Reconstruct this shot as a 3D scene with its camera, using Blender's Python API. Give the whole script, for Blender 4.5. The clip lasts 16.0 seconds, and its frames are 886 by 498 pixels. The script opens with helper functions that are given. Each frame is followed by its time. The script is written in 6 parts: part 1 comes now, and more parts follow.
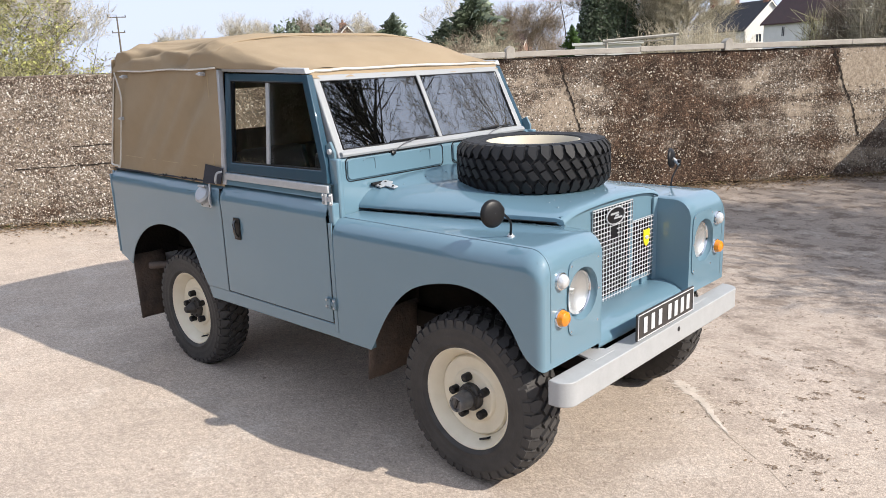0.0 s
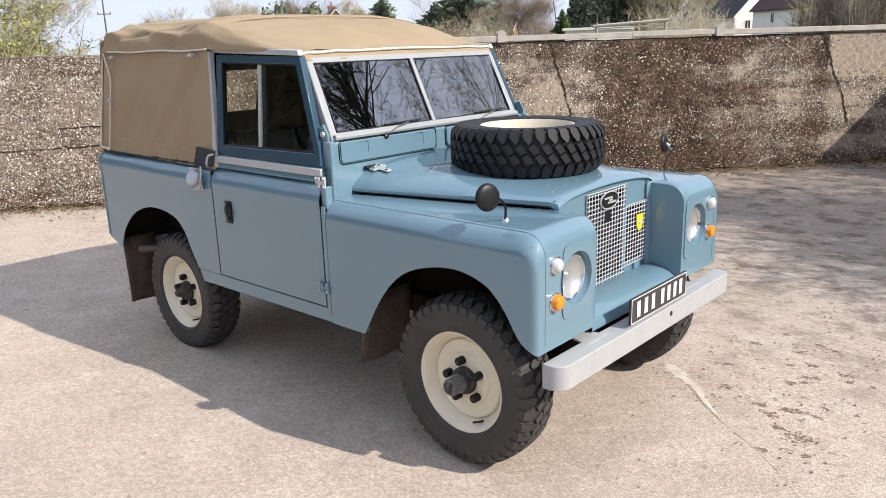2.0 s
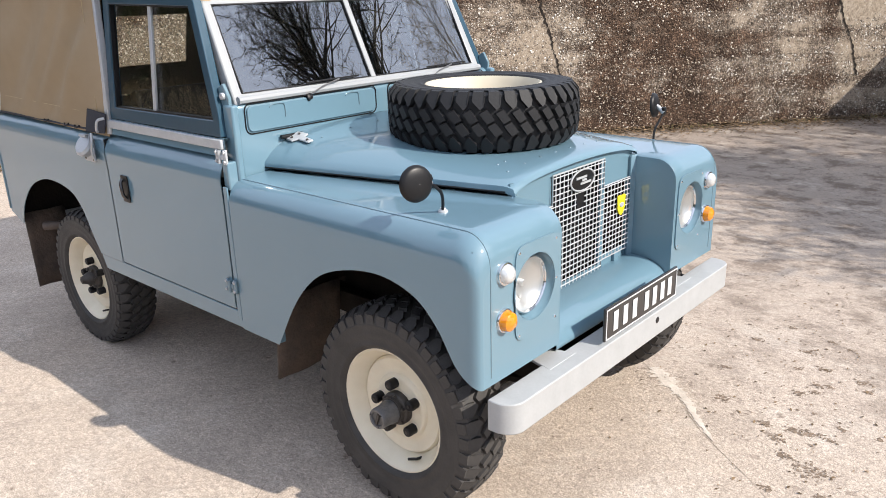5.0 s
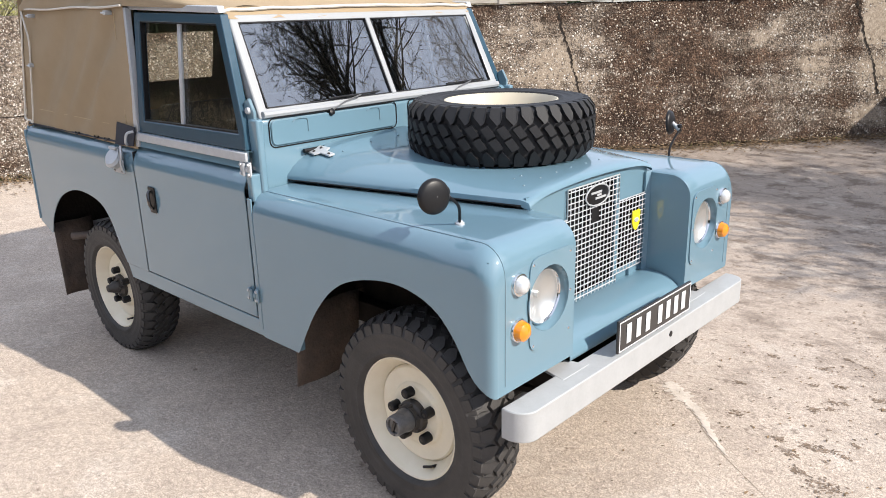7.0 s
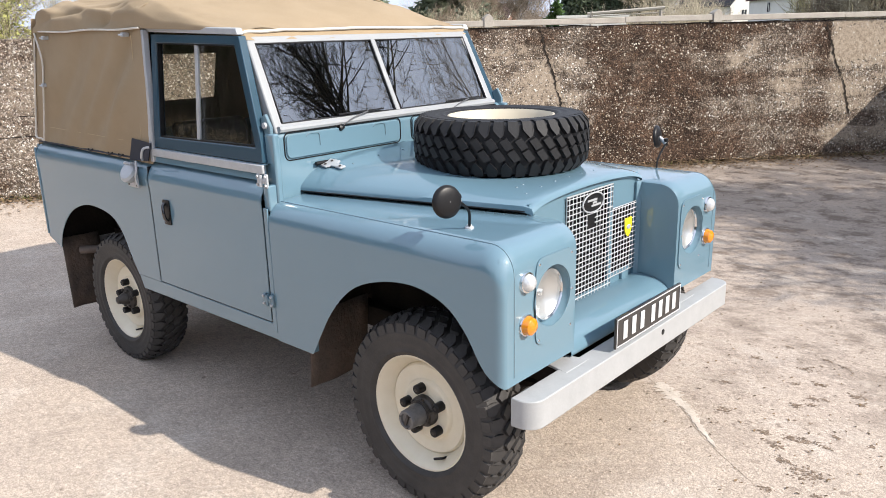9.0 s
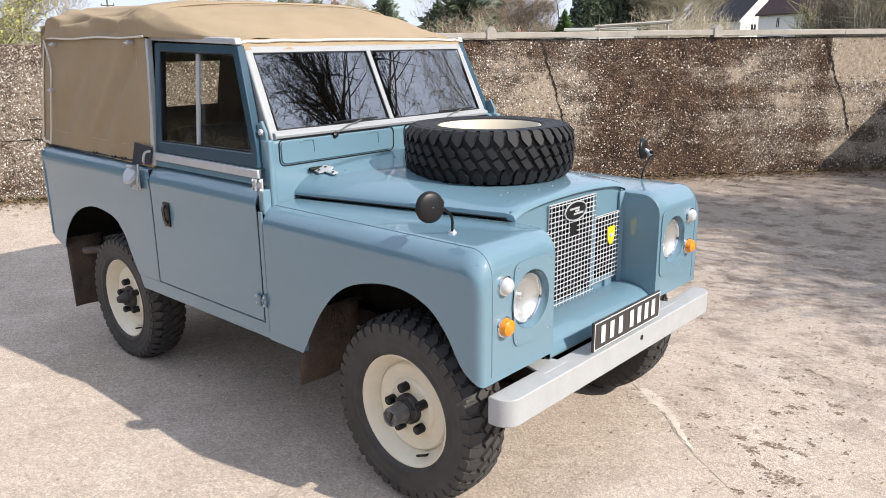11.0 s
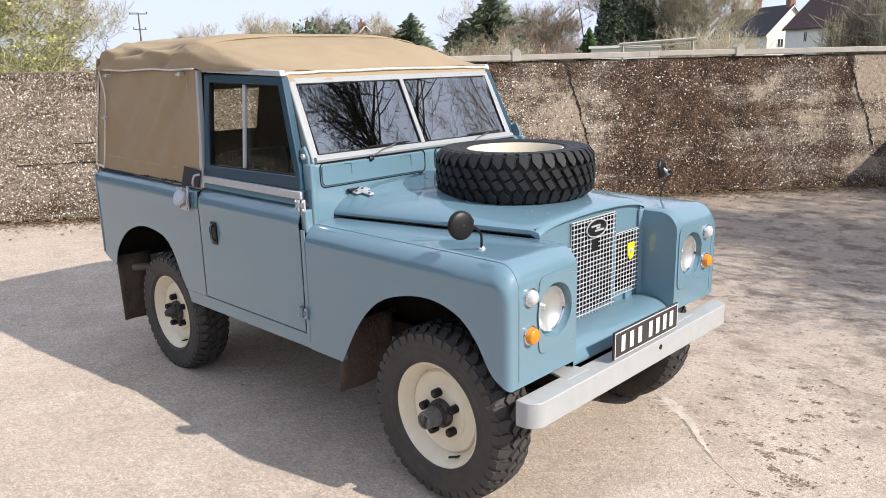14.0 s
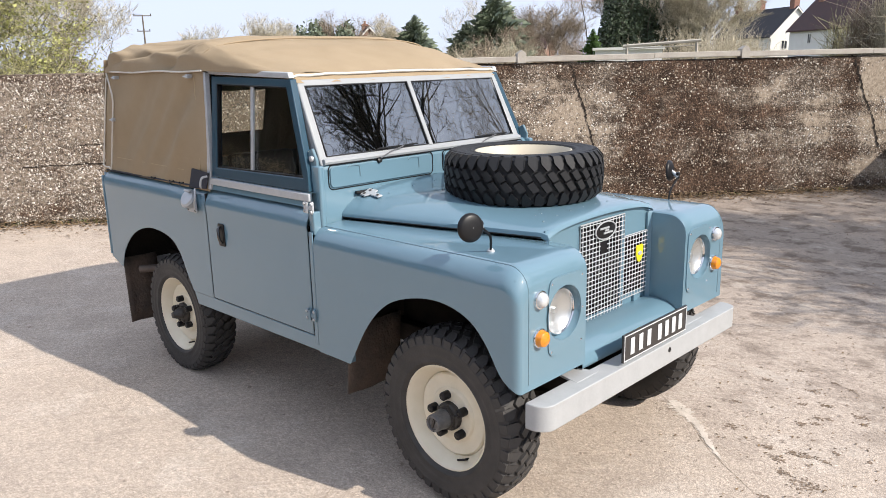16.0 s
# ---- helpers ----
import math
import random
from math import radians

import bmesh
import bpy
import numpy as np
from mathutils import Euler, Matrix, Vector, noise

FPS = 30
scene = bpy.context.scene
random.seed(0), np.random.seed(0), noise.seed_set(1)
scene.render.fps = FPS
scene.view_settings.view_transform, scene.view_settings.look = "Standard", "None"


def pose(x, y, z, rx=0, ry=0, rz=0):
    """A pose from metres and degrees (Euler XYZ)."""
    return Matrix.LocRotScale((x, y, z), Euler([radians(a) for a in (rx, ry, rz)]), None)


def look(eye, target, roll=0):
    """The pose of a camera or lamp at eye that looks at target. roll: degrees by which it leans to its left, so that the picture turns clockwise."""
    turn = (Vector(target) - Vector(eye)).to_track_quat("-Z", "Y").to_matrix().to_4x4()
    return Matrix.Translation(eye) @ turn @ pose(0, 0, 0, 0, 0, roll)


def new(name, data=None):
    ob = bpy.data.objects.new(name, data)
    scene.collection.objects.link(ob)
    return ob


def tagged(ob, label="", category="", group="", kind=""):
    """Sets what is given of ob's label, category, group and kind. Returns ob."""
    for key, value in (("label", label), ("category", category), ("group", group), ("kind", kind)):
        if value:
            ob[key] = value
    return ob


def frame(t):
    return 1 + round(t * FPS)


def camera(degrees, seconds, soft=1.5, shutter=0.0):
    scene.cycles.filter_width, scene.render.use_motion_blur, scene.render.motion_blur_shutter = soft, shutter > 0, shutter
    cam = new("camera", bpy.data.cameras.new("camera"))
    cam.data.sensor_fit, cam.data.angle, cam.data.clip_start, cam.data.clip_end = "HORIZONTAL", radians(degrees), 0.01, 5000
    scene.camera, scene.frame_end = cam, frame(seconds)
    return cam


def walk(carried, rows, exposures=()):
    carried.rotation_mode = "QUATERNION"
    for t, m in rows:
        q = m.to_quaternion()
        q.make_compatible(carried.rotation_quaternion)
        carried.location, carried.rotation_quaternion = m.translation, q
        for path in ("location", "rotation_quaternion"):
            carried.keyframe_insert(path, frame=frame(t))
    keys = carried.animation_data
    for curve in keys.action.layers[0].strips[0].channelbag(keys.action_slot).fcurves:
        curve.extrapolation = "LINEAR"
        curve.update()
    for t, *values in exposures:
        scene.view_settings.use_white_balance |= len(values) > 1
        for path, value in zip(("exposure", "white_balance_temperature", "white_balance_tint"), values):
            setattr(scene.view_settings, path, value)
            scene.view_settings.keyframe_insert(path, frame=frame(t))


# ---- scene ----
cam = camera(60.1, 16.0, soft=0.9)
PATH = [
    (0, (1.959, -2.98, 1.77), (0.634, -1.56, 1.29), -2.1),
    (0.5, (1.958, -2.97, 1.764), (0.639, -1.548, 1.277), -2.1),
    (1, (1.954, -2.973, 1.76), (0.642, -1.547, 1.266), -1.9),
    (1.5, (1.945, -2.986, 1.76), (0.64, -1.556, 1.257), -1.8),
    (2, (1.938, -2.992, 1.763), (0.641, -1.56, 1.245), -1.7),
    (2.5, (1.923, -2.968, 1.747), (0.633, -1.537, 1.211), -1.8),
    (3, (1.889, -2.764, 1.724), (0.607, -1.336, 1.163), -1.8),
    (3.2, (1.874, -2.668, 1.717), (0.596, -1.239, 1.147), -1.7),
    (5.3, (1.626, -2.313, 1.722), (0.357, -0.909, 1.074), -1.5),
    (5.5, (1.624, -2.316, 1.718), (0.349, -0.918, 1.07), -1.5),
    (6, (1.622, -2.322, 1.726), (0.335, -0.931, 1.087), -1.5),
    (6.5, (1.631, -2.334, 1.731), (0.331, -0.948, 1.109), -1.4),
    (7, (1.689, -2.358, 1.727), (0.379, -0.971, 1.127), -1.4),
    (7.5, (1.735, -2.451, 1.731), (0.423, -1.059, 1.149), -1.5),
    (8, (1.752, -2.547, 1.728), (0.445, -1.143, 1.162), -1.7),
    (8.5, (1.751, -2.57, 1.724), (0.456, -1.15, 1.169), -1.7),
    (9, (1.744, -2.569, 1.721), (0.462, -1.134, 1.175), -1.4),
    (9.5, (1.741, -2.561, 1.729), (0.464, -1.119, 1.189), -0.9),
    (10, (1.751, -2.576, 1.727), (0.471, -1.135, 1.194), -0.7),
    (12.5, (2.052, -2.686, 1.757), (0.709, -1.291, 1.258), -1.0),
    (13, (2.05, -2.751, 1.772), (0.696, -1.364, 1.281), -1.2),
    (13.5, (2.027, -2.779, 1.777), (0.67, -1.393, 1.292), -1.3),
    (14, (2.012, -2.77, 1.78), (0.657, -1.379, 1.303), -1.3),
    (14.5, (2.002, -2.76, 1.781), (0.649, -1.365, 1.309), -1.3),
    (15, (2.004, -2.766, 1.78), (0.651, -1.371, 1.31), -1.2),
    (15.5, (1.997, -2.774, 1.781), (0.64, -1.382, 1.309), -1.3),
    (16, (1.991, -2.782, 1.782), (0.629, -1.395, 1.309), -1.3),
]
walk(cam, [(t, look(eye, target, roll)) for t, eye, target, roll in PATH],
     exposures=((0.0, 1.61), (2.5, 1.62), (5.5, 1.77), (7.5, 1.76), (10.0, 1.73), (12.5, 1.65), (16.0, 1.63)))

# ---------------------------------------------------------------- light
SUN = Vector((1.30, 0.29, 1.0)).normalized()
world = bpy.data.worlds.new("sky")
scene.world = world
world.use_nodes = True
_wn = world.node_tree.nodes
_sky = _wn.new("ShaderNodeTexSky")
_sky.sky_type = "NISHITA"
_sky.sun_disc = False
_sky.sun_elevation = math.asin(SUN.z)
_sky.sun_rotation = math.atan2(SUN.x, SUN.y)
_sky.air_density, _sky.dust_density, _sky.ozone_density = 1.0, 1.0, 2.0
_wn["Background"].inputs["Strength"].default_value = 0.152
_haze = _wn.new("ShaderNodeMix")
_haze.data_type = "RGBA"
_haze.inputs["Factor"].default_value = 0.98
_haze.inputs["B"].default_value = (1.70, 1.88, 2.33, 1)      # thin white haze over the blue
world.node_tree.links.new(_sky.outputs[0], _haze.inputs["A"])
world.node_tree.links.new(_haze.outputs["Result"], _wn["Background"].inputs["Color"])
_sun = bpy.data.lights.new("sun", "SUN")
_sun.energy, _sun.angle, _sun.color = 1.98, radians(0.6), (1.0, 0.92, 0.83)
_so = new("sun", _sun)
_so.rotation_mode = "QUATERNION"
_so.rotation_quaternion = (-SUN).to_track_quat("-Z", "Y")
_so.location = SUN * 40


# ---------------------------------------------------------------- materials
def mat(name, base, rough=0.6, metal=0.0, coat=0.0, gloss=0.10, second=None, scale=6.0, amount=0.5, bump=0.0, bscale=60.0, spec=0.5,
        grain=0.0, gscale=150.0, island=0.0, objrand=0.0):
    """A surface with blotches (second colour), fine grain, relief and piece-to-piece variation."""
    m = bpy.data.materials.new(name)
    m.use_nodes = True
    nt = m.node_tree
    n, l = nt.nodes, nt.links
    b = n["Principled BSDF"]
    b.inputs["Roughness"].default_value = rough
    b.inputs["Metallic"].default_value = metal
    b.inputs["Coat Weight"].default_value = coat
    b.inputs["Coat Roughness"].default_value = gloss
    b.inputs["Coat IOR"].default_value = 1.62
    b.inputs["Specular IOR Level"].default_value = spec
    tc = n.new("ShaderNodeTexCoord")
    col = n.new("ShaderNodeRGB")
    col.outputs[0].default_value = (*base, 1)
    out = col.outputs[0]
    if second:
        t = n.new("ShaderNodeTexNoise")
        t.inputs["Scale"].default_value, t.inputs["Detail"].default_value, t.inputs["Roughness"].default_value = scale, 6, 0.62
        l.new(tc.outputs["Object"], t.inputs["Vector"])
        r = n.new("ShaderNodeMapRange")
        r.inputs[1].default_value, r.inputs[2].default_value = 0.5 - 0.25, 0.5 + 0.25
        r.inputs[4].default_value = amount * 2 if amount < 0.5 else 1.0
        l.new(t.outputs["Fac"], r.inputs[0])
        mx = n.new("ShaderNodeMix")
        mx.data_type = "RGBA"
        l.new(r.outputs[0], mx.inputs["Factor"])
        l.new(out, mx.inputs["A"])
        mx.inputs["B"].default_value = (*second, 1)
        out = mx.outputs["Result"]
    def vary(source, strength, out):
        r = n.new("ShaderNodeMapRange")
        r.inputs[3].default_value, r.inputs[4].default_value = 1 - strength, 1 + strength
        l.new(source, r.inputs[0])
        mu = n.new("ShaderNodeMix")
        mu.data_type, mu.blend_type = "RGBA", "MULTIPLY"
        mu.inputs["Factor"].default_value = 1
        l.new(out, mu.inputs["A"])
        l.new(r.outputs[0], mu.inputs["B"])
        return mu.outputs["Result"]
    if grain:
        t = n.new("ShaderNodeTexNoise")
        t.inputs["Scale"].default_value, t.inputs["Detail"].default_value = gscale, 3
        l.new(tc.outputs["Object"], t.inputs["Vector"])
        out = vary(t.outputs["Fac"], grain, out)
    if island:
        g = n.new("ShaderNodeNewGeometry")
        out = vary(g.outputs["Random Per Island"], island, out)
    if objrand:
        g = n.new("ShaderNodeObjectInfo")
        out = vary(g.outputs["Random"], objrand, out)
    l.new(out, b.inputs["Base Color"])
    if bump:
        t = n.new("ShaderNodeTexNoise")
        t.inputs["Scale"].default_value, t.inputs["Detail"].default_value = bscale, 4
        l.new(tc.outputs["Object"], t.inputs["Vector"])
        bp = n.new("ShaderNodeBump")
        bp.inputs["Strength"].default_value, bp.inputs["Distance"].default_value = bump, 0.01
        l.new(t.outputs["Fac"], bp.inputs["Height"])
        l.new(bp.outputs[0], b.inputs["Normal"])
        if coat:
            l.new(bp.outputs[0], b.inputs["Coat Normal"])
    return m


def glass(name, tint, facing_gloss, rough=0.0):
    """A thin pane: clear, tinted, with gloss that rises towards grazing angles."""
    m = bpy.data.materials.new(name)
    m.use_nodes = True
    n, l = m.node_tree.nodes, m.node_tree.links
    n.remove(n["Principled BSDF"])
    w = n.new("ShaderNodeLayerWeight")
    w.inputs["Blend"].default_value = 0.5
    p = n.new("ShaderNodeMath")
    p.operation = "POWER"
    p.inputs[1].default_value = 4.0
    l.new(w.outputs["Facing"], p.inputs[0])
    r = n.new("ShaderNodeMapRange")
    r.inputs[3].default_value, r.inputs[4].default_value = facing_gloss, 1.0
    l.new(p.outputs[0], r.inputs[0])
    t = n.new("ShaderNodeBsdfTransparent")
    t.inputs["Color"].default_value = (*tint, 1)
    g = n.new("ShaderNodeBsdfGlossy")
    g.inputs["Roughness"].default_value = rough
    mx = n.new("ShaderNodeMixShader")
    l.new(r.outputs[0], mx.inputs[0])
    l.new(t.outputs[0], mx.inputs[1])
    l.new(g.outputs[0], mx.inputs[2])
    l.new(mx.outputs[0], n["Material Output"].inputs["Surface"])
    return m


def concrete_mat():
    """Old brushed yard concrete: aggregate speckle, large blotches, dark wet-looking stains, pale patches and painted
    shade beyond the car.
    """
    m = mat("yard_concrete", (0.47, 0.405, 0.345), 0.9, bump=0.5, bscale=90)
    n, l = m.node_tree.nodes, m.node_tree.links
    b = n["Principled BSDF"]
    b.inputs["Specular IOR Level"].default_value = 0.25
    tc = n.new("ShaderNodeTexCoord")
    def noise_of(scale, detail, rough=0.6, stretch=(1, 1, 1), turn=0.0):
        mp = n.new("ShaderNodeMapping")
        mp.inputs["Scale"].default_value = stretch
        mp.inputs["Rotation"].default_value = (0, 0, turn)
        l.new(tc.outputs["Object"], mp.inputs["Vector"])
        t = n.new("ShaderNodeTexNoise")
        t.inputs["Scale"].default_value, t.inputs["Detail"].default_value, t.inputs["Roughness"].default_value = scale, detail, rough
        l.new(mp.outputs[0], t.inputs["Vector"])
        return t.outputs["Fac"]
    def ramp(src, lo, hi, a, b_):
        r = n.new("ShaderNodeMapRange")
        r.inputs[1].default_value, r.inputs[2].default_value, r.inputs[3].default_value, r.inputs[4].default_value = lo, hi, a, b_
        l.new(src, r.inputs[0])
        return r.outputs[0]
    def mix(fac, a, bcol, mode="MIX"):
        x = n.new("ShaderNodeMix")
        x.data_type, x.blend_type = "RGBA", mode
        if isinstance(fac, float):
            x.inputs["Factor"].default_value = fac
        else:
            l.new(fac, x.inputs["Factor"])
        l.new(a, x.inputs["A"])
        if isinstance(bcol, tuple):
            x.inputs["B"].default_value = (*bcol, 1)
        else:
            l.new(bcol, x.inputs["B"])
        return x.outputs["Result"]
    base = n.new("ShaderNodeRGB")
    base.outputs[0].default_value = (0.505, 0.425, 0.350, 1)
    c = mix(ramp(noise_of(0.8, 6), 0.35, 0.7, 0.0, 0.75), base.outputs[0], (0.43, 0.36, 0.30))
    c = mix(ramp(noise_of(2.3, 8, 0.7), 0.52, 0.68, 0.0, 0.6), c, (0.60, 0.53, 0.46))
    c = mix(1.0, c, ramp(noise_of(170, 3, 0.75), 0.28, 0.72, 0.58, 1.40), "MULTIPLY")
    c = mix(1.0, c, ramp(noise_of(62, 3, 0.8), 0.28, 0.72, 0.66, 1.30), "MULTIPLY")
    c = mix(1.0, c, ramp(noise_of(26, 4, 0.8), 0.25, 0.75, 0.74, 1.24), "MULTIPLY")
    c = mix(1.0, c, ramp(noise_of(9, 5, 0.6, (1, 14, 1), 0.3), 0.25, 0.75, 0.93, 1.06), "MULTIPLY")
    # broom marks that run along the wall's direction
    rot = n.new("ShaderNodeMapping")
    rot.inputs["Rotation"].default_value = (0, 0, radians(-50.9))
    l.new(tc.outputs["Object"], rot.inputs["Vector"])
    squash = n.new("ShaderNodeMapping")
    squash.inputs["Scale"].default_value = (0.09, 1.0, 1.0)
    l.new(rot.outputs[0], squash.inputs["Vector"])
    brooms = []
    for scale, lo, hi in ((75, 0.91, 1.07), (24, 0.94, 1.05)):
        t = n.new("ShaderNodeTexNoise")
        t.inputs["Scale"].default_value, t.inputs["Detail"].default_value, t.inputs["Roughness"].default_value = scale, 4, 0.65
        l.new(squash.outputs[0], t.inputs["Vector"])
        brooms.append(t.outputs["Fac"])
        c = mix(1.0, c, ramp(t.outputs["Fac"], 0.3, 0.7, lo, hi), "MULTIPLY")
    # blotchy grime with tree shade painted in, strongest on the side beyond the car
    sep = n.new("ShaderNodeSeparateXYZ")
    l.new(tc.outputs["Object"], sep.inputs[0])
    side = ramp(sep.outputs["Y"], 0.2, 3.0, 0.12, 1.0)
    # the far yard's shade, put into the colour as a darker tone
    c = mix(ramp(sep.outputs["Y"], 0.6, 4.0, 0.0, 0.72), c, (0.265, 0.220, 0.182))
    grime_shade = ramp(noise_of(3.2, 9, 0.72, (1, 1.0, 1)), 0.49, 0.60, 0.0, 0.86)
    mu = n.new("ShaderNodeMath")
    mu.operation = "MULTIPLY"
    l.new(side, mu.inputs[0])
    l.new(grime_shade, mu.inputs[1])
    c = mix(mu.outputs[0], c, (0.14, 0.108, 0.085))
    fine = ramp(noise_of(11, 8, 0.75), 0.56, 0.66, 0.0, 0.6)
    mv = n.new("ShaderNodeMath")
    mv.operation = "MULTIPLY"
    l.new(side, mv.inputs[0])
    l.new(fine, mv.inputs[1])
    c = mix(mv.outputs[0], c, (0.12, 0.09, 0.07))
    spots = ramp(noise_of(8.5, 5, 0.6), 0.67, 0.72, 0.0, 0.7)
    c = mix(spots, c, (0.15, 0.11, 0.08))
    # laitance worn pale and clusters of lichen and oil blots on the open slab in front
    def both_of(a, b_):
        q = n.new("ShaderNodeMath")
        q.operation = "MULTIPLY"
        l.new(a, q.inputs[0])
        l.new(b_, q.inputs[1])
        return q.outputs[0]
    open_side = ramp(sep.outputs["Y"], -0.5, 0.5, 0.0, 1.0)
    c = mix(both_of(open_side, ramp(noise_of(1.7, 8, 0.72, (1, 1.6, 1), 0.6), 0.54, 0.66, 0.0, 0.60)), c, (0.55, 0.49, 0.42))
    c = mix(both_of(open_side, both_of(ramp(noise_of(1.3, 3, 0.5), 0.44, 0.54, 0.0, 1.0), ramp(noise_of(14, 7, 0.66, (1, 1.4, 1)), 0.58, 0.62, 0.0, 0.65))), c, (0.16, 0.122, 0.094))
    c = mix(ramp(noise_of(300, 2, 0.6), 0.62, 0.72, 0.0, 0.5), c, (0.14, 0.11, 0.085))
    l.new(c, b.inputs["Base Color"])
    ridge = n.new("ShaderNodeBump")
    ridge.inputs["Strength"].default_value, ridge.inputs["Distance"].default_value = 0.17, 0.010
    l.new(brooms[0], ridge.inputs["Height"])
    l.new(b.inputs["Normal"].links[0].from_socket, ridge.inputs["Normal"])
    l.new(ridge.outputs[0], b.inputs["Normal"])
    return m


def weather(n, l):
    """Weathering of the pebbledash: how far it is washed pale and grey, and where the pebbles have gone."""
    tc = n.new("ShaderNodeTexCoord")
    def tex(scale, detail, rough=0.6, stretch=(1, 1, 1)):
        mp = n.new("ShaderNodeMapping")
        mp.inputs["Scale"].default_value = stretch
        l.new(tc.outputs["Object"], mp.inputs["Vector"])
        t = n.new("ShaderNodeTexNoise")
        t.inputs["Scale"].default_value, t.inputs["Detail"].default_value, t.inputs["Roughness"].default_value = scale, detail, rough
        l.new(mp.outputs[0], t.inputs["Vector"])
        return t.outputs["Fac"]
    def ramp(src, lo, hi, a=0.0, b_=1.0):
        r = n.new("ShaderNodeMapRange")
        r.inputs[1].default_value, r.inputs[2].default_value, r.inputs[3].default_value, r.inputs[4].default_value = lo, hi, a, b_
        l.new(src, r.inputs[0])
        return r.outputs[0]
    def calc(op, a, b_):
        q = n.new("ShaderNodeMath")
        q.operation = op
        for k, v in enumerate((a, b_)):
            if isinstance(v, float):
                q.inputs[k].default_value = v
            else:
                l.new(v, q.inputs[k])
        return q.outputs[0]
    sub = n.new("ShaderNodeVectorMath")
    sub.operation = "SUBTRACT"
    sub.inputs[1].default_value = (-7.731, 0.412, 0)
    l.new(tc.outputs["Object"], sub.inputs[0])
    dot = n.new("ShaderNodeVectorMath")
    dot.operation = "DOT_PRODUCT"
    dot.inputs[1].default_value = (0.6306, 0.7761, 0)
    l.new(sub.outputs[0], dot.inputs[0])
    along = ramp(dot.outputs["Value"], -3.0, 12.0)
    cr = n.new("ShaderNodeValToRGB")
    e = cr.color_ramp.elements
    e[0].position, e[0].color = 0.0, (0.84, 0.84, 0.84, 1)
    e[1].position, e[1].color = 1.0, (0.75, 0.75, 0.75, 1)
    for s, v in ((1.5, 0.82), (3.6, 0.74), (5.2, 0.46), (5.9, 0.74), (6.4, 0.92), (6.8, 0.80), (7.2, 0.40), (8.2, 0.30), (8.8, 0.42), (9.3, 0.70), (9.9, 0.74), (10.2, 0.55), (10.4, 0.80)):
        k = e.new((s + 3) / 15)
        k.color = (v, v, v, 1)
    l.new(along, cr.inputs[0])
    sep = n.new("ShaderNodeSeparateXYZ")
    l.new(tc.outputs["Object"], sep.inputs[0])
    # darker under the coping and at the foot, paler in the middle, horizontal lifts of the shuttering
    high = ramp(sep.outputs["Z"], 1.35, 1.68, 0.0, -0.14)
    low = ramp(sep.outputs["Z"], 0.12, 0.50, -0.10, 0.03)
    f = calc("ADD", calc("MULTIPLY", tex(1.5, 9, 0.70, (1, 1, 1.7)), 1.0), calc("MULTIPLY", calc("SUBTRACT", cr.outputs[0], 0.5), 0.52))
    f = calc("ADD", calc("ADD", f, high), low)
    f = calc("ADD", f, calc("MULTIPLY", calc("SUBTRACT", tex(1.0, 3, 0.6, (0.35, 0.35, 9)), 0.5), 0.36))
    f = calc("ADD", f, calc("MULTIPLY", calc("MULTIPLY", ramp(dot.outputs["Value"], 10.25, 10.40), ramp(sep.outputs["Z"], 1.16, 1.32)), 0.62))
    pale = ramp(f, 0.46, 0.63)
    bald = ramp(calc("ADD", f, calc("MULTIPLY", calc("SUBTRACT", tex(4.2, 7, 0.7), 0.5), 0.60)), 0.62, 0.72)
    bald = calc("MULTIPLY", bald, ramp(dot.outputs["Value"], 2.5, 4.5, 0.45, 1.0))
    return tc, tex, ramp, pale, bald


def mix_node(n, l, fac, a, bcol, mode="MIX"):
    x = n.new("ShaderNodeMix")
    x.data_type, x.blend_type = "RGBA", mode
    for key, v in (("Factor", fac), ("A", a), ("B", bcol)):
        if isinstance(v, float):
            x.inputs[key].default_value = v
        elif isinstance(v, tuple):
            x.inputs[key].default_value = (*v, 1)
        else:
            l.new(v, x.inputs[key])
    return x.outputs["Result"]


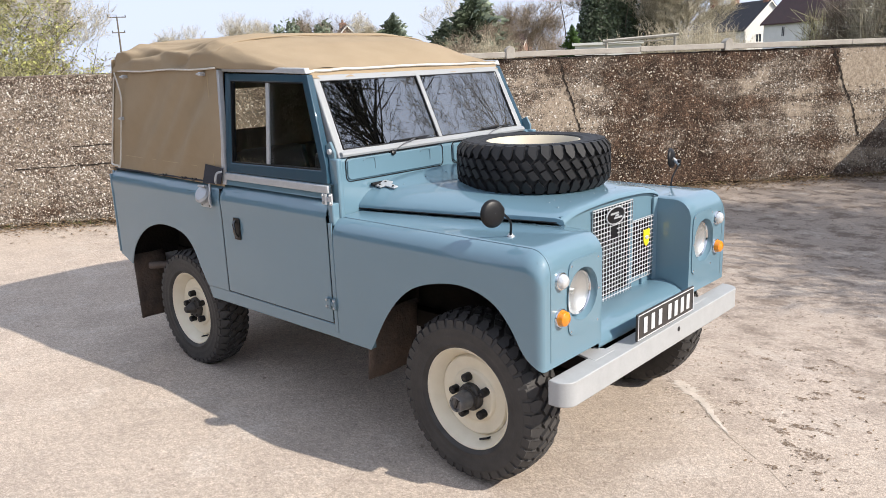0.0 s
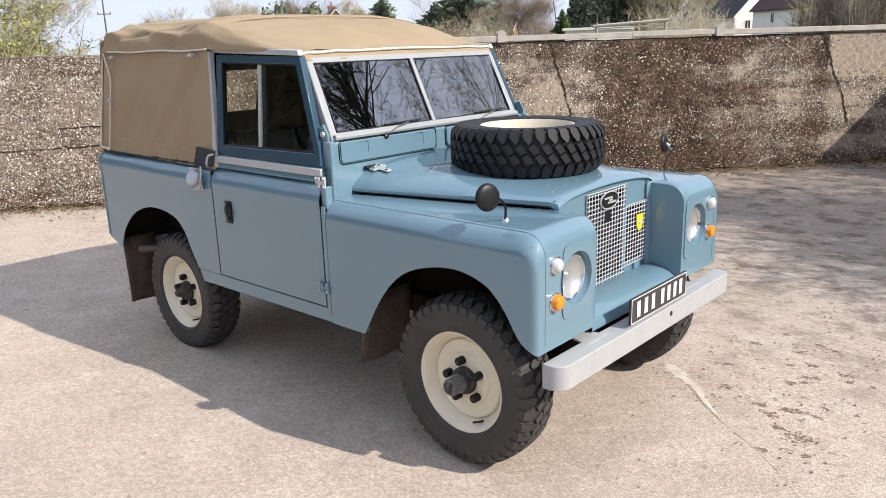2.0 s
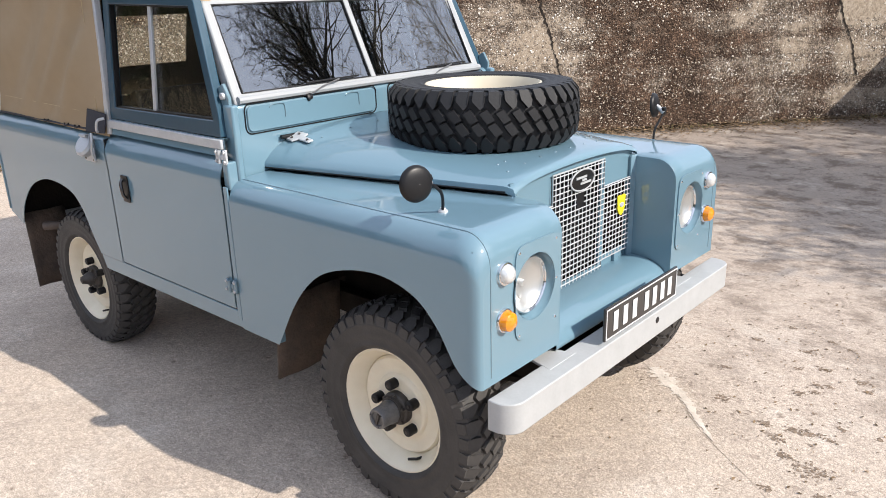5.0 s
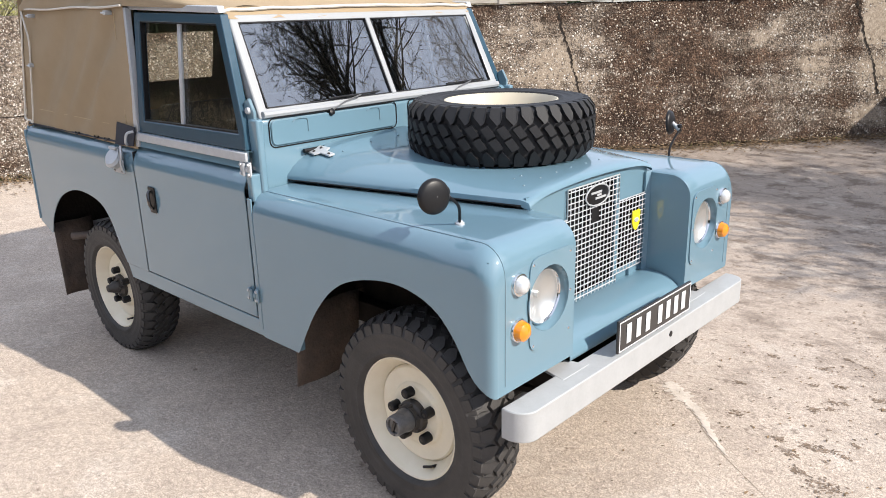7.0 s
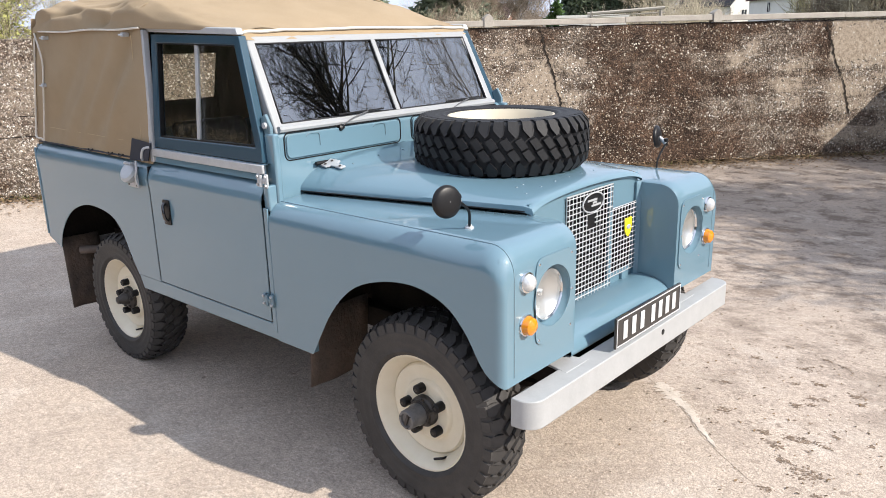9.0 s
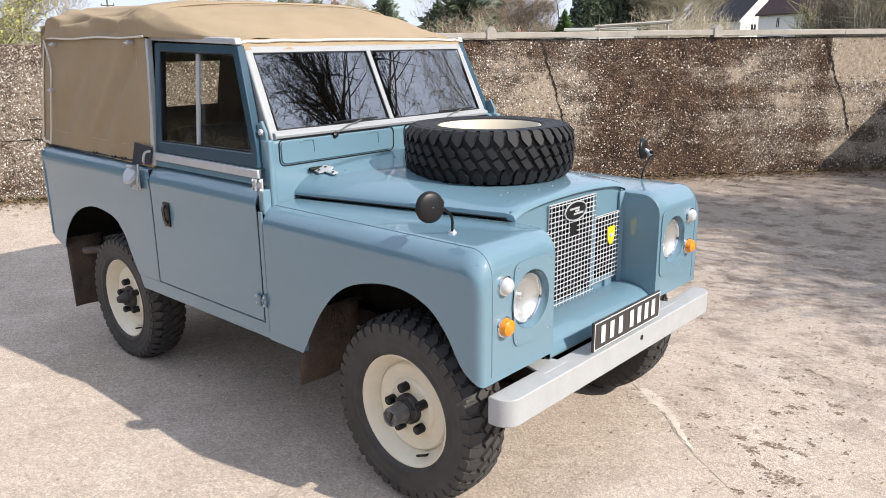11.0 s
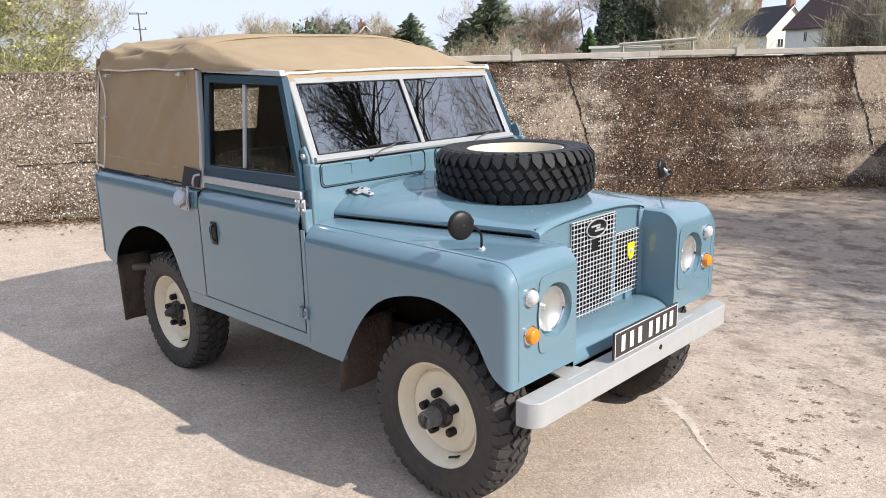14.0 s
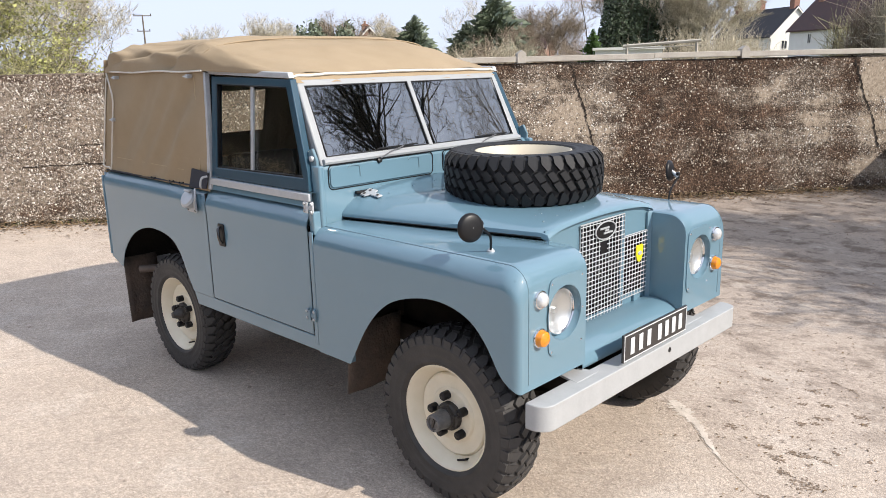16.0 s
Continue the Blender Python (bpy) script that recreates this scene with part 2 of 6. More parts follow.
def wall_mat():
    """Pebbledash coat: brown mossy stains, washed grey areas, bald pale mortar and yellow lichen."""
    m = mat("pebbledash", (0.2, 0.15, 0.1), 0.95)
    n, l = m.node_tree.nodes, m.node_tree.links
    b = n["Principled BSDF"]
    b.inputs["Specular IOR Level"].default_value = 0.2
    tc, tex, ramp, pale, bald = weather(n, l)
    brown = mix_node(n, l, ramp(tex(3.0, 6, 0.7), 0.42, 0.6), (0.112, 0.072, 0.050), (0.044, 0.029, 0.021))
    c = mix_node(n, l, pale, brown, (0.205, 0.166, 0.130))
    c = mix_node(n, l, ramp(tex(5.5, 6, 0.7), 0.53, 0.68, 0, 0.65), c, (0.05, 0.036, 0.026))
    c = mix_node(n, l, ramp(tex(9, 6, 0.7), 0.66, 0.72, 0, 0.55), c, (0.30, 0.20, 0.03))
    cell = n.new("ShaderNodeTexVoronoi")
    cell.inputs["Scale"].default_value = 62
    l.new(tc.outputs["Object"], cell.inputs["Vector"])
    one = n.new("ShaderNodeSeparateColor")
    l.new(cell.outputs["Color"], one.inputs[0])
    sq = n.new("ShaderNodeMath")
    sq.operation = "POWER"
    sq.inputs[1].default_value = 2.2
    l.new(one.outputs[0], sq.inputs[0])
    c = mix_node(n, l, 1.0, c, ramp(sq.outputs[0], 0.0, 1.0, 0.55, 1.9), "MULTIPLY")
    c = mix_node(n, l, bald, c, mix_node(n, l, ramp(tex(22, 6, 0.75), 0.4, 0.62), (0.42, 0.355, 0.28), (0.25, 0.20, 0.15)))
    c = mix_node(n, l, 1.0, c, ramp(tex(70, 4, 0.8), 0.3, 0.7, 0.6, 1.35), "MULTIPLY")
    l.new(c, b.inputs["Base Color"])
    v = n.new("ShaderNodeTexVoronoi")
    v.inputs["Scale"].default_value = 52
    l.new(tc.outputs["Object"], v.inputs["Vector"])
    bp = n.new("ShaderNodeBump")
    bp.inputs["Distance"].default_value = 0.012
    bp.invert = True
    l.new(v.outputs["Distance"], bp.inputs["Height"])
    l.new(ramp(bald, 0.0, 1.0, 0.8, 0.06), bp.inputs["Strength"])
    fine = n.new("ShaderNodeBump")
    fine.inputs["Strength"].default_value, fine.inputs["Distance"].default_value = 0.5, 0.006
    l.new(tex(55, 6, 0.8), fine.inputs["Height"])
    l.new(bp.outputs[0], fine.inputs["Normal"])
    l.new(fine.outputs[0], b.inputs["Normal"])
    return m


def pebble_mat():
    """Flint and quartz pebbles: white and brown ones on the mossy coat, white, grey and black where it is washed."""
    m = mat("pebbles", (0.4, 0.34, 0.27), 0.75)
    n, l = m.node_tree.nodes, m.node_tree.links
    tc, tex, ramp, pale, bald = weather(n, l)
    g = n.new("ShaderNodeNewGeometry")
    tints = []
    for stops in (((0.0, (0.050, 0.030, 0.019)), (0.45, (0.115, 0.073, 0.050)), (0.62, (0.20, 0.140, 0.095)), (0.72, (0.33, 0.26, 0.19)), (0.86, (0.52, 0.45, 0.36)), (1.0, (0.80, 0.74, 0.64))),
                  ((0.0, (0.055, 0.045, 0.037)), (0.30, (0.14, 0.113, 0.090)), (0.45, (0.23, 0.190, 0.152)), (0.64, (0.42, 0.38, 0.33)), (0.82, (0.62, 0.58, 0.52)), (1.0, (0.82, 0.78, 0.72)))):
        r = n.new("ShaderNodeValToRGB")
        e = r.color_ramp.elements
        e[0].position, e[0].color = stops[0][0], (*stops[0][1], 1)
        e[1].position, e[1].color = stops[-1][0], (*stops[-1][1], 1)
        for p, c in stops[1:-1]:
            k = e.new(p)
            k.color = (*c, 1)
        l.new(g.outputs["Random Per Island"], r.inputs[0])
        tints.append(r.outputs[0])
    c = mix_node(n, l, pale, tints[0], tints[1])
    c = mix_node(n, l, ramp(tex(5.5, 6, 0.7), 0.53, 0.68, 0, 0.35), c, (0.06, 0.042, 0.03))
    l.new(c, n["Principled BSDF"].inputs["Base Color"])
    return m


BLUE = mat("marine_blue_paint", (0.121, 0.215, 0.275), 0.48, spec=0.25, coat=1.0, gloss=0.035, second=(0.127, 0.223, 0.283), scale=3, bump=0.035, bscale=5)
BLUE_DULL = mat("marine_blue_brushed_paint", (0.115, 0.195, 0.243), 0.35, coat=0.6, second=(0.122, 0.203, 0.25), scale=5, bump=0.05, bscale=40)
BLUE_DARK = mat("dark_blue_frame_paint", (0.015, 0.054, 0.088), 0.4, coat=0.6, gloss=0.06, spec=0.35, second=(0.019, 0.062, 0.098), scale=6, bump=0.05, bscale=40)
# the wheels' cream again, darkened so the sunlit spare rim doesn't burn out
SPARE_CREAM = mat("clean_cream_wheel_paint", (0.52, 0.475, 0.375), 0.55, second=(0.46, 0.41, 0.315), scale=9, amount=0.4)
CREAM = mat("limestone_wheel_paint", (0.78, 0.72, 0.58), 0.4, coat=0.2, second=(0.66, 0.59, 0.44), scale=9, amount=0.4)
RUBBER = mat("tyre_rubber", (0.030, 0.029, 0.029), 0.58, spec=0.40, second=(0.062, 0.058, 0.055), scale=14, amount=0.45, bump=0.15, bscale=120)
SPARE_RUBBER = mat("new_tyre_rubber", (0.011, 0.0115, 0.0135), 0.62, spec=0.34, second=(0.018, 0.0185, 0.020), scale=14, amount=0.4, bump=0.1, bscale=90)
GALV = mat("galvanised_steel", (0.50, 0.52, 0.54), 0.45, metal=0.3, second=(0.42, 0.44, 0.455), scale=22, grain=0.08)
WIRE = mat("bright_galvanised_wire", (0.66, 0.68, 0.70), 0.4, metal=0.15, second=(0.52, 0.54, 0.56), scale=30)
BUMPER = mat("silver_painted_steel", (0.39, 0.40, 0.405), 0.5, second=(0.33, 0.34, 0.345), scale=12, grain=0.06, bump=0.05)
WHITE = mat("white_frame_paint", (0.315, 0.33, 0.34), 0.4, coat=0.1, second=(0.29, 0.305, 0.32), scale=14, amount=0.4)
CANVAS = mat("khaki_canvas", (0.362, 0.284, 0.190), 0.95, second=(0.300, 0.232, 0.150), scale=4.0, bump=0.25, bscale=420, grain=0.05, gscale=500, spec=0.15)
PIPING = mat("white_cotton_cord", (0.70, 0.67, 0.60), 0.9, second=(0.55, 0.52, 0.46), scale=40, amount=0.4)
STITCH = mat("tan_stitching", (0.42, 0.33, 0.2), 0.9)
BLACK = mat("black_plastic", (0.006, 0.006, 0.007), 0.4, spec=0.3, second=(0.010, 0.010, 0.011), scale=30)
HANDLE = mat("glossy_black_handle", (0.012, 0.012, 0.013), 0.2, coat=0.8)
DARK = mat("dark_underside", (0.010, 0.009, 0.009), 0.9, spec=0.15, second=(0.03, 0.024, 0.019), scale=7, amount=0.45, bump=0.3)
MUD = mat("worn_mud_flap_rubber", (0.115, 0.080, 0.058), 0.85, second=(0.040, 0.031, 0.026), scale=9, bump=0.6, grain=0.25, bscale=50)
HUB = mat("greasy_hub_metal", (0.028, 0.026, 0.025), 0.5, metal=0.2, second=(0.075, 0.066, 0.058), scale=30, amount=0.4, bump=0.2)
PIPE = mat("sooty_exhaust_steel", (0.16, 0.125, 0.105), 0.6, metal=0.3, second=(0.07, 0.055, 0.048), scale=18, bump=0.2)
HUBCAP = mat("freewheel_hub_alloy", (0.20, 0.20, 0.205), 0.42, metal=0.5, second=(0.10, 0.10, 0.10), scale=40, bump=0.1)
CHROME = mat("chrome", (0.75, 0.76, 0.77), 0.12, metal=1.0)
REFLECTOR = mat("silvered_reflector", (0.78, 0.79, 0.79), 0.34, metal=0.92, second=(0.70, 0.71, 0.71), scale=20, bump=0.02, bscale=60)
LAMP_GLASS = glass("headlight_glass", (0.96, 0.97, 0.97), 0.10, 0.02)
LENS = mat("clear_ribbed_lamp_glass", (0.74, 0.76, 0.77), 0.12, metal=0.35, coat=0.9, second=(0.50, 0.52, 0.53), scale=70, amount=0.5, bump=0.3, bscale=90)
AMBER = mat("amber_lamp_plastic", (0.66, 0.20, 0.006), 0.2, coat=0.7, second=(0.74, 0.27, 0.008), scale=60)
PLATE = mat("black_plate", (0.015, 0.015, 0.016), 0.3, coat=0.4)
PLATE_WHITE = mat("silver_white_figures", (0.62, 0.63, 0.64), 0.45)
YELLOW = mat("yellow_enamel", (0.85, 0.68, 0.02), 0.25, coat=0.6)
SEAT = mat("black_vinyl", (0.03, 0.03, 0.032), 0.5, second=(0.045, 0.044, 0.043), scale=20, bump=0.1)
GREYVINYL = mat("navy_canvas_strap", (0.025, 0.028, 0.04), 0.8, bump=0.2, bscale=300)
SCREEN = glass("windscreen_glass", (0.50, 0.53, 0.54), 0.40)
SIDEGLASS = glass("side_window_glass", (0.93, 0.94, 0.93), 0.085)
PLASTIC = glass("clear_plastic_window", (0.95, 0.94, 0.90), 0.02, 0.05)
CONCRETE = concrete_mat()
WALL = wall_mat()
PEBBLE = pebble_mat()
CRACK = mat("crack_shadowed_earth", (0.012, 0.009, 0.007), 1.0, second=(0.03, 0.022, 0.016), scale=20)
JOINT_FILL = mat("weathered_joint_filler", (0.40, 0.335, 0.27), 0.95, second=(0.24, 0.19, 0.148), scale=9, grain=0.2)
MORTAR = mat("pale_mortar_patch", (0.70, 0.62, 0.54), 0.95, second=(0.42, 0.37, 0.31), scale=9, bump=0.4, grain=0.15)
WOOD = mat("weathered_grey_timber", (0.47, 0.44, 0.39), 0.85, second=(0.33, 0.30, 0.26), scale=5, grain=0.15, gscale=60, bump=0.3)
EARTH = mat("field_grass", (0.09, 0.10, 0.035), 0.95, second=(0.13, 0.11, 0.05), scale=0.3, grain=0.3, gscale=6)
LICHEN = mat("dark_lichen", (0.165, 0.118, 0.082), 1.0, second=(0.26, 0.20, 0.150), scale=40, island=0.35)
DEBRIS = mat("dry_leaf_debris", (0.17, 0.115, 0.065), 0.95, island=0.6)
WEED = mat("green_weed", (0.13, 0.15, 0.04), 0.9, island=0.4)
HAY = mat("pale_dry_stalks", (0.33, 0.28, 0.19), 0.9, island=0.4)
BARK = mat("grey_bark", (0.10, 0.08, 0.062), 0.9, second=(0.16, 0.14, 0.11), scale=6, bump=0.5, bscale=30)
TWIG = mat("bare_twigs", (0.25, 0.20, 0.15), 0.9, island=0.35)
TWIG_PALE = mat("pale_bare_twigs", (0.44, 0.39, 0.29), 0.9, island=0.35)
TWIG_GOLD = mat("yellow_green_willow_twigs", (0.27, 0.25, 0.14), 0.85, island=0.9)
WILLOW_LEAF = mat("young_willow_leaves", (0.42, 0.42, 0.15), 0.8, island=0.55)
# twigs coloured near black so that they read as silhouettes in the glass
DARKTWIG = mat("dark_wet_twigs", (0.030, 0.025, 0.021), 0.9, island=0.3)
NEEDLE = mat("dark_conifer_needles", (0.19, 0.225, 0.155), 0.85, island=0.5)
NEEDLE_LIGHT = mat("bright_conifer_needles", (0.07, 0.13, 0.03), 0.85, island=0.4)
IVY = mat("ivy_leaves", (0.046, 0.066, 0.034), 0.6, island=0.6)
ROOF_SLATE = mat("dark_slate", (0.020, 0.020, 0.026), 0.75, second=(0.032, 0.03, 0.034), scale=1.5, grain=0.2, gscale=8)
ROOF_TILE = mat("red_brown_tiles", (0.075, 0.038, 0.036), 0.85, second=(0.055, 0.035, 0.034), scale=1.5, grain=0.2, gscale=8)
BRICK = mat("red_brick", (0.28, 0.16, 0.12), 0.9, second=(0.22, 0.11, 0.08), scale=3, grain=0.2, gscale=12)
LIME = mat("white_limewash", (0.78, 0.77, 0.73), 0.9, second=(0.66, 0.65, 0.6), scale=0.8, amount=0.4)
WINDOW_DARK = mat("dark_window_glass", (0.03, 0.035, 0.04), 0.08)


# ---------------------------------------------------------------- mesh tools
class Geo:
    """Vertices and faces of one mesh, in metres."""

    def __init__(self):
        self.v, self.f = [], []

    def add(self, verts, faces):
        k = len(self.v)
        self.v += [tuple(p) for p in verts]
        self.f += [tuple(i + k for i in q) for q in faces]
        return self

    def box(self, lo, hi, m=None):
        x0, y0, z0 = lo
        x1, y1, z1 = hi
        vs = [Vector(p) for p in ((x0, y0, z0), (x1, y0, z0), (x1, y1, z0), (x0, y1, z0), (x0, y0, z1), (x1, y0, z1), (x1, y1, z1), (x0, y1, z1))]
        if m:
            vs = [m @ p for p in vs]
        return self.add(vs, [(0, 3, 2, 1), (4, 5, 6, 7), (0, 1, 5, 4), (1, 2, 6, 5), (2, 3, 7, 6), (3, 0, 4, 7)])

    def tube(self, pts, r, n=8, caps=True, closed=False):
        pts = [Vector(p) for p in pts]
        rs = r if isinstance(r, (list, tuple)) else [r] * len(pts)
        rings = []
        side = None
        for i, p in enumerate(pts):
            a = pts[i - 1] if (i or closed) else pts[i]
            b = pts[(i + 1) % len(pts)] if (i < len(pts) - 1 or closed) else pts[i]
            d = (b - a).normalized() if (b - a).length > 1e-9 else Vector((0, 0, 1))
            if side is None or abs(side.dot(d)) > 0.95:
                side = d.orthogonal().normalized()
            side = (side - d * side.dot(d)).normalized()
            up = d.cross(side)
            rings.append([p + (side * math.cos(2 * math.pi * k / n) + up * math.sin(2 * math.pi * k / n)) * rs[i] for k in range(n)])
        fs = []
        m = len(rings)
        for i in range(m if closed else m - 1):
            j = (i + 1) % m
            fs += [(i * n + k, i * n + (k + 1) % n, j * n + (k + 1) % n, j * n + k) for k in range(n)]
        if caps and not closed:
            fs += [tuple(reversed(range(n))), tuple(range((m - 1) * n, m * n))]
        return self.add([q for ring in rings for q in ring], fs)

    def lathe(self, prof, m, n=40, a0=0.0, a1=2 * math.pi):
        """prof: (radius, height) pairs; turned about the local z of m."""
        full = abs(a1 - a0 - 2 * math.pi) < 1e-6
        steps = n if full else n + 1
        vs = [m @ Vector((r * math.cos(a0 + (a1 - a0) * k / n), r * math.sin(a0 + (a1 - a0) * k / n), h)) for k in range(steps) for r, h in prof]
        p = len(prof)
        fs = []
        for k in range(n):
            j = (k + 1) % steps
            fs += [(k * p + i, j * p + i, j * p + i + 1, k * p + i + 1) for i in range(p - 1)]
        return self.add(vs, fs)

    def sheet(self, rows):
        """A grid of points, rows of equal length."""
        w = len(rows[0])
        return self.add([q for r in rows for q in r],
                        [(i * w + j, i * w + j + 1, (i + 1) * w + j + 1, (i + 1) * w + j) for i in range(len(rows) - 1) for j in range(w - 1)])

    def prism(self, outline, depth):
        """A flat outline pushed along the vector depth."""
        n = len(outline)
        d = Vector(depth)
        return self.add([Vector(p) for p in outline] + [Vector(p) + d for p in outline],
                        [tuple(range(n)), tuple(reversed(range(n, 2 * n)))] + [(i, i + n, (i + 1) % n + n, (i + 1) % n) for i in range(n)])

    def ring(self, outer, inner, depth):
        """A flat ring between two outlines of equal count, pushed along depth."""
        n = len(outer)
        d = Vector(depth)
        o, i_ = [Vector(p) for p in outer], [Vector(p) for p in inner]
        vs = o + i_ + [p + d for p in o] + [p + d for p in i_]
        fs = []
        for k in range(n):
            j = (k + 1) % n
            fs += [(k, j, n + j, n + k), (2 * n + k, 3 * n + k, 3 * n + j, 2 * n + j), (k, 2 * n + k, 2 * n + j, j), (n + k, n + j, 3 * n + j, 3 * n + k)]
        return self.add(vs, fs)

    def mesh(self, name, material, sharp=38):
        me = bpy.data.meshes.new(name)
        me.from_pydata(self.v, [], self.f)
        bm = bmesh.new()
        bm.from_mesh(me)
        bmesh.ops.recalc_face_normals(bm, faces=bm.faces)
        bm.to_mesh(me)
        bm.free()
        me.polygons.foreach_set("use_smooth", [True] * len(me.polygons))
        if sharp:
            me.set_sharp_from_angle(angle=radians(sharp))
        me.materials.append(material)
        return me


def part(name, geo, material, parent=None, label="", bevel=0.0, solid=0.0, sharp=38, seg=2, offset=-1.0):
    """One mesh object, under a thing or a part."""
    ob = new(name, geo.mesh(name, material, sharp))
    if parent:
        ob.parent = parent
    if label:
        ob["label"] = label
    if solid:
        k = ob.modifiers.new("thickness", "SOLIDIFY")
        k.thickness, k.offset, k.use_rim = solid, offset, solid > 0.004
    if bevel:
        k = ob.modifiers.new("edge", "BEVEL")
        k.width, k.segments, k.limit_method, k.angle_limit = bevel, seg, "ANGLE", radians(40)
    return ob


def smooth_line(pts, per=8):
    """Catmull-Rom through points of any dimension."""
    p = [np.array(q, float) for q in pts]
    p = [2 * p[0] - p[1]] + p + [2 * p[-1] - p[-2]]
    out = []
    for i in range(1, len(p) - 2):
        for k in range(per):
            t = k / per
            out.append(0.5 * (2 * p[i] + (p[i + 1] - p[i - 1]) * t + (2 * p[i - 1] - 5 * p[i] + 4 * p[i + 1] - p[i + 2]) * t * t
                              + (3 * p[i] - p[i - 1] - 3 * p[i + 1] + p[i + 2]) * t ** 3))
    out.append(p[-2])
    return [tuple(q) for q in out]


def rounded(w, h, r, n=5):
    """A rounded rectangle, centred, as (a, b) pairs."""
    out = []
    for cx, cy, a in ((w / 2 - r, h / 2 - r, 0), (-w / 2 + r, h / 2 - r, 90), (-w / 2 + r, -h / 2 + r, 180), (w / 2 - r, -h / 2 + r, 270)):
        out += [(cx + r * math.cos(radians(a + 90 * k / n)), cy + r * math.sin(radians(a + 90 * k / n))) for k in range(n + 1)]
    return out


def mirror_y(geo):
    g = Geo()
    g.v = [(x, -y, z) for x, y, z in geo.v]
    g.f = [tuple(reversed(f)) for f in geo.f]
    return g


def both(make):
    """Right (-y) and left (+y) versions of one shape."""
    g = make()
    return (g, mirror_y(g))


OUT_RIGHT = pose(0, 0, 0, 90, 0, 0)      # local z -> -y


# ================================================================ the yard
WA = Vector((-7.731, 0.412, 0))                      # a point of the wall's foot
WD = Vector((0.6306, 0.7761, 0)).normalized()        # along the wall
WN = Vector((WD.y, -WD.x, 0))                        # towards the yard
W0, W1 = -9.0, 12.1


def on_wall(s, z, out=0.0):
    return WA + WD * s + WN * out + Vector((0, 0, z))


ground = tagged(part("ground", Geo().add([(-1500, -1500, -0.03), (1500, -1500, -0.03), (1500, 1500, -0.03), (-1500, 1500, -0.03)], [(0, 1, 2, 3)]), EARTH), "rough grass land beyond the yard", "ground", kind="structure")
yard = [on_wall(W0 - 3, 0, -0.1), on_wall(W1, 0, -0.1), on_wall(W1, 0, 26), on_wall(W0 - 3, 0, 26)]
pavement = tagged(part("pavement", Geo().prism([(p.x, p.y, 0.0) for p in yard], (0, 0, -0.12)), CONCRETE), "old pale concrete yard slab, stained and cracked", "pavement", kind="structure")


def ragged(line, width, z, seed, lift=0.0, rough=0.35):
    """A strip of uneven width that lies on the ground along a line."""
    rnd = random.Random(seed)
    pts = smooth_line(line, 10)
    g = Geo()
    rows = []
    for i, p in enumerate(pts):
        a, b = pts[max(0, i - 1)], pts[min(len(pts) - 1, i + 1)]
        d = Vector((b[0] - a[0], b[1] - a[1], 0)).normalized()
        n = Vector((-d.y, d.x, 0))
        w = np.interp(i / (len(pts) - 1), [k[0] for k in width], [k[1] for k in width]) * rnd.uniform(1 - rough, 1 + rough * 0.7)
        c = Vector((p[0], p[1], z)) + n * rnd.uniform(-0.5, 0.5) * rough * w
        rows.append([c - n * w, c + Vector((0, 0, lift)), c + n * w])
    return g.sheet(rows)


JOINT = [(-0.15, 1.10), (0.05, 0.86), (0.20, 0.73), (0.38, 0.60), (0.56, 0.415), (0.68, 0.315), (0.99, 0.08), (1.4, -0.35), (2.2, -1.2)]
part("slab_joint", ragged(JOINT, ((0, 0.001), (0.3, 0.0018), (0.6, 0.0011), (1, 0.0008)), 0.0012, 3, 0.0, 0.8), JOINT_FILL, pavement)
part("mortar_patch", ragged([(0.20, 0.755), (0.26, 0.715), (0.33, 0.66), (0.41, 0.605), (0.47, 0.545), (0.56, 0.445), (0.67, 0.335)], ((0, 0.016), (0.12, 0.042), (0.32, 0.046), (0.42, 0.026), (0.65, 0.024), (1, 0.006)), 0.0022, 5, 0.001, 0.5), MORTAR, pavement)
for k, line in enumerate(([(-0.5, -0.95), (-0.42, -1.08), (-0.40, -1.2), (-0.36, -1.33)], [(2.0, 3.4), (1.2, 3.9), (0.2, 4.3), (-1.2, 5.0)], [(-6.6, -1.6), (-5.6, -2.0), (-4.4, -2.5)])):
    part("hairline_crack", ragged(line, ((0, 0.0012), (0.5, 0.0025), (1, 0.0012)), 0.0032, 20 + k, 0.0, 0.7), JOINT_FILL, pavement)

# ---- pebbledash wall
wall = tagged(part("wall_north", Geo().sheet([[on_wall(s, z, 0.012 * noise.noise(Vector((s * 1.3, z * 1.7, 2.0))) + 0.02 * noise.noise(Vector((s * 0.3, z, 9)))) for z in list(np.linspace(-0.1, 1.70, 13)) + [1.745 + 0.02 * noise.noise(Vector((s * 3, 0, 5)))]]
              + [on_wall(s, 1.755 + 0.02 * noise.noise(Vector((s * 3, 0, 5))), -0.12), on_wall(s, 1.74, -0.24), on_wall(s, -0.1, -0.26)] for s in np.linspace(W0, W1, 150)]), WALL),
              "tall pebbledash boundary wall, stained dark brown", "wall", kind="structure")
# unseen wall, added to cast the slanted shadow on the north wall's end
side_wall = tagged(part("wall_east", Geo().sheet([[on_wall(W1 + a, z, o) for a, z in ((0.0, -0.1), (0.0, 1.82), (0.25, 1.82), (0.25, -0.1))] for o in np.linspace(-0.2, 6.5, 12)]), WALL),
                   "pebbledash return wall out of view, added for its shadow", "wall", kind="structure")

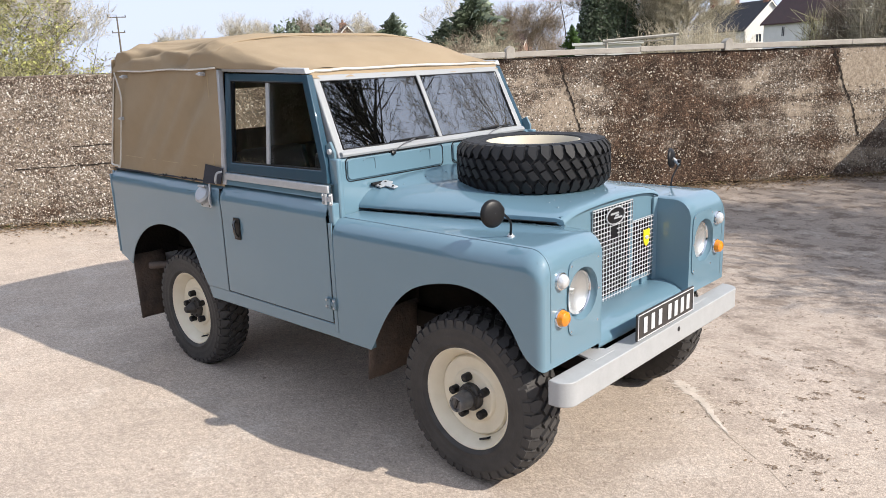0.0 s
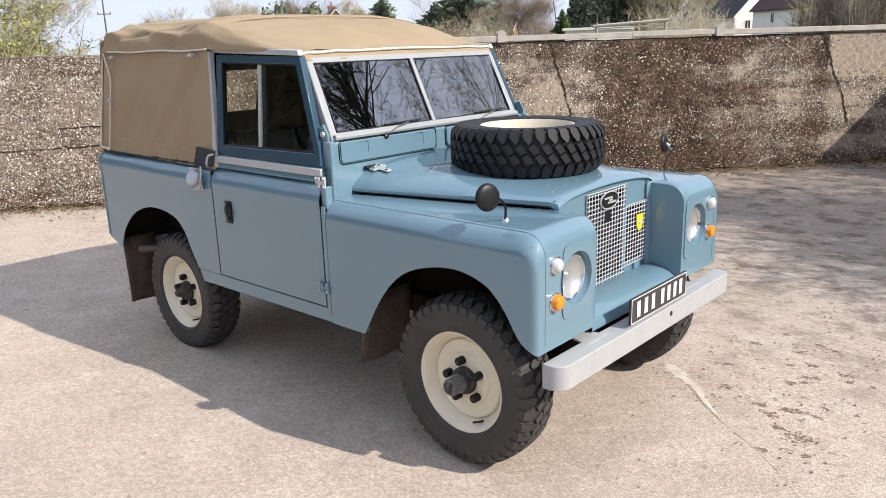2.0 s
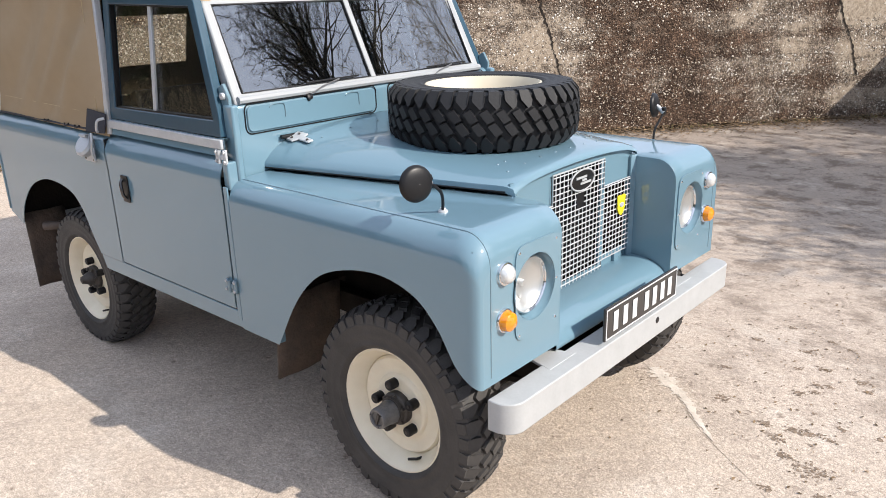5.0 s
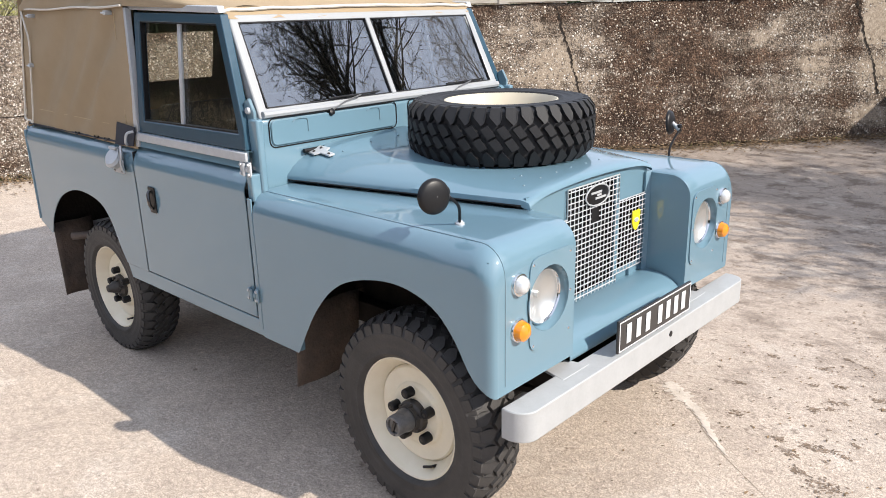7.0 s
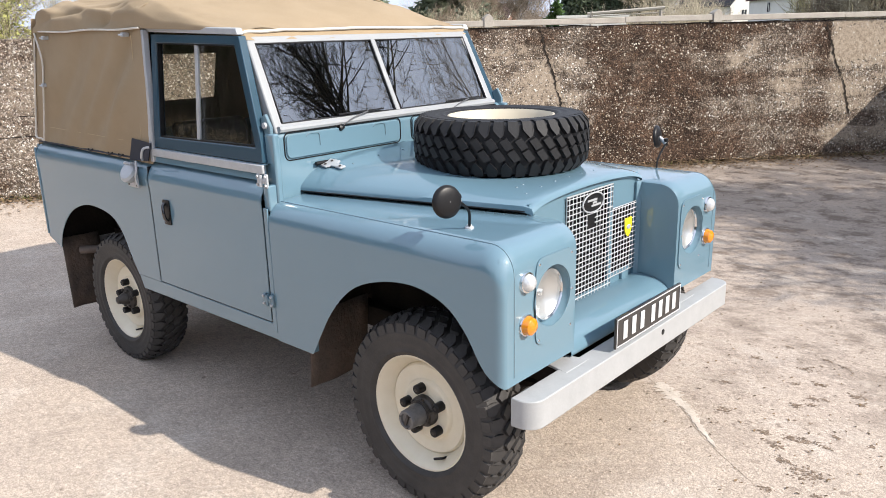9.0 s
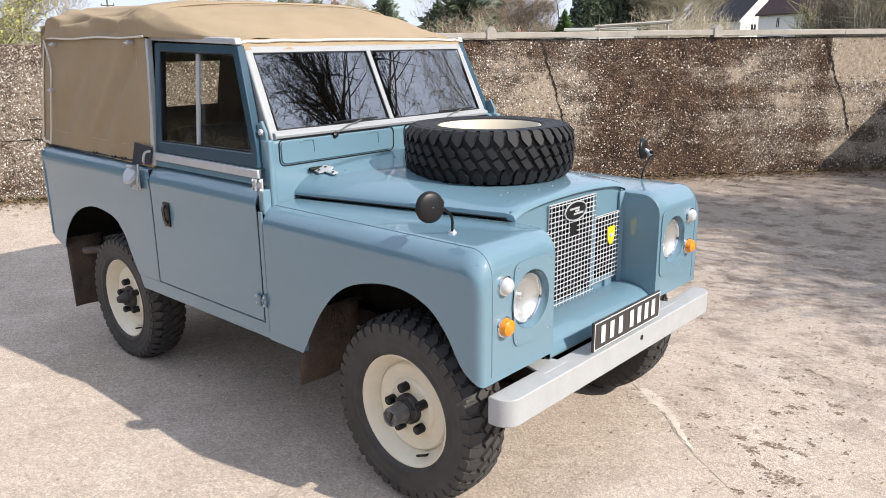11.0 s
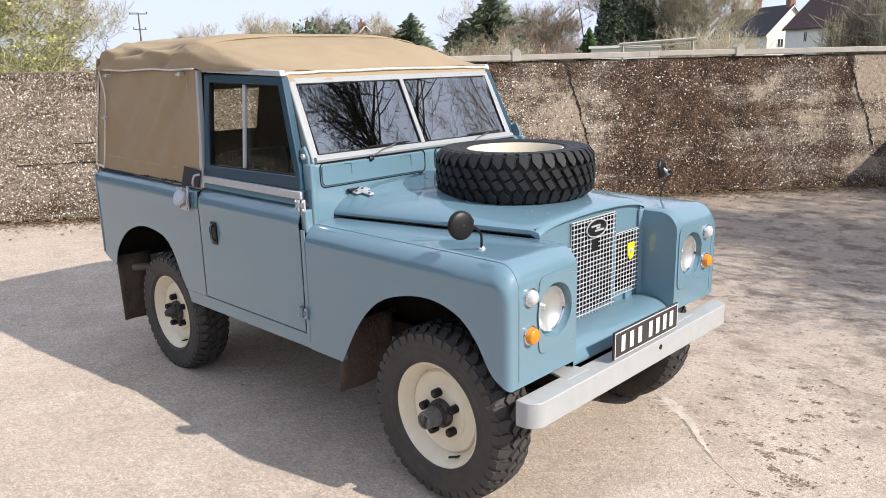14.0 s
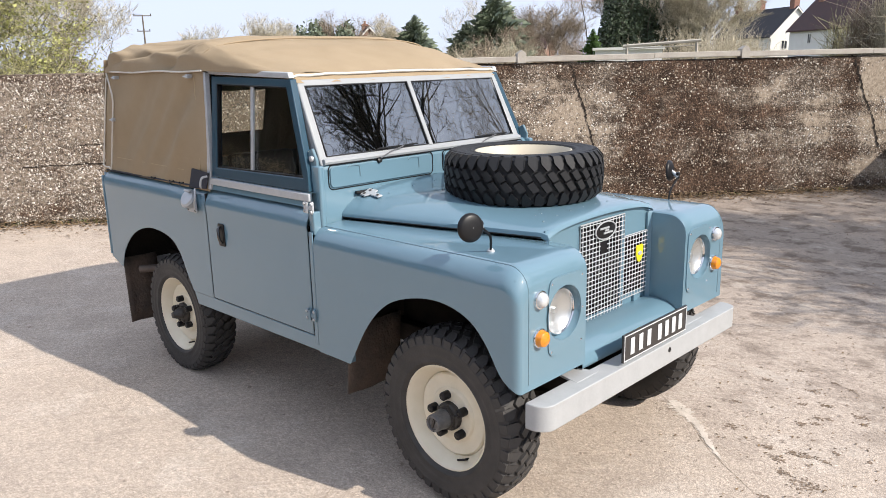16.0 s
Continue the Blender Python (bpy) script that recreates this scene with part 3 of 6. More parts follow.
CRACKS = {"a": [(6.39, 1.72), (6.43, 1.60), (6.47, 1.43), (6.55, 1.22), (6.60, 1.02), (6.67, 0.80), (6.70, 0.66)],
          "b": [(10.14, 1.76), (10.20, 1.66), (10.28, 1.46), (10.36, 1.22), (10.46, 1.05), (10.55, 0.80), (10.62, 0.56)]}


def crack_at(z, name):
    pts = sorted(CRACKS[name], key=lambda p: p[1])
    return float(np.interp(z, [p[1] for p in pts], [p[0] for p in pts]))


for key, pts in CRACKS.items():
    rnd = random.Random(7)
    rows = []
    for p in smooth_line(pts, 10):
        w = rnd.uniform(0.004, 0.018)
        j = rnd.uniform(-0.015, 0.015)
        rows.append([on_wall(p[0] + j + d, p[1], 0.012 * noise.noise(Vector(((p[0] + j) * 1.3, p[1] * 1.7, 2.0))) + 0.02 * noise.noise(Vector(((p[0] + j) * 0.3, p[1], 9))) + 0.006) for d in (-w, 0.0, w)])
    part("wall_crack", Geo().sheet(rows), CRACK, wall)
# open joints between two lifts of the plaster
for z0, s0, s1 in ((0.685, -0.25, 1.05), (0.925, 0.42, 1.05)):
    rnd = random.Random(19)
    rows = []
    for k in range(46):
        q, w = s0 + (s1 - s0) * k / 45, rnd.uniform(0.002, 0.009)
        z = z0 + 0.02 * (q - s0) + 0.012 * noise.noise(Vector((q * 6, z0, 4)))
        o = 0.012 * noise.noise(Vector((q * 1.3, z * 1.7, 2.0))) + 0.02 * noise.noise(Vector((q * 0.3, z, 9))) + 0.008
        rows.append([on_wall(q, z + d, o) for d in (-w, 0.0, w)])
    part("lift_joint", Geo().sheet(rows), CRACK, wall)
# pebbles bedded in the face
rnd = random.Random(11)
octo = [(1, 0, 0), (-1, 0, 0), (0, 1, 0), (0, -1, 0), (0, 0, 1)]
of = [(0, 2, 4), (2, 1, 4), (1, 3, 4), (3, 0, 4)]
pv, pf = [], []
for k in range(110000):
    s = rnd.uniform(-2.5, 12.0) if k < 80000 else (rnd.uniform(-2.5, 3.2) if k < 106000 else rnd.uniform(W0, -2.5))
    z = rnd.uniform(0.0, 1.74)
    if noise.noise(Vector((s * 0.9, z * 1.3, 20))) < -0.25 and s > 2.5 and rnd.random() < 0.6:
        continue
    if any(abs(s - crack_at(z, c)) < 0.042 and 0.6 < z < 1.75 for c in CRACKS):
        continue
    ragged_edge = 0.5 * noise.noise(Vector((s * 3.5, z * 4.5, 40)))
    if ((s - 10.72) / 0.46) ** 2 + ((z - 1.46) / 0.22) ** 2 + ragged_edge < 0.95 and rnd.random() < 0.92:
        continue
    if ((s - 6.25) / 0.16) ** 2 + ((z - 1.46) / 0.20) ** 2 + ragged_edge < 0.8 and rnd.random() < 0.75:
        continue
    r = rnd.choice((0.005, 0.006, 0.006, 0.007, 0.008, 0.008, 0.010, 0.012, 0.016)) * rnd.uniform(0.8, 1.15)
    c = on_wall(s, z, 0.012 * noise.noise(Vector((s * 1.3, z * 1.7, 2.0))) + 0.02 * noise.noise(Vector((s * 0.3, z, 9))))
    t = rnd.uniform(0, 6.28)
    ct, st_ = math.cos(t), math.sin(t)
    e = rnd.uniform(0.35, 1.0)
    k0 = len(pv)
    for a, b, h in octo:
        u, w = (a * ct - b * e * st_) * r, (a * st_ + b * e * ct) * r
        q = c + WD * u + Vector((0, 0, w)) + WN * (h * r * 0.75 - 0.001)
        pv.append((q.x, q.y, q.z))
    pf += [tuple(i + k0 for i in f) for f in of]
pg = Geo()
pg.v, pg.f = pv, pf
pebbles = tagged(part("pebbles", pg, PEBBLE, wall, sharp=0), kind="stuff", label="pebbles and flints bedded in the plaster")

# ---- timber rail on the wall with capped posts
def rail(s0, s1, z0, z1, name="coping_rail"):
    g = Geo().prism([on_wall(s0, z0, 0.035), on_wall(s1, z0 + 0.004, 0.035), on_wall(s1, z1 + 0.004, 0.035), on_wall(s0, z1, 0.035)], WN * -0.17)
    return tagged(part(name, g, WOOD, bevel=0.006), "weathered pale grey timber rail on the wall", "rail", "wall rails", "structure")


for s0, s1, z0 in ((2.6, 5.70, 1.762), (5.80, 7.45, 1.766), (7.452, 8.60, 1.776), (8.70, 10.4, 1.772), (10.402, 12.1, 1.774)):
    rail(s0, s1, z0, z0 + 0.068)
for s in (5.75, 8.65, 11.6):
    p = Geo().prism([on_wall(s - 0.055, 1.755, 0.05), on_wall(s + 0.055, 1.755, 0.05), on_wall(s + 0.055, 1.87, 0.05), on_wall(s, 1.91, 0.05), on_wall(s - 0.055, 1.87, 0.05)], WN * -0.12)
    tagged(part("post_cap", p, WOOD, bevel=0.004), "short pointed timber post on the wall", "post", "wall posts", "structure")

# ---- debris and weeds along the wall's foot
rnd = random.Random(5)
g = Geo()
for k in range(14000):
    s = rnd.uniform(-3, 12)
    o = abs(rnd.gauss(0, rnd.choice((0.08, 0.16, 0.32)))) + 0.01
    c = on_wall(s, 0, o)
    r = rnd.uniform(0.006, 0.028)
    t, tilt = rnd.uniform(0, 6.28), rnd.uniform(-0.6, 0.6)
    u = Vector((math.cos(t), math.sin(t), tilt * 0.6))
    v = Vector((-math.sin(t), math.cos(t), rnd.uniform(-0.4, 0.4)))
    c.z = 0.004 + r * 0.4 + 0.05 * math.exp(-(o / 0.08) ** 2) * rnd.random()
    g.add([c - u * r, c - v * r * 0.6, c + u * r, c + v * r * 0.6], [(0, 1, 2, 3)])
tagged(part("leaf_litter", g, DEBRIS, sharp=0), "brown dead leaves and grit along the wall's foot", "leaf litter", kind="stuff")
g = Geo()
for k in range(1500):
    s = rnd.choice((rnd.uniform(-2.5, 2.5), rnd.uniform(4, 12)))
    if noise.noise(Vector((s * 1.5, 0, 3))) < -0.05:
        continue
    c = on_wall(s, 0.0, abs(rnd.gauss(0, 0.06)) + 0.01)
    d = Vector((rnd.gauss(0, 0.5), rnd.gauss(0, 0.5), 1)).normalized() * rnd.uniform(0.02, 0.075)
    w = Vector((rnd.gauss(0, 1), rnd.gauss(0, 1), 0)).normalized() * 0.004
    g.add([c - w, c + w, c + d], [(0, 1, 2)])
tagged(part("weeds", g, WEED, sharp=0), "thin green weeds at the wall's foot", "weeds", kind="stuff")
# dark leaf fragments and grit on the slab
g = Geo()
for k in range(900):
    cx, cy = rnd.choice(((0.9, 1.0), (1.0, 0.5), (0.4, 2.2), (0.0, 4.0), (-0.6, 5.5), (0.8, 1.6)))
    c = Vector((cx + rnd.gauss(0, 0.7), cy + rnd.gauss(0, 0.5), 0.004))
    r = rnd.uniform(0.003, 0.011)
    t = rnd.uniform(0, 6.28)
    u, v = Vector((math.cos(t), math.sin(t), 0.2)), Vector((-math.sin(t), math.cos(t), 0.1))
    g.add([c - u * r, c - v * r * 0.5, c + u * r * rnd.uniform(0.6, 1.4), c + v * r * 0.6], [(0, 1, 2, 3)])
tagged(part("grit", g, DEBRIS, sharp=0), "scattered leaf fragments and grit on the concrete", "grit", kind="stuff")


def blot(g, cx, cy, size, rnd):
    """One ragged flat patch of lichen or dirt."""
    n = rnd.randint(7, 11)
    a0, squash = rnd.uniform(0, 6.28), rnd.uniform(0.35, 0.8)
    ring = []
    for k in range(n):
        r = size * rnd.uniform(0.45, 1.2)
        x, y = r * math.cos(6.283 * k / n), r * squash * math.sin(6.283 * k / n)
        ring.append((cx + x * math.cos(a0) - y * math.sin(a0), cy + x * math.sin(a0) + y * math.cos(a0), 0.0012 + 0.0010 * rnd.random()))
    g.add(ring, [tuple(range(n))])


# dark lichen that has settled in clusters on the open slab
rnd = random.Random(31)
g = Geo()
for cx, cy, r in ((1.03, 0.36, 0.066), (0.92, 0.41, 0.032), (0.86, 0.51, 0.030), (0.96, 0.62, 0.032), (0.89, 0.61, 0.034), (0.78, 0.59, 0.024), (1.03, 0.62, 0.016), (1.03, 0.74, 0.015), (1.17, 0.75, 0.015),
                  (0.47, 1.36, 0.026), (0.72, 1.37, 0.034), (0.77, 1.55, 0.023), (0.86, 1.51, 0.020), (0.81, 0.93, 0.028), (0.85, 1.05, 0.022), (0.89, 1.07, 0.018), (0.86, 0.98, 0.020), (0.46, 0.97, 0.022),
                  (0.73, 1.16, 0.018), (0.56, 0.68, 0.034), (1.00, 1.20, 0.026), (1.04, 1.12, 0.021), (0.83, 1.22, 0.026), (1.15, 1.13, 0.016), (0.94, 0.16, 0.024), (1.10, 0.23, 0.018), (0.56, 1.61, 0.020)):
    for _ in range(int(1500 * r)):
        blot(g, rnd.gauss(cx, 0.60 * r), rnd.gauss(cy, 0.42 * r), rnd.choice((0.003, 0.004, 0.005, 0.007, 0.010)), rnd)
for cx, cy, sx, sy, count in ((0.80, 1.00, 0.25, 0.30, 110), (-0.3, 3.2, 0.9, 0.5, 90), (0.9, 2.4, 0.7, 0.5, 60)):
    for _ in range(count):
        blot(g, rnd.gauss(cx, sx), rnd.gauss(cy, sy), rnd.choice((0.003, 0.004, 0.006, 0.009)), rnd)
tagged(part("lichen_blots", g, LICHEN, sharp=0), "dark brown lichen blots in clusters on the concrete", "lichen", kind="stuff")

# ================================================================ trees and distance
EYE0 = Vector((2.0, -2.73, 1.78))


def far(az, dist, z=0.0):
    return Vector((EYE0.x + dist * math.cos(radians(az)), EYE0.y + dist * math.sin(radians(az)), z))


def bare_tree(name, base, height, seed, twig, label, radius=0.16, levels=5, spread=0.55, up=0.25, trunk_h=0.3, kids=3, lean=(0, 0), fine=0.4, thin=0.0018, bud=None, bud_size=0.03):
    """A leafless tree: trunk and main limbs in one part, branches and twigs in another."""
    rnd = random.Random(seed)
    top = tagged(new(name), label, "tree")
    top.location = base
    wood, twigs, buds = Geo(), Geo(), Geo()

    def grow(p, d, length, r, level):
        pts, rs = [p], [r]
        n = 4 if level < 2 else 3
        for k in range(n):
            j = 0.16 if level else 0.06
            d = (d + Vector((rnd.gauss(0, j), rnd.gauss(0, j), rnd.gauss(0, j * 0.6) + up * 0.12))).normalized()
            p = p + d * length / n
            pts.append(p)
            rs.append(r * (1 - 0.42 * (k + 1) / n))
        (wood if level < 2 else twigs).tube(pts, rs, 8 if level == 0 else (5 if level == 1 else 3), caps=False)
        if bud and level >= levels - 2:
            for q in pts[1:]:
                for _ in range(rnd.choice((0, 0, 0, 1, 1, 2))):
                    c = q + Vector((rnd.gauss(0, 0.05), rnd.gauss(0, 0.05), rnd.gauss(0, 0.05)))
                    a = Vector((rnd.gauss(0, 1), rnd.gauss(0, 1), rnd.gauss(0, 1))).normalized() * bud_size * rnd.uniform(0.4, 1.3)
                    b = a.orthogonal() * 0.55
                    buds.add([c - a, c - b, c + a, c + b], [(0, 1, 2, 3)])
        if level >= levels:
            return
        for i in range(1, len(pts)):
            if level == 0 and i < 2:
                continue
            m = rnd.choice((kids - 1, kids, kids)) if i == len(pts) - 1 else rnd.choice((0, 1, 1) if level < 3 else (1, 1, 2))
            for _ in range(m):
                side = Vector((rnd.gauss(0, 1), rnd.gauss(0, 1), rnd.gauss(0, 0.5)))
                nd = (d * (1 - spread * 0.6) + side.normalized() * spread + Vector((0, 0, up))).normalized()
                grow(pts[i], nd, length * rnd.uniform(0.52, 0.80) if level else height * rnd.uniform(0.24, 0.36), max(thin, rs[i] * rnd.uniform(fine, 0.70)), level + 1)

    grow(Vector((0, 0, -0.05)), Vector((lean[0], lean[1], 1)).normalized(), height * trunk_h, radius, 0)
    part("trunk", wood, BARK, top)
    part("crown", twigs, twig, top, sharp=0)
    if bud:
        part("young_leaves", buds, bud, top, sharp=0)
    return top


def forked_tree(name, base, fork, seed, label, limbs=30, depth=4, bark=None, stout=1.0):
    """A tall bare tree: a trunk that breaks into a leader and many rising limbs, each with side branches and twigs."""
    rnd = random.Random(seed)
    top = tagged(new(name), label, "tree")
    top.location = base
    wood, crown_geo = Geo(), Geo()

    def limb(p, d, length, r0, level):
        n = 6 if level < 2 else 4
        pts, rs = [p], [r0]
        for k in range(n):
            d = (d + Vector((rnd.gauss(0, 0.13), rnd.gauss(0, 0.13), rnd.gauss(0.05, 0.09)))).normalized()
            p = p + d * length / n
            pts.append(p)
            rs.append(max(0.006, r0 * (1 - 0.72 * (k + 1) / n)))
        (wood if level < 1 else crown_geo).tube(pts, rs, 7 if level < 2 else 4 if level < 3 else 3, caps=False)
        if level >= depth:
            return
        for i in range(1, n + 1):
            for _ in range((1, 1, rnd.choice((0, 1, 1)), rnd.choice((0, 1)))[level] if i < n else 2):
                side = d.cross(Vector((rnd.gauss(0, 1), rnd.gauss(0, 1), rnd.gauss(0, 1)))).normalized()
                nd = (d * rnd.uniform(0.5, 0.9) + side * rnd.uniform(0.6, 0.9) + Vector((0, 0, 0.12))).normalized()
                limb(pts[i], nd, length * rnd.uniform(0.34, 0.58), max(0.013, rs[i] * rnd.uniform(0.5, 0.75)), level + 1)

    wood.tube([(0, 0, -0.1), (0.1, 0.05, fork * 0.5), (0, 0, fork)], [0.30 * stout, 0.24 * stout, 0.21 * stout], 10, caps=False)
    limb(Vector((0, 0, fork - 0.1)), Vector((-0.06, 0.02, 1)), 6.5, 0.125 * stout, 0)
    for k in range(limbs):
        a, el = 2.4 * k + rnd.uniform(-0.3, 0.3), radians(rnd.uniform(22, 62))
        limb(Vector((0, 0, fork + rnd.uniform(-2.4, 2.0))), Vector((math.cos(a) * math.cos(el), math.sin(a) * math.cos(el), math.sin(el))), rnd.uniform(3.0, 5.4), rnd.uniform(0.045, 0.09) * stout, 1)
    part("trunk", wood, bark or DARKTWIG, top)
    part("crown", crown_geo, bark or DARKTWIG, top, sharp=0)
    return top


def conifer(name, base, height, width, seed, material, label, tiers=38, cone=1.0, droop=0.25):
    """Trunk, and a crown of many short feathered sprays in uneven whorls."""
    rnd = random.Random(seed)
    top = tagged(new(name), label, "tree")
    top.location = base
    part("trunk", Geo().tube([(0, 0, -0.1), (0, 0, height * 0.95)], [height * 0.02, 0.01], 7), BARK, top)
    g = Geo()
    for t in range(tiers):
        k = t / tiers
        z = height * (0.04 + 0.95 * k)
        R = width / 2 * ((1 - k) ** cone) * rnd.uniform(0.78, 1.12) + 0.03 * height * (1 - k)
        for b in range(int(12 + 14 * (1 - k))):
            a = rnd.uniform(0, 6.28)
            rr = R * rnd.uniform(0.55, 1.1)
            d = Vector((math.cos(a), math.sin(a), 0))
            n = Vector((-d.y, d.x, 0))
            for q in range(4):
                f0 = 0.15 + 0.25 * q
                c = d * rr * f0 + Vector((0, 0, z - droop * rr * f0 + rnd.gauss(0, 0.012 * height)))
                w = rr * rnd.uniform(0.16, 0.30) + 0.008 * height
                tip = c + d * rr * 0.32 + Vector((0, 0, rnd.uniform(-0.10, 0.16) * rr + 0.012 * height))
                g.add([c - n * w * 0.5, c + n * w * 0.5, tip + n * w * rnd.uniform(-0.6, 0.6)], [(0, 1, 2)])
                g.add([c + Vector((0, 0, w * 0.6)), c - n * w * 0.6 - Vector((0, 0, w * 0.3)), tip + n * w * rnd.uniform(-0.3, 0.3)], [(0, 1, 2)])
    part("crown", g, material, top, sharp=0)
    return top


def leafy_mass(name, base, size, seed, material, label, count=2600, leaf=0.12, stems=14, category="bush"):
    """A shrub or ivy-clad thicket: stems with many small leaf clumps, ragged at the edge."""
    rnd = random.Random(seed)
    top = tagged(new(name), label, category)
    top.location = base
    sx, sy, sz = size
    st_ = Geo()
    for k in range(stems):
        x, y = rnd.gauss(0, sx * 0.2), rnd.gauss(0, sy * 0.2)
        st_.tube([(x, y, -0.1), (x * 1.3 + rnd.gauss(0, 0.1), y * 1.3, sz * 0.5), (x * 1.7 + rnd.gauss(0, 0.2 * sx), y * 1.7, sz * rnd.uniform(0.75, 1.05))], [0.012 * sz / 2, 0.008 * sz / 2, 0.004], 4, caps=False)
    part("stem", st_, BARK, top)
    g = Geo()
    for k in range(count):
        while True:
            u, v, w = rnd.uniform(-1, 1), rnd.uniform(-1, 1), rnd.uniform(0, 1)
            lim = 1.0 - 0.55 * w * w
            ed = 0.80 + 0.35 * noise.noise(Vector((u * 2.1 + seed, v * 2.1, w * 2.4)))
            if u * u + v * v < lim * lim * ed and w < 0.82 + 0.3 * noise.noise(Vector((u * 2.5, v * 2.5, seed))):
                break
        c = Vector((u * sx / 2, v * sy / 2, w * sz))
        a = Vector((rnd.gauss(0, 1), rnd.gauss(0, 1), rnd.gauss(0, 1))).normalized()
        b = a.orthogonal().normalized()
        s = leaf * rnd.uniform(0.5, 1.4)
        g.add([c - a * s, c - b * s * 0.5, c + a * s, c + b * s * 0.5], [(0, 1, 2, 3)])
    part("foliage", g, material, top, sharp=0)
    return top


def twig_bush(name, base, height, width, seed, material, label, count=260, category="bush", fork=3):
    """A leafless shrub: many thin rods fanning from the ground."""
    rnd = random.Random(seed)
    top = tagged(new(name), label, category)
    top.location = base
    g = Geo()
    for k in range(count):
        a, t = rnd.uniform(0, 6.28), abs(rnd.gauss(0, 0.5))
        p = Vector((rnd.gauss(0, width * 0.12), rnd.gauss(0, width * 0.12), 0))
        q = p + Vector((math.cos(a) * t * width * 0.5, math.sin(a) * t * width * 0.5, height * rnd.uniform(0.45, 1.0) * max(0.35, 1 - 0.35 * t)))
        m = (p + q) / 2 + Vector((rnd.gauss(0, 0.05), rnd.gauss(0, 0.05), 0.06 * height))
        r = 0.0045 * height * rnd.uniform(0.6, 1.3)
        g.tube([p, m, q], [r, r * 0.7, r * 0.3], 3, caps=False)
        for _ in range(fork):
            f = rnd.uniform(0.4, 1.0)
            c = m.lerp(q, f)
            g.tube([c, c + Vector((rnd.gauss(0, 0.10), rnd.gauss(0, 0.10), abs(rnd.gauss(0.10, 0.08)))) * height], [r * 0.55, r * 0.2], 3, caps=False)
    part("branchwork", g, material, top, sharp=0)
    return top


# tree beyond the yard's sunny side: mirrored in the windscreen, its shade lies on the slab
forked_tree("ash_tree", (12.45, 14.65, 0), 13.2, 4, "tall bare ash tree with a high forked crown")
forked_tree("ash_tree", (10.6, 20.5, 0), 10.0, 9, "slender bare ash tree with a few long branches", 12, 4, TWIG, 0.5)
# trees out of view, placed and thickened so that their branches shade the slab
bare_tree("apple_tree", (6.4, 9.6, 0), 7.0, 9, DARKTWIG, "bare fruit tree with dense crossing branches", 0.15, 5, 0.62, 0.2, 0.3, 3)
bare_tree("cherry_tree", (8.4, 7.5, 0), 7.5, 14, TWIG, "bare cherry tree with a broad leafless crown", 0.16, 6, 0.62, 0.2, 0.3, 3, fine=0.48, thin=0.006)
bare_tree("hazel_tree", (4.9, 6.1, 0), 5.2, 17, DARKTWIG, "bare hazel with low spreading branches", 0.11, 5, 0.7, 0.14, 0.22, 4, fine=0.54, thin=0.0105)
bare_tree("hawthorn_tree", (7.2, 5.2, 0), 6.0, 12, TWIG_PALE, "bare hawthorn tree, pale twigs", 0.13, 5, 0.6, 0.25, 0.3, 3, fine=0.55, thin=0.011)

# willow behind the wall
for az, dist, h, seed in ((164.6, 16.5, 5.0, 21), (162.6, 20.5, 4.0, 22), (168.0, 15.0, 5.6, 23), (166.6, 18.0, 5.0, 26)):
    bare_tree("willow_tree", far(az, dist), h, seed, TWIG if seed == 22 else TWIG_GOLD, "willow with a mass of yellow-green spring twigs", 0.09, 5, 0.72, 0.05, 0.22, 3, fine=0.54, thin=0.0052, bud=WILLOW_LEAF, bud_size=0.030)
twig_bush("willow_scrub", far(165.5, 14.5), 2.6, 4.2, 28, TWIG_GOLD, "yellow-green willow scrub behind the wall", 160)
bare_tree("bare_tree", far(160.6, 30), 5.6, 27, TWIG_PALE, "pale leafless tree beside the willow", 0.10, 5, 0.6, 0.2, 0.25, 4, fine=0.40, thin=0.005)

# far trees along the skyline; the pale twigs have the distance haze in their colour
for az, dist, h, seed, m in ((151.2, 70, 4.6, 31, TWIG_PALE), (147.2, 74, 5.8, 32, TWIG_PALE), (145.0, 80, 6.2, 33, TWIG_PALE), (140.9, 78, 6.2, 37, TWIG), (138.6, 72, 5.2, 34, TWIG_PALE), (137.6, 74, 4.8, 38, TWIG), (131.8, 56, 5.4, 63, TWIG_PALE), (128.2, 52, 4.6, 35, TWIG), (126.6, 54, 5.4, 36, TWIG), (125.4, 56, 4.6, 64, TWIG), (117.5, 45, 6.4, 39, TWIG_PALE), (119.5, 46, 6.6, 40, TWIG), (115.6, 44, 5.6, 65, TWIG_PALE)):
    bare_tree("bare_tree", far(az, dist), h, seed, m, "far leafless hedgerow tree", 0.12, 5, 0.6, 0.25, 0.3, 4, fine=0.48, thin=0.007)
for az, dist, h, w, seed, m in ((136.15, 62, 5.5, 4.8, 41, NEEDLE), (130.3, 52, 6.1, 6.2, 42, NEEDLE), (132.4, 54, 4.5, 4.2, 48, NEEDLE), (123.5, 38, 3.2, 1.9, 43, NEEDLE_LIGHT)):
    conifer("conifer_tree", far(az, dist), h, w, seed, m, "dark green bushy conifer tree" if m is NEEDLE else "bright green young conifer tree", cone=0.62 if w > 3 else 0.7, droop=0.12)
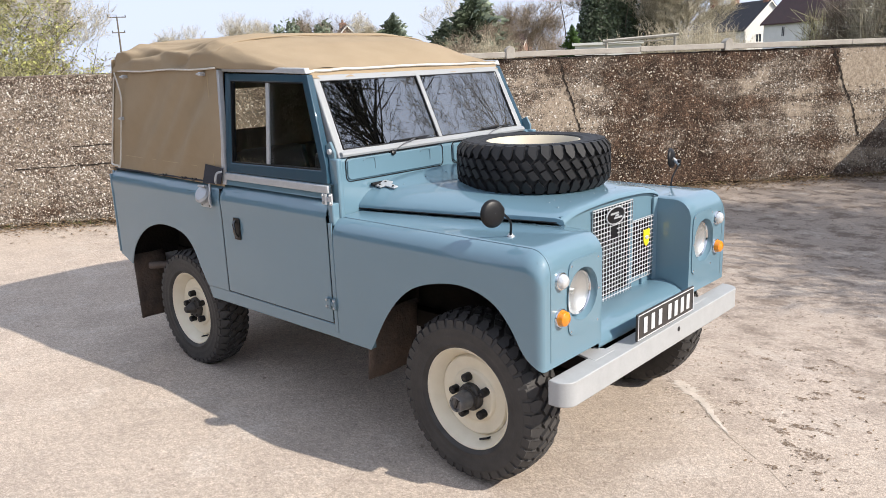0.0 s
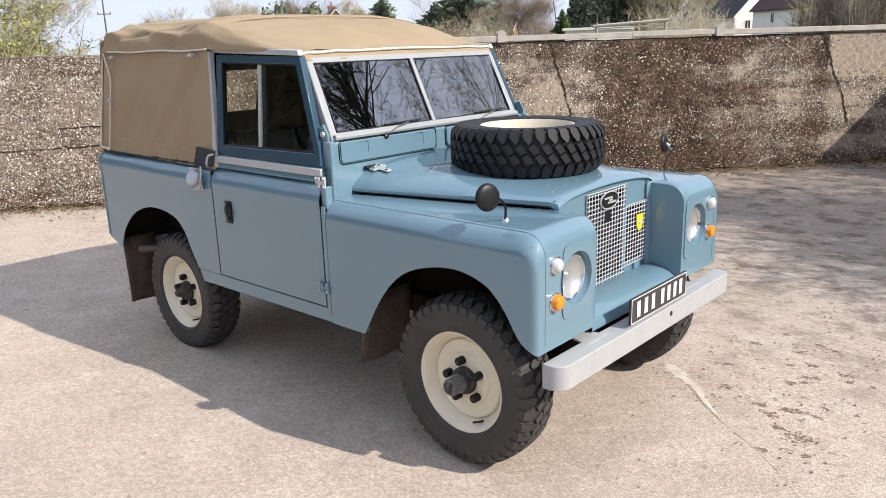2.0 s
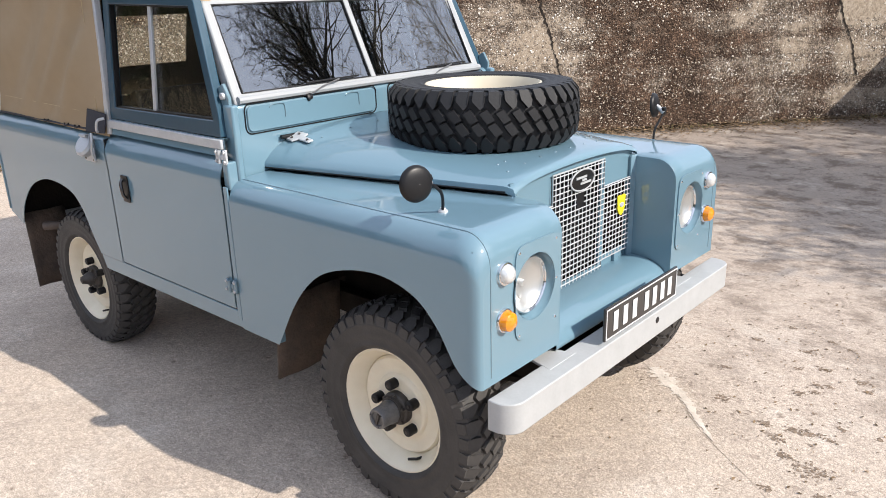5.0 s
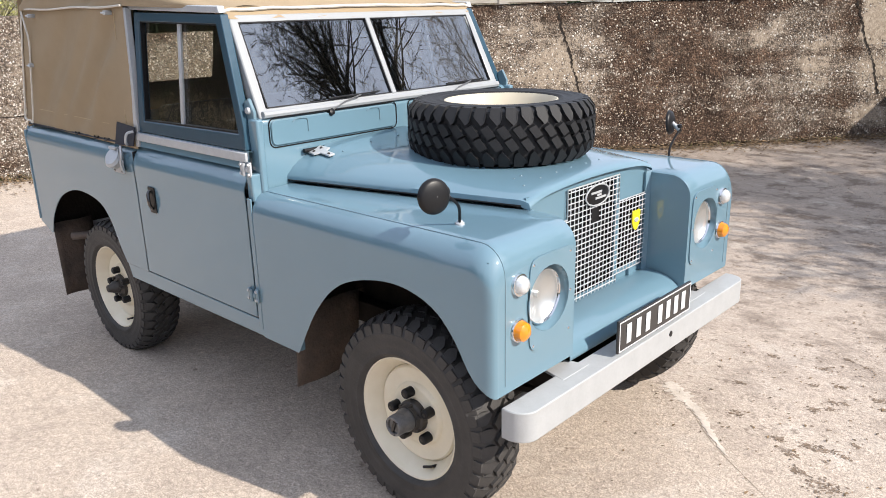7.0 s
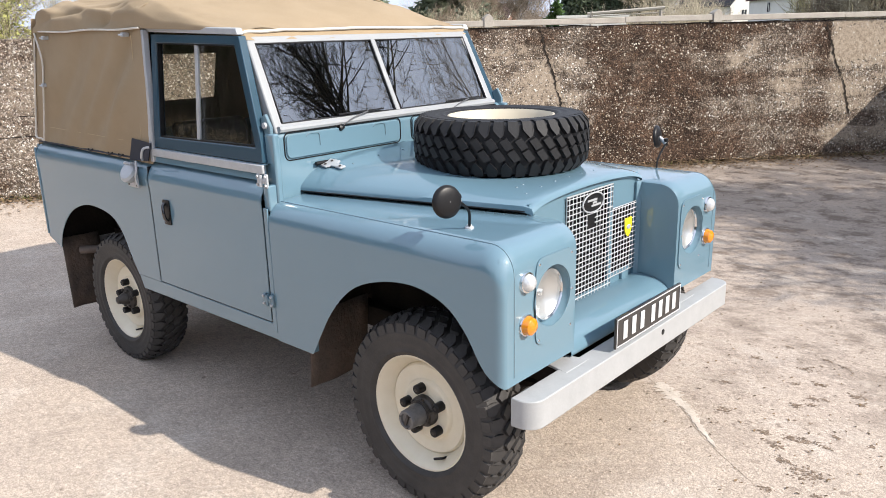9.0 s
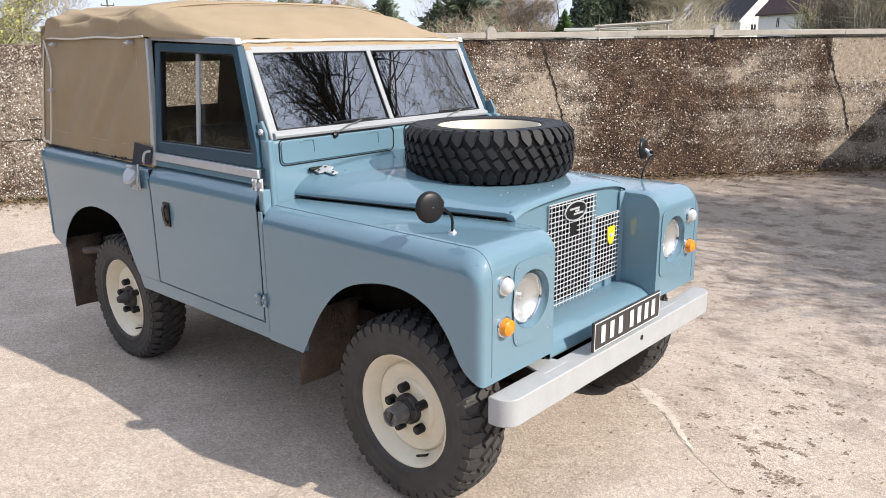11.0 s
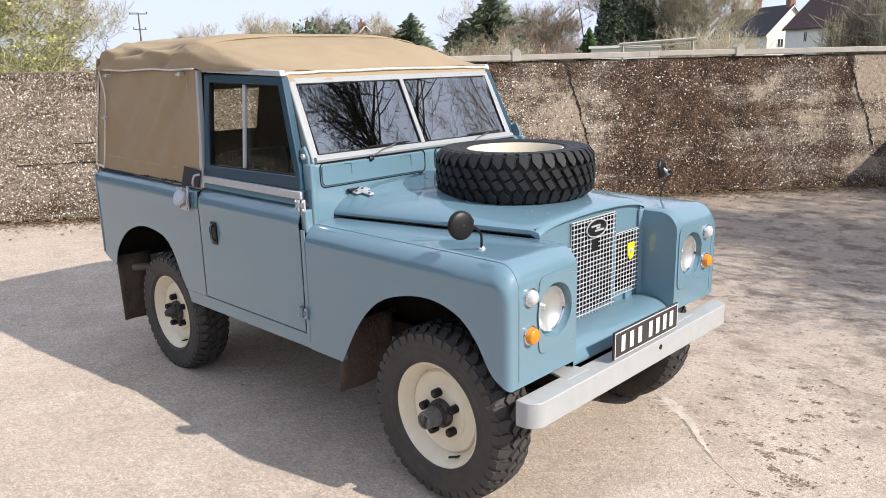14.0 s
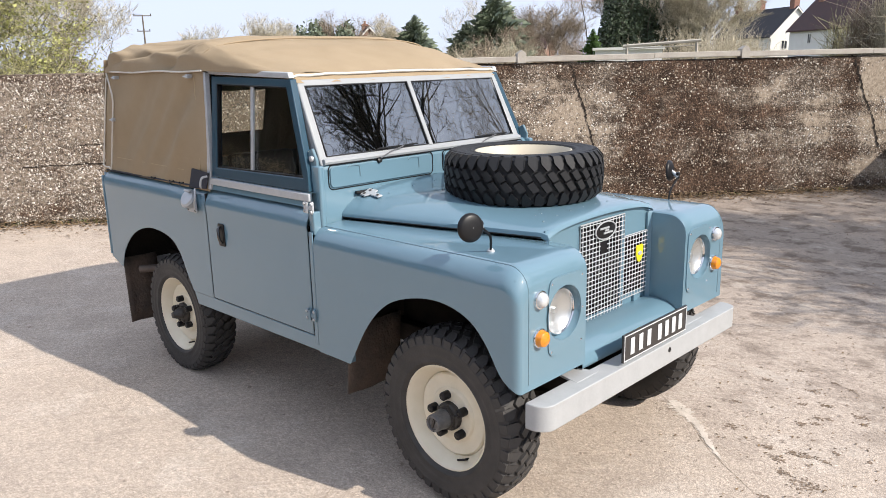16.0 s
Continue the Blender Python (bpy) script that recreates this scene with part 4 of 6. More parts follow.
for az, dist, size, seed in ((143.6, 76, (5.5, 4, 6.3), 44), (141.2, 76, (3.4, 3, 6.2), 45), (142.6, 82, (3, 3, 6.4), 49)):
    leafy_mass("pine_clump", far(az, dist), size, seed, NEEDLE, "clump of dark pines on the skyline", 3800, 0.20, 8, "tree")
for az, dist, size, seed, n in ((121.6, 44, (3.0, 2.8, 6.8), 46, 5200), (120.2, 45, (2.6, 2.6, 7.2), 47, 4600), (118.0, 46, (2.4, 2.4, 6.6), 50, 2600), (116.7, 47, (2.0, 2.0, 6.2), 66, 1500)):
    leafy_mass("ivy_clad_tree", far(az, dist), size, seed, IVY, "tall dark ivy-covered tree", n * 3, 0.085, 10, "tree")
for az, dist, h, w, seed, m in ((133.0, 44, 2.9, 3.6, 51, TWIG_PALE), (128.6, 42, 2.7, 4.0, 52, TWIG_PALE), (126.8, 42, 2.4, 3.0, 53, TWIG), (125.2, 44, 2.9, 2.4, 54, TWIG), (131.2, 42, 3.2, 3.4, 67, TWIG), (129.6, 40, 3.0, 3.0, 68, TWIG_PALE), (124.6, 40, 2.8, 2.6, 69, TWIG), (117.0, 36, 3.1, 4.0, 55, TWIG_PALE), (115.2, 35, 3.0, 3.4, 56, TWIG_PALE), (119.8, 34, 2.5, 3.0, 57, TWIG_PALE), (113.8, 36, 2.9, 2.8, 58, TWIG_PALE), (112.9, 38, 2.8, 2.6, 72, TWIG_PALE), (114.6, 33, 3.0, 2.6, 73, TWIG_PALE), (152.5, 40, 2.3, 4.0, 59, TWIG), (149.5, 46, 2.3, 5.0, 60, TWIG)):
    twig_bush("bare_bush", far(az, dist), h, w, seed, m, "leafless shrub with a fan of thin stems", 240)
for k, (az, dist, h) in enumerate(((105.3, 22, 3.5), (106.6, 22, 3.3), (104.0, 21, 3.6), (102.5, 21, 3.6), (107.6, 23, 2.9), (103.2, 22, 3.9), (101.6, 22, 3.9))):
    twig_bush("reed_clump", far(az, dist), h, 1.2, 70 + k, TWIG_GOLD if k == 4 else (TWIG_PALE, TWIG)[k % 2], "tall upright bare canes behind the wall", 210, "shrub", 2)
leafy_mass("low_hedge", far(129.5, 36), (9.0, 1.4, 2.15), 61, DEBRIS, "low rusty brown beech hedge", 2600, 0.06, 30, "hedge")
leafy_mass("low_hedge", far(123.0, 34), (6.0, 1.2, 2.1), 62, IVY, "low dark green hedge", 1800, 0.06, 20, "hedge")

# trees behind the camera, seen only as reflections in the paint and the side window
for k, (x, y, sx, sz) in enumerate(((-16, -14, 10, 8.0), (-8, -17, 10, 8.0), (-25, -9, 11, 8.5), (1, -18, 10, 7.0), (10, -15, 9, 6.0), (17, -6, 8, 5.0), (-21.5, -12.5, 12, 8.0))):
    leafy_mass("evergreen_hedge", (x, y, 0), (sx, 5, sz), 80 + k, IVY, "tall dark evergreen hedge bordering the yard", 30000, 0.13, 5, "hedge")

# unseen pale bank and shrubs, added to lighten the side window's reflection
for k, (x, y, turn) in enumerate(((-17.5, -9.6, 12), (-12.5, -12.2, 10), (-22.0, -8.6, 12))):
    leafy_mass("bracken_bank", (x, y, 0), (turn, 2.2, 1.4), 90 + k, HAY, "low pale bank before the hedge, added for the window's reflection", 7000, 0.06, 30, "bank")
    twig_bush("bare_bush", (x + 1.5, y - 0.6, 0), 4.2, 6.0, 95 + k, DARKTWIG, "leafless brown shrub before the hedge", 110)


# ---- houses
def house(base, turn, length, width, eaves, ridge, wall_m, roof_m, label, chimneys=(), windows=()):
    """Gabled house; the ridge runs along its local x, the front is -y."""
    top = tagged(new("house"), label, "house")
    top.matrix_basis = Matrix.Translation(base) @ pose(0, 0, 0, 0, 0, turn)
    L, W = length / 2, width / 2
    prof = [(-W, -0.3), (W, -0.3), (W, eaves), (0, ridge), (-W, eaves)]
    part("wall", Geo().prism([(-L, y, z) for y, z in prof], (length, 0, 0)), wall_m, top)
    k = (ridge - eaves) / W
    roof = Geo()
    for s in (-1, 1):
        a, b = (s * (W + 0.35), eaves - 0.35 * k + 0.06), (0, ridge + 0.06)
        roof.prism([(-L - 0.25, a[0], a[1]), (-L - 0.25, b[0], b[1]), (-L - 0.25, b[0], b[1] + 0.14), (-L - 0.25, a[0], a[1] + 0.14)], (length + 0.5, 0, 0))
    rf = part("roof", roof, roof_m, top)
    for x in (-L - 0.27, L + 0.25):
        for s in (-1, 1):
            part("bargeboard", Geo().prism([(x, s * (W + 0.35), eaves - 0.35 * k - 0.10), (x, 0, ridge - 0.10), (x, 0, ridge + 0.12), (x, s * (W + 0.35), eaves - 0.35 * k + 0.12)], (0.03, 0, 0)), LIME, rf)
    for x, y, h in chimneys:
        c = part("chimney", Geo().box((x - 0.45, y - 0.35, eaves), (x + 0.45, y + 0.35, ridge + h)).box((x - 0.52, y - 0.42, ridge + h - 0.25), (x + 0.52, y + 0.42, ridge + h - 0.08)), BRICK, top)
        for dx in (-0.2, 0.2):
            part("chimney_pot", Geo().tube([(x + dx, y, ridge + h), (x + dx, y, ridge + h + 0.35)], 0.12, 8), BRICK, c)
    for face, a, z, w, h in windows:
        if face == "front":
            p = lambda u, v, o: (a + u, -W - o, z + v)
        else:
            p = lambda u, v, o: (L + o, a + u, z + v)
        f = part("window", Geo().ring([p(u * w / 2, v * h / 2, 0.04) for u, v in ((-1, -1), (1, -1), (1, 1), (-1, 1))], [p(u * (w / 2 - 0.09), v * (h / 2 - 0.09), 0.04) for u, v in ((-1, -1), (1, -1), (1, 1), (-1, 1))], Vector(p(0, 0, -0.06)) - Vector(p(0, 0, 0.0))), LIME, top)
        part("pane", Geo().prism([p(u * (w / 2 - 0.09), v * (h / 2 - 0.09), 0.012) for u, v in ((-1, -1), (1, -1), (1, 1), (-1, 1))], Vector(p(0, 0, -0.03)) - Vector(p(0, 0, 0.0))), WINDOW_DARK, f)
        part("glazing_bar", Geo().box(tuple(min(i) for i in zip(p(-0.03, -h / 2, 0.02), p(0.03, h / 2, 0.04))), tuple(max(i) for i in zip(p(-0.03, -h / 2, 0.02), p(0.03, h / 2, 0.04)))), LIME, f)
    return top


house(far(112.19, 112), -33.9, 12.8, 6.5, 4.12, 7.38, LIME, ROOF_SLATE, "white rendered cottage with a dark slate roof", ((-5.9, 0, 1.1), (-1.0, 0, 1.3), (5.9, 0, 1.2)), (("end", -1.4, 3.0, 0.9, 1.1),))
house(far(106.45, 96), -36, 15.7, 6.3, 4.58, 7.71, LIME, ROOF_TILE, "white cottage with a steep red-brown tiled roof", ((-6.6, 0, 0.9),), (("front", -4.1, 3.5, 0.7, 1.2), ("front", 1.0, 3.5, 0.8, 1.1)))
house(far(139.6, 92), -35, 5.0, 4.6, 3.4, 5.8, BRICK, ROOF_TILE, "small brick house with a tiled gable roof", ((-2.5, 0, 0.6),))
house(far(127.6, 120), 20, 5.0, 5.0, 3.6, 5.4, BRICK, ROOF_TILE, "low brick outbuilding behind the trees")

# ---- poles, shed and fence beyond the wall
def pole(base, height, label, arms, r=0.14):
    top = tagged(new("utility_pole"), label, "pole")
    top.location = base
    part("mast", Geo().tube([(0, 0, -0.2), (0, 0, height)], [r, r * 0.65], 8), BARK, top)
    for z, w in arms:
        arm = part("crossarm", Geo().box((-w / 2, -0.05, z - 0.06), (w / 2, 0.05, z + 0.06), pose(0, 0, 0, 0, 0, 60)), BARK, top)
        for x in (-w / 2 + 0.08, w / 2 - 0.08):
            part("insulator", Geo().lathe([(0.0, 0.22), (0.05, 0.2), (0.06, 0.1), (0.04, 0.0)], pose(0, 0, 0, 0, 0, 60) @ pose(x, 0, z + 0.06), 8), HUB, arm)
    return top


pole(far(154.75, 110), 8.6, "timber utility pole with two crossarms", ((8.5, 2.2), (6.6, 1.6)))
pole(far(133.0, 60), 3.9, "thin far timber pole", (), 0.045)
cable = smooth_line([far(154.75, 110, 8.7), far(157.5, 104, 8.2), far(162, 98, 8.9), far(170, 92, 10.5)], 8)
tagged(part("overhead_cable", Geo().tube(cable, 0.02, 4), BLACK), "thin overhead cable on the utility pole", "cable")
f = tagged(new("garden_fence"), "weathered timber fence rail beyond the wall", "fence")
a, b = far(121.4, 30, 0), far(116.2, 30, 0)
part("fence_rail", Geo().tube([a + Vector((0, 0, 2.22)), b + Vector((0, 0, 2.36))], 0.060, 6), WOOD, f)
part("fence_rail", Geo().tube([a + Vector((0, 0, 2.12)), b + Vector((0, 0, 2.20))], 0.02, 6), WOOD, f)
for k in (0.05, 0.95):
    q = a.lerp(b, k)
    part("fence_post", Geo().box((q.x - 0.04, q.y - 0.04, -0.1), (q.x + 0.04, q.y + 0.04, 2.30)), WOOD, f)
g = Geo().box((-1.3, -0.8, -0.1), (1.3, 0.8, 2.12)).box((-1.4, -0.9, 2.12), (1.4, 0.9, 2.22))
sh = tagged(part("garden_shed", g, LIME), "low white flat-roofed garden shed", "shed")
sh.matrix_basis = Matrix.Translation(far(121.0, 33)) @ pose(0, 0, 0, 0, 0, 30)

# ================================================================ the car
car = tagged(new("off_road_car"), "light blue short-wheelbase four-wheel-drive car with a khaki canvas hood", "car")

# ---- body side: vertical sheet with a rolled shoulder
SHOULDER = [(-0.816, 1.05), (-0.8185, 1.074), (-0.8180, 1.084), (-0.8150, 1.098), (-0.8095, 1.113), (-0.8015, 1.128), (-0.791, 1.143), (-0.778, 1.155), (-0.762, 1.163)]
ARCH_REAR = smooth_line([(-2.835, 0.549), (-2.760, 0.680), (-2.600, 0.805), (-2.381, 0.866), (-2.150, 0.848), (-2.036, 0.777), (-1.962, 0.653), (-1.907, 0.569)], 8)
ARCH_FRONT = smooth_line([(-0.528, 0.498), (-0.403, 0.697), (-0.275, 0.822), (-0.125, 0.882), (0.037, 0.900), (0.174, 0.865), (0.260, 0.790), (0.333, 0.680), (0.395, 0.632)], 8)


def under_tub(x):
    pts = [(-2.99, 0.605)] + ARCH_REAR + [(-1.69, 0.569)]
    return float(np.interp(x, [p[0] for p in pts], [p[1] for p in pts]))


def under_wing(x):
    pts = [(-0.76, 0.499)] + ARCH_FRONT + [(0.43, 0.615)]
    return float(np.interp(x, [p[0] for p in pts], [p[1] for p in pts]))


def side_panel(xs, under, rows=9):
    g = Geo()
    g.sheet([[(x, -0.815, under(x) + (1.05 - under(x)) * k / rows) for k in range(rows)] + [(x, y, z) for y, z in SHOULDER] for x in xs])
    return g


xs_tub = sorted(set([round(x, 4) for x in np.linspace(-2.98, -1.692, 12)] + [round(p[0], 4) for p in ARCH_REAR]))
tub = part("tub", Geo().box((-2.975, -0.44, 0.735), (-1.70, 0.44, 0.765)).box((-2.98, -0.775, 1.140), (-2.92, 0.775, 1.166))
           .box((-1.74, -0.79, 0.60), (-1.70, 0.79, 1.10)), BLUE_DULL, car)
for g in both(lambda: side_panel(xs_tub, under_tub)):
    part("side_panel", g, BLUE, tub, solid=0.004)
for g in both(lambda: Geo().sheet([[(x, y, z) for y, z in ((-0.772, 1.1605), (-0.764, 1.166), (-0.74, 1.167), (-0.735, 1.12))] for x in (-2.98, -2.4, -1.70)])):
    part("capping", g, BLUE, tub, solid=0.003)
for g in both(lambda: Geo().sheet([[(x, -0.44, 0.50), (x, -0.44, 0.93), (x, -0.808, 0.93)] for x in (-2.90, -1.84)]).add([(-1.84, -0.44, 0.50), (-1.84, -0.808, 0.50), (-1.84, -0.808, 0.93), (-1.84, -0.44, 0.93)], [(0, 1, 2, 3)]).add([(-2.90, -0.44, 0.56), (-2.90, -0.808, 0.56), (-2.90, -0.808, 0.93), (-2.90, -0.44, 0.93)], [(0, 1, 2, 3)])):
    part("wheel_box", g, DARK, tub, solid=0.003)
tailgate = part("tailgate", Geo().box((-2.992, -0.80, 0.60), (-2.972, 0.80, 1.150)), BLUE_DULL, car, bevel=0.006)
for y in (-0.55, 0.0, 0.55):
    part("rib", Geo().box((-3.003, y - 0.02, 0.64), (-2.990, y + 0.02, 1.12)), BLUE_DULL, tailgate, bevel=0.004)
# corner strip at the rear of the tub
for g in both(lambda: Geo().box((-2.990, -0.821, 0.615), (-2.974, -0.80, 1.13))):
    part("corner_strip", g, BLUE, tub, bevel=0.004)

# ---- sills
for g in both(lambda: Geo().prism([(-1.912, -0.811, 0.5665), (-0.530, -0.811, 0.5665), (-0.530, -0.811, 0.499), (-1.880, -0.811, 0.495)], (0, 0.03, 0))):
    part("sill_panel", g, BLUE, car, bevel=0.004)
for g in both(lambda: Geo().box((-1.68, -0.79, 0.55), (-0.80, -0.74, 0.60))):
    part("sill_channel", g, DARK, car)


# ---- front wings
def bonnet_half(x):
    return float(np.interp(x, [-0.768, 0.235], [0.634, 0.402]))


FACE_X, LAMP_Y, LAMP_Z = 0.412, 0.540, 0.872


def wing():
    rows = []
    stations = [(x, 0.0) for x in sorted(set([-0.752] + [round(v, 4) for v in np.linspace(-0.72, -0.53, 5)] + [round(p[0], 4) for p in ARCH_FRONT if p[0] < 0.32]))]
    stations += [(0.325 + 0.087 * math.sin(radians(a)), 1 - math.cos(radians(a))) for a in (0, 12, 24, 36, 48, 60, 70, 80, 90)]
    for x, c in stations:
        ys, zt = -0.815 + 0.028 * c ** 1.5, 1.085 - 0.085 * c
        yi = -(bonnet_half(x) - 0.03) if x < 0.235 else -0.395
        zb = under_wing(x)
        r = 0.088
        ring = [(x, ys, zb + (zt - r - zb) * k / 8) for k in range(8)]
        ring += [(x, ys + r - r * math.cos(radians(a)), zt - r + r * math.sin(radians(a))) for a in range(0, 91, 10)]
        ring += [(x, ys + r + (yi - ys - r) * k / 4, zt + 0.006 * k / 4) for k in range(1, 4)]
        ring += [(x, yi - 0.008, zt + 0.006), (x, yi, zt)] + [(x, yi, zt + 0.006 + ((0.62 if x > 0.2 else 1.03) - zt) * k / 4) for k in range(1, 5)]
        rows.append(ring)
    g = Geo().sheet(rows)
    # front face with the round opening of the headlamp
    bm = bmesh.new()
    loops = [[Vector(p) for p in rows[-1]], [Vector((rows[-1][0][0], -LAMP_Y + 0.104 * math.cos(a), LAMP_Z + 0.104 * math.sin(a))) for a in np.linspace(0, 2 * math.pi, 36, endpoint=False)]]
    edges = []
    for loop in loops:
        vs = [bm.verts.new(p) for p in loop]
        edges += [bm.edges.new((vs[k], vs[(k + 1) % len(vs)])) for k in range(len(vs))]
    bmesh.ops.triangle_fill(bm, edges=edges, use_beauty=True)
    bm.verts.index_update()
    g.add([v.co.copy() for v in bm.verts], [tuple(v.index for v in f.verts) for f in bm.faces])
    bm.free()
    return g


wings = []
for side, g in zip(("r", "l"), both(wing)):
    wings.append(part("front_wing", g, BLUE, car, sharp=50))
for w, s in zip(wings, (-1, 1)):
    # the side skin meets the top and the front in one thin seam, which runs round the corner
    seam = []
    for x, c in [(x, 0.0) for x in np.linspace(-0.745, 0.325, 14)] + [(0.325 + 0.087 * math.sin(radians(q)), 1 - math.cos(radians(q))) for q in (15, 30, 45, 60, 75, 90)]:
        side, crest = 0.815 - 0.028 * c ** 1.5, 1.085 - 0.085 * c
        dy = side - 0.752
        seam.append((x, s * 0.752, crest - 0.088 + math.sqrt(0.088 ** 2 - (0.088 - dy) ** 2) + 0.0004))
    seam += [(FACE_X + 0.0006, s * 0.752, z) for z in (0.95, 0.85, 0.75, 0.65)]
    part("wing_seam", Geo().tube(seam, 0.0018, 5), BLUE_DULL, w)
    # panel that carries the headlamp
    angs = [2 * math.pi * k / 48 for k in range(48)]
    rr = [(math.copysign(abs(math.cos(t)) ** 0.28, math.cos(t)) * 0.1125, math.copysign(abs(math.sin(t)) ** 0.28, math.sin(t)) * 0.15) for t in angs]
    pl = [(FACE_X + 0.0008, s * (LAMP_Y - 0.012 + a), 0.868 + b) for a, b in rr]
    hole = [(FACE_X + 0.0008, s * (LAMP_Y + 0.105 * math.cos(t)), LAMP_Z + 0.105 * math.sin(t)) for t in angs]
    part("lamp_panel", Geo().ring(pl, hole, (0.004, 0, 0)), BLUE, w)
    for a, b in ((-0.09, -0.13), (-0.09, 0.13), (0.09, -0.13), (0.09, 0.13), (-0.095, 0.0)):
        part("screw", Geo().lathe([(0.0, 0.003), (0.004, 0.002), (0.005, 0.0)], Matrix.Translation((FACE_X + 0.005, s * (LAMP_Y - 0.012 + a * 1.05), 0.868 + b)) @ pose(0, 0, 0, 0, 90, 0), 8), CHROME, w)
    # dark liner of the wheel arch
    lin = Geo().sheet([[(x, s * 0.40, 0.45), (x, s * 0.40, 1.04), (x, s * 0.79, 1.04)] for x in (-0.62, 0.38)])
    lin.add([(-0.70, s * 0.40, 0.50), (-0.70, s * 0.80, 0.50), (-0.56, s * 0.80, 1.04), (-0.56, s * 0.40, 1.04)], [(0, 1, 2, 3)])
    lin.add([(0.375, s * 0.42, 0.62), (0.375, s * 0.78, 0.62), (0.34, s * 0.78, 1.03), (0.34, s * 0.42, 1.03)], [(0, 1, 2, 3)])
    part("arch_liner", lin, DARK, w, solid=0.003)

# ---- bonnet
def bonnet_z(x, y):
    w = bonnet_half(x)
    u = min(1.0, abs(y) / w)
    front = max(0.0, (x - 0.19) / 0.045)
    zc = 1.162 + 0.066 * (0.22 - x) / 0.94
    return zc - 0.022 * u ** 2 - (zc - 0.022 - 1.122) * u ** 7 - 0.010 * front ** 2


rows = []
for x in list(np.linspace(-0.768, 0.19, 22)) + [0.205, 0.22, 0.232]:
    w = bonnet_half(x)
    ring = [(x, u * w, bonnet_z(x, u * w)) for u in np.linspace(-1, 1, 41)]
    z0, z1 = ring[0][2], ring[-1][2]
    ring = [(x, -w - 0.002, z0 - 0.022), (x, -w - 0.002, z0 - 0.010)] + ring + [(x, w + 0.002, z1 - 0.010), (x, w + 0.002, z1 - 0.022)]
    rows.append(ring)
rows.append([(0.238, y, z - 0.014) for x, y, z in rows[-1]])
bonnet = part("bonnet", Geo().sheet(rows), BLUE, car, solid=0.003, sharp=45)
# black tube that stands in for the shaded gap under the bonnet's edge
for g in both(lambda: Geo().tube([(x, -(bonnet_half(x) + 0.001), 1.1025) for x in (-0.762, -0.2, 0.206)], 0.0032, 6)):
    part("rubber_seal", g, BLACK, bonnet)
rivet = Geo().lathe([(0.0, 0.003), (0.0035, 0.0022), (0.0045, 0.0)], Matrix.Identity(4), 7).mesh("rivet", BLUE_DULL)
for x, ys in ((0.155, np.linspace(-0.33, 0.33, 8)), (0.09, (-0.30, -0.26, 0.26, 0.30)), (-0.64, np.linspace(-0.45, 0.45, 7))):
    for y in ys:
        ob = new("rivet", rivet)
        ob.parent, ob.location = bonnet, (x, float(y), bonnet_z(x, y))
# bonnet hinges at the scuttle
for s in (-1, 1):
    y = s * 0.505
    zb = bonnet_z(-0.735, y)
    tilt = Matrix.Translation((-0.752, y, zb + 0.005)) @ pose(0, 0, 0, -s * 17, 5, 0)
    plate_pts = [(0.0, -0.030), (0.040, -0.034), (0.052, -0.012), (0.112, -0.014), (0.120, 0.008), (0.062, 0.014), (0.058, 0.036), (0.0, 0.032)]
    h = part("bonnet_hinge", Geo().prism([tilt @ Vector((a, b, 0)) for a, b in plate_pts], (0, 0, 0.007)), GALV, bonnet, "galvanised bonnet hinge", bevel=0.002)
    part("hinge_pin", Geo().tube([(-0.752, y - 0.050, zb + 0.009), (-0.752, y + 0.05, zb + 0.009)], 0.0085, 10), BLACK, h)
    for a, b in ((0.022, -0.016), (0.026, 0.018), (0.098, -0.003)):
        part("bolt", Geo().lathe([(0.0, 0.005), (0.005, 0.004), (0.006, 0.0)], tilt @ Matrix.Translation((a, b, 0.007)), 6), HUB, h)
# three-bolt carrier of the spare wheel
part("spare_carrier", Geo().lathe([(0.0, 0.02), (0.15, 0.02), (0.16, 0.0)], pose(-0.225, 0.02, 1.170), 24), BLACK, bonnet)

# ---- scuttle, bulkhead and vents
sc = [(-0.763, 1.06), (-0.768, 1.340), (-0.785, 1.352), (-0.90, 1.352), (-0.90, 1.06)]
scuttle = part("scuttle", Geo().prism([(x, -0.735, z) for x, z in sc], (0, 1.47, 0)), BLUE, car, bevel=0.012)
for s in (-1, 1):
    part("pillar", Geo().prism([(-0.742, s * 0.735, 1.05), (-0.742, s * 0.735, 1.350), (-0.805, s * 0.735, 1.350), (-0.805, s * 0.735, 1.05)], (0, s * 0.030, 0)), BLUE, scuttle, bevel=0.008)
    part("foot_panel", Geo().box((-0.80, s * 0.70 - 0.09, 0.55), (-0.757, s * 0.70 + 0.09, 1.08)), BLUE_DULL, scuttle)
    cy, cz = s * 0.367, 1.290
    flap = part("vent_flap", Geo().prism([(-0.7665, cy + a, cz + b) for a, b in rounded(0.645, 0.096, 0.022)], (0.008, 0, 0)), BLUE, scuttle, bevel=0.003)
    part("vent_seal", Geo().tube([(-0.765, cy + a, cz + b) for a, b in rounded(0.661, 0.112, 0.026)], 0.0026, 6, closed=True), BLACK, scuttle)
    for k in (-0.19, 0.19):
        part("pressing", Geo().tube(smooth_line([(-0.757, cy + k - 0.035, cz + 0.034), (-0.756, cy + k - 0.02, cz + 0.043), (-0.756, cy + k + 0.02, cz + 0.043), (-0.757, cy + k + 0.035, cz + 0.032), (-0.757, cy + k + 0.037, cz - 0.01)], 4), 0.0025, 5), BLUE_DULL, flap)
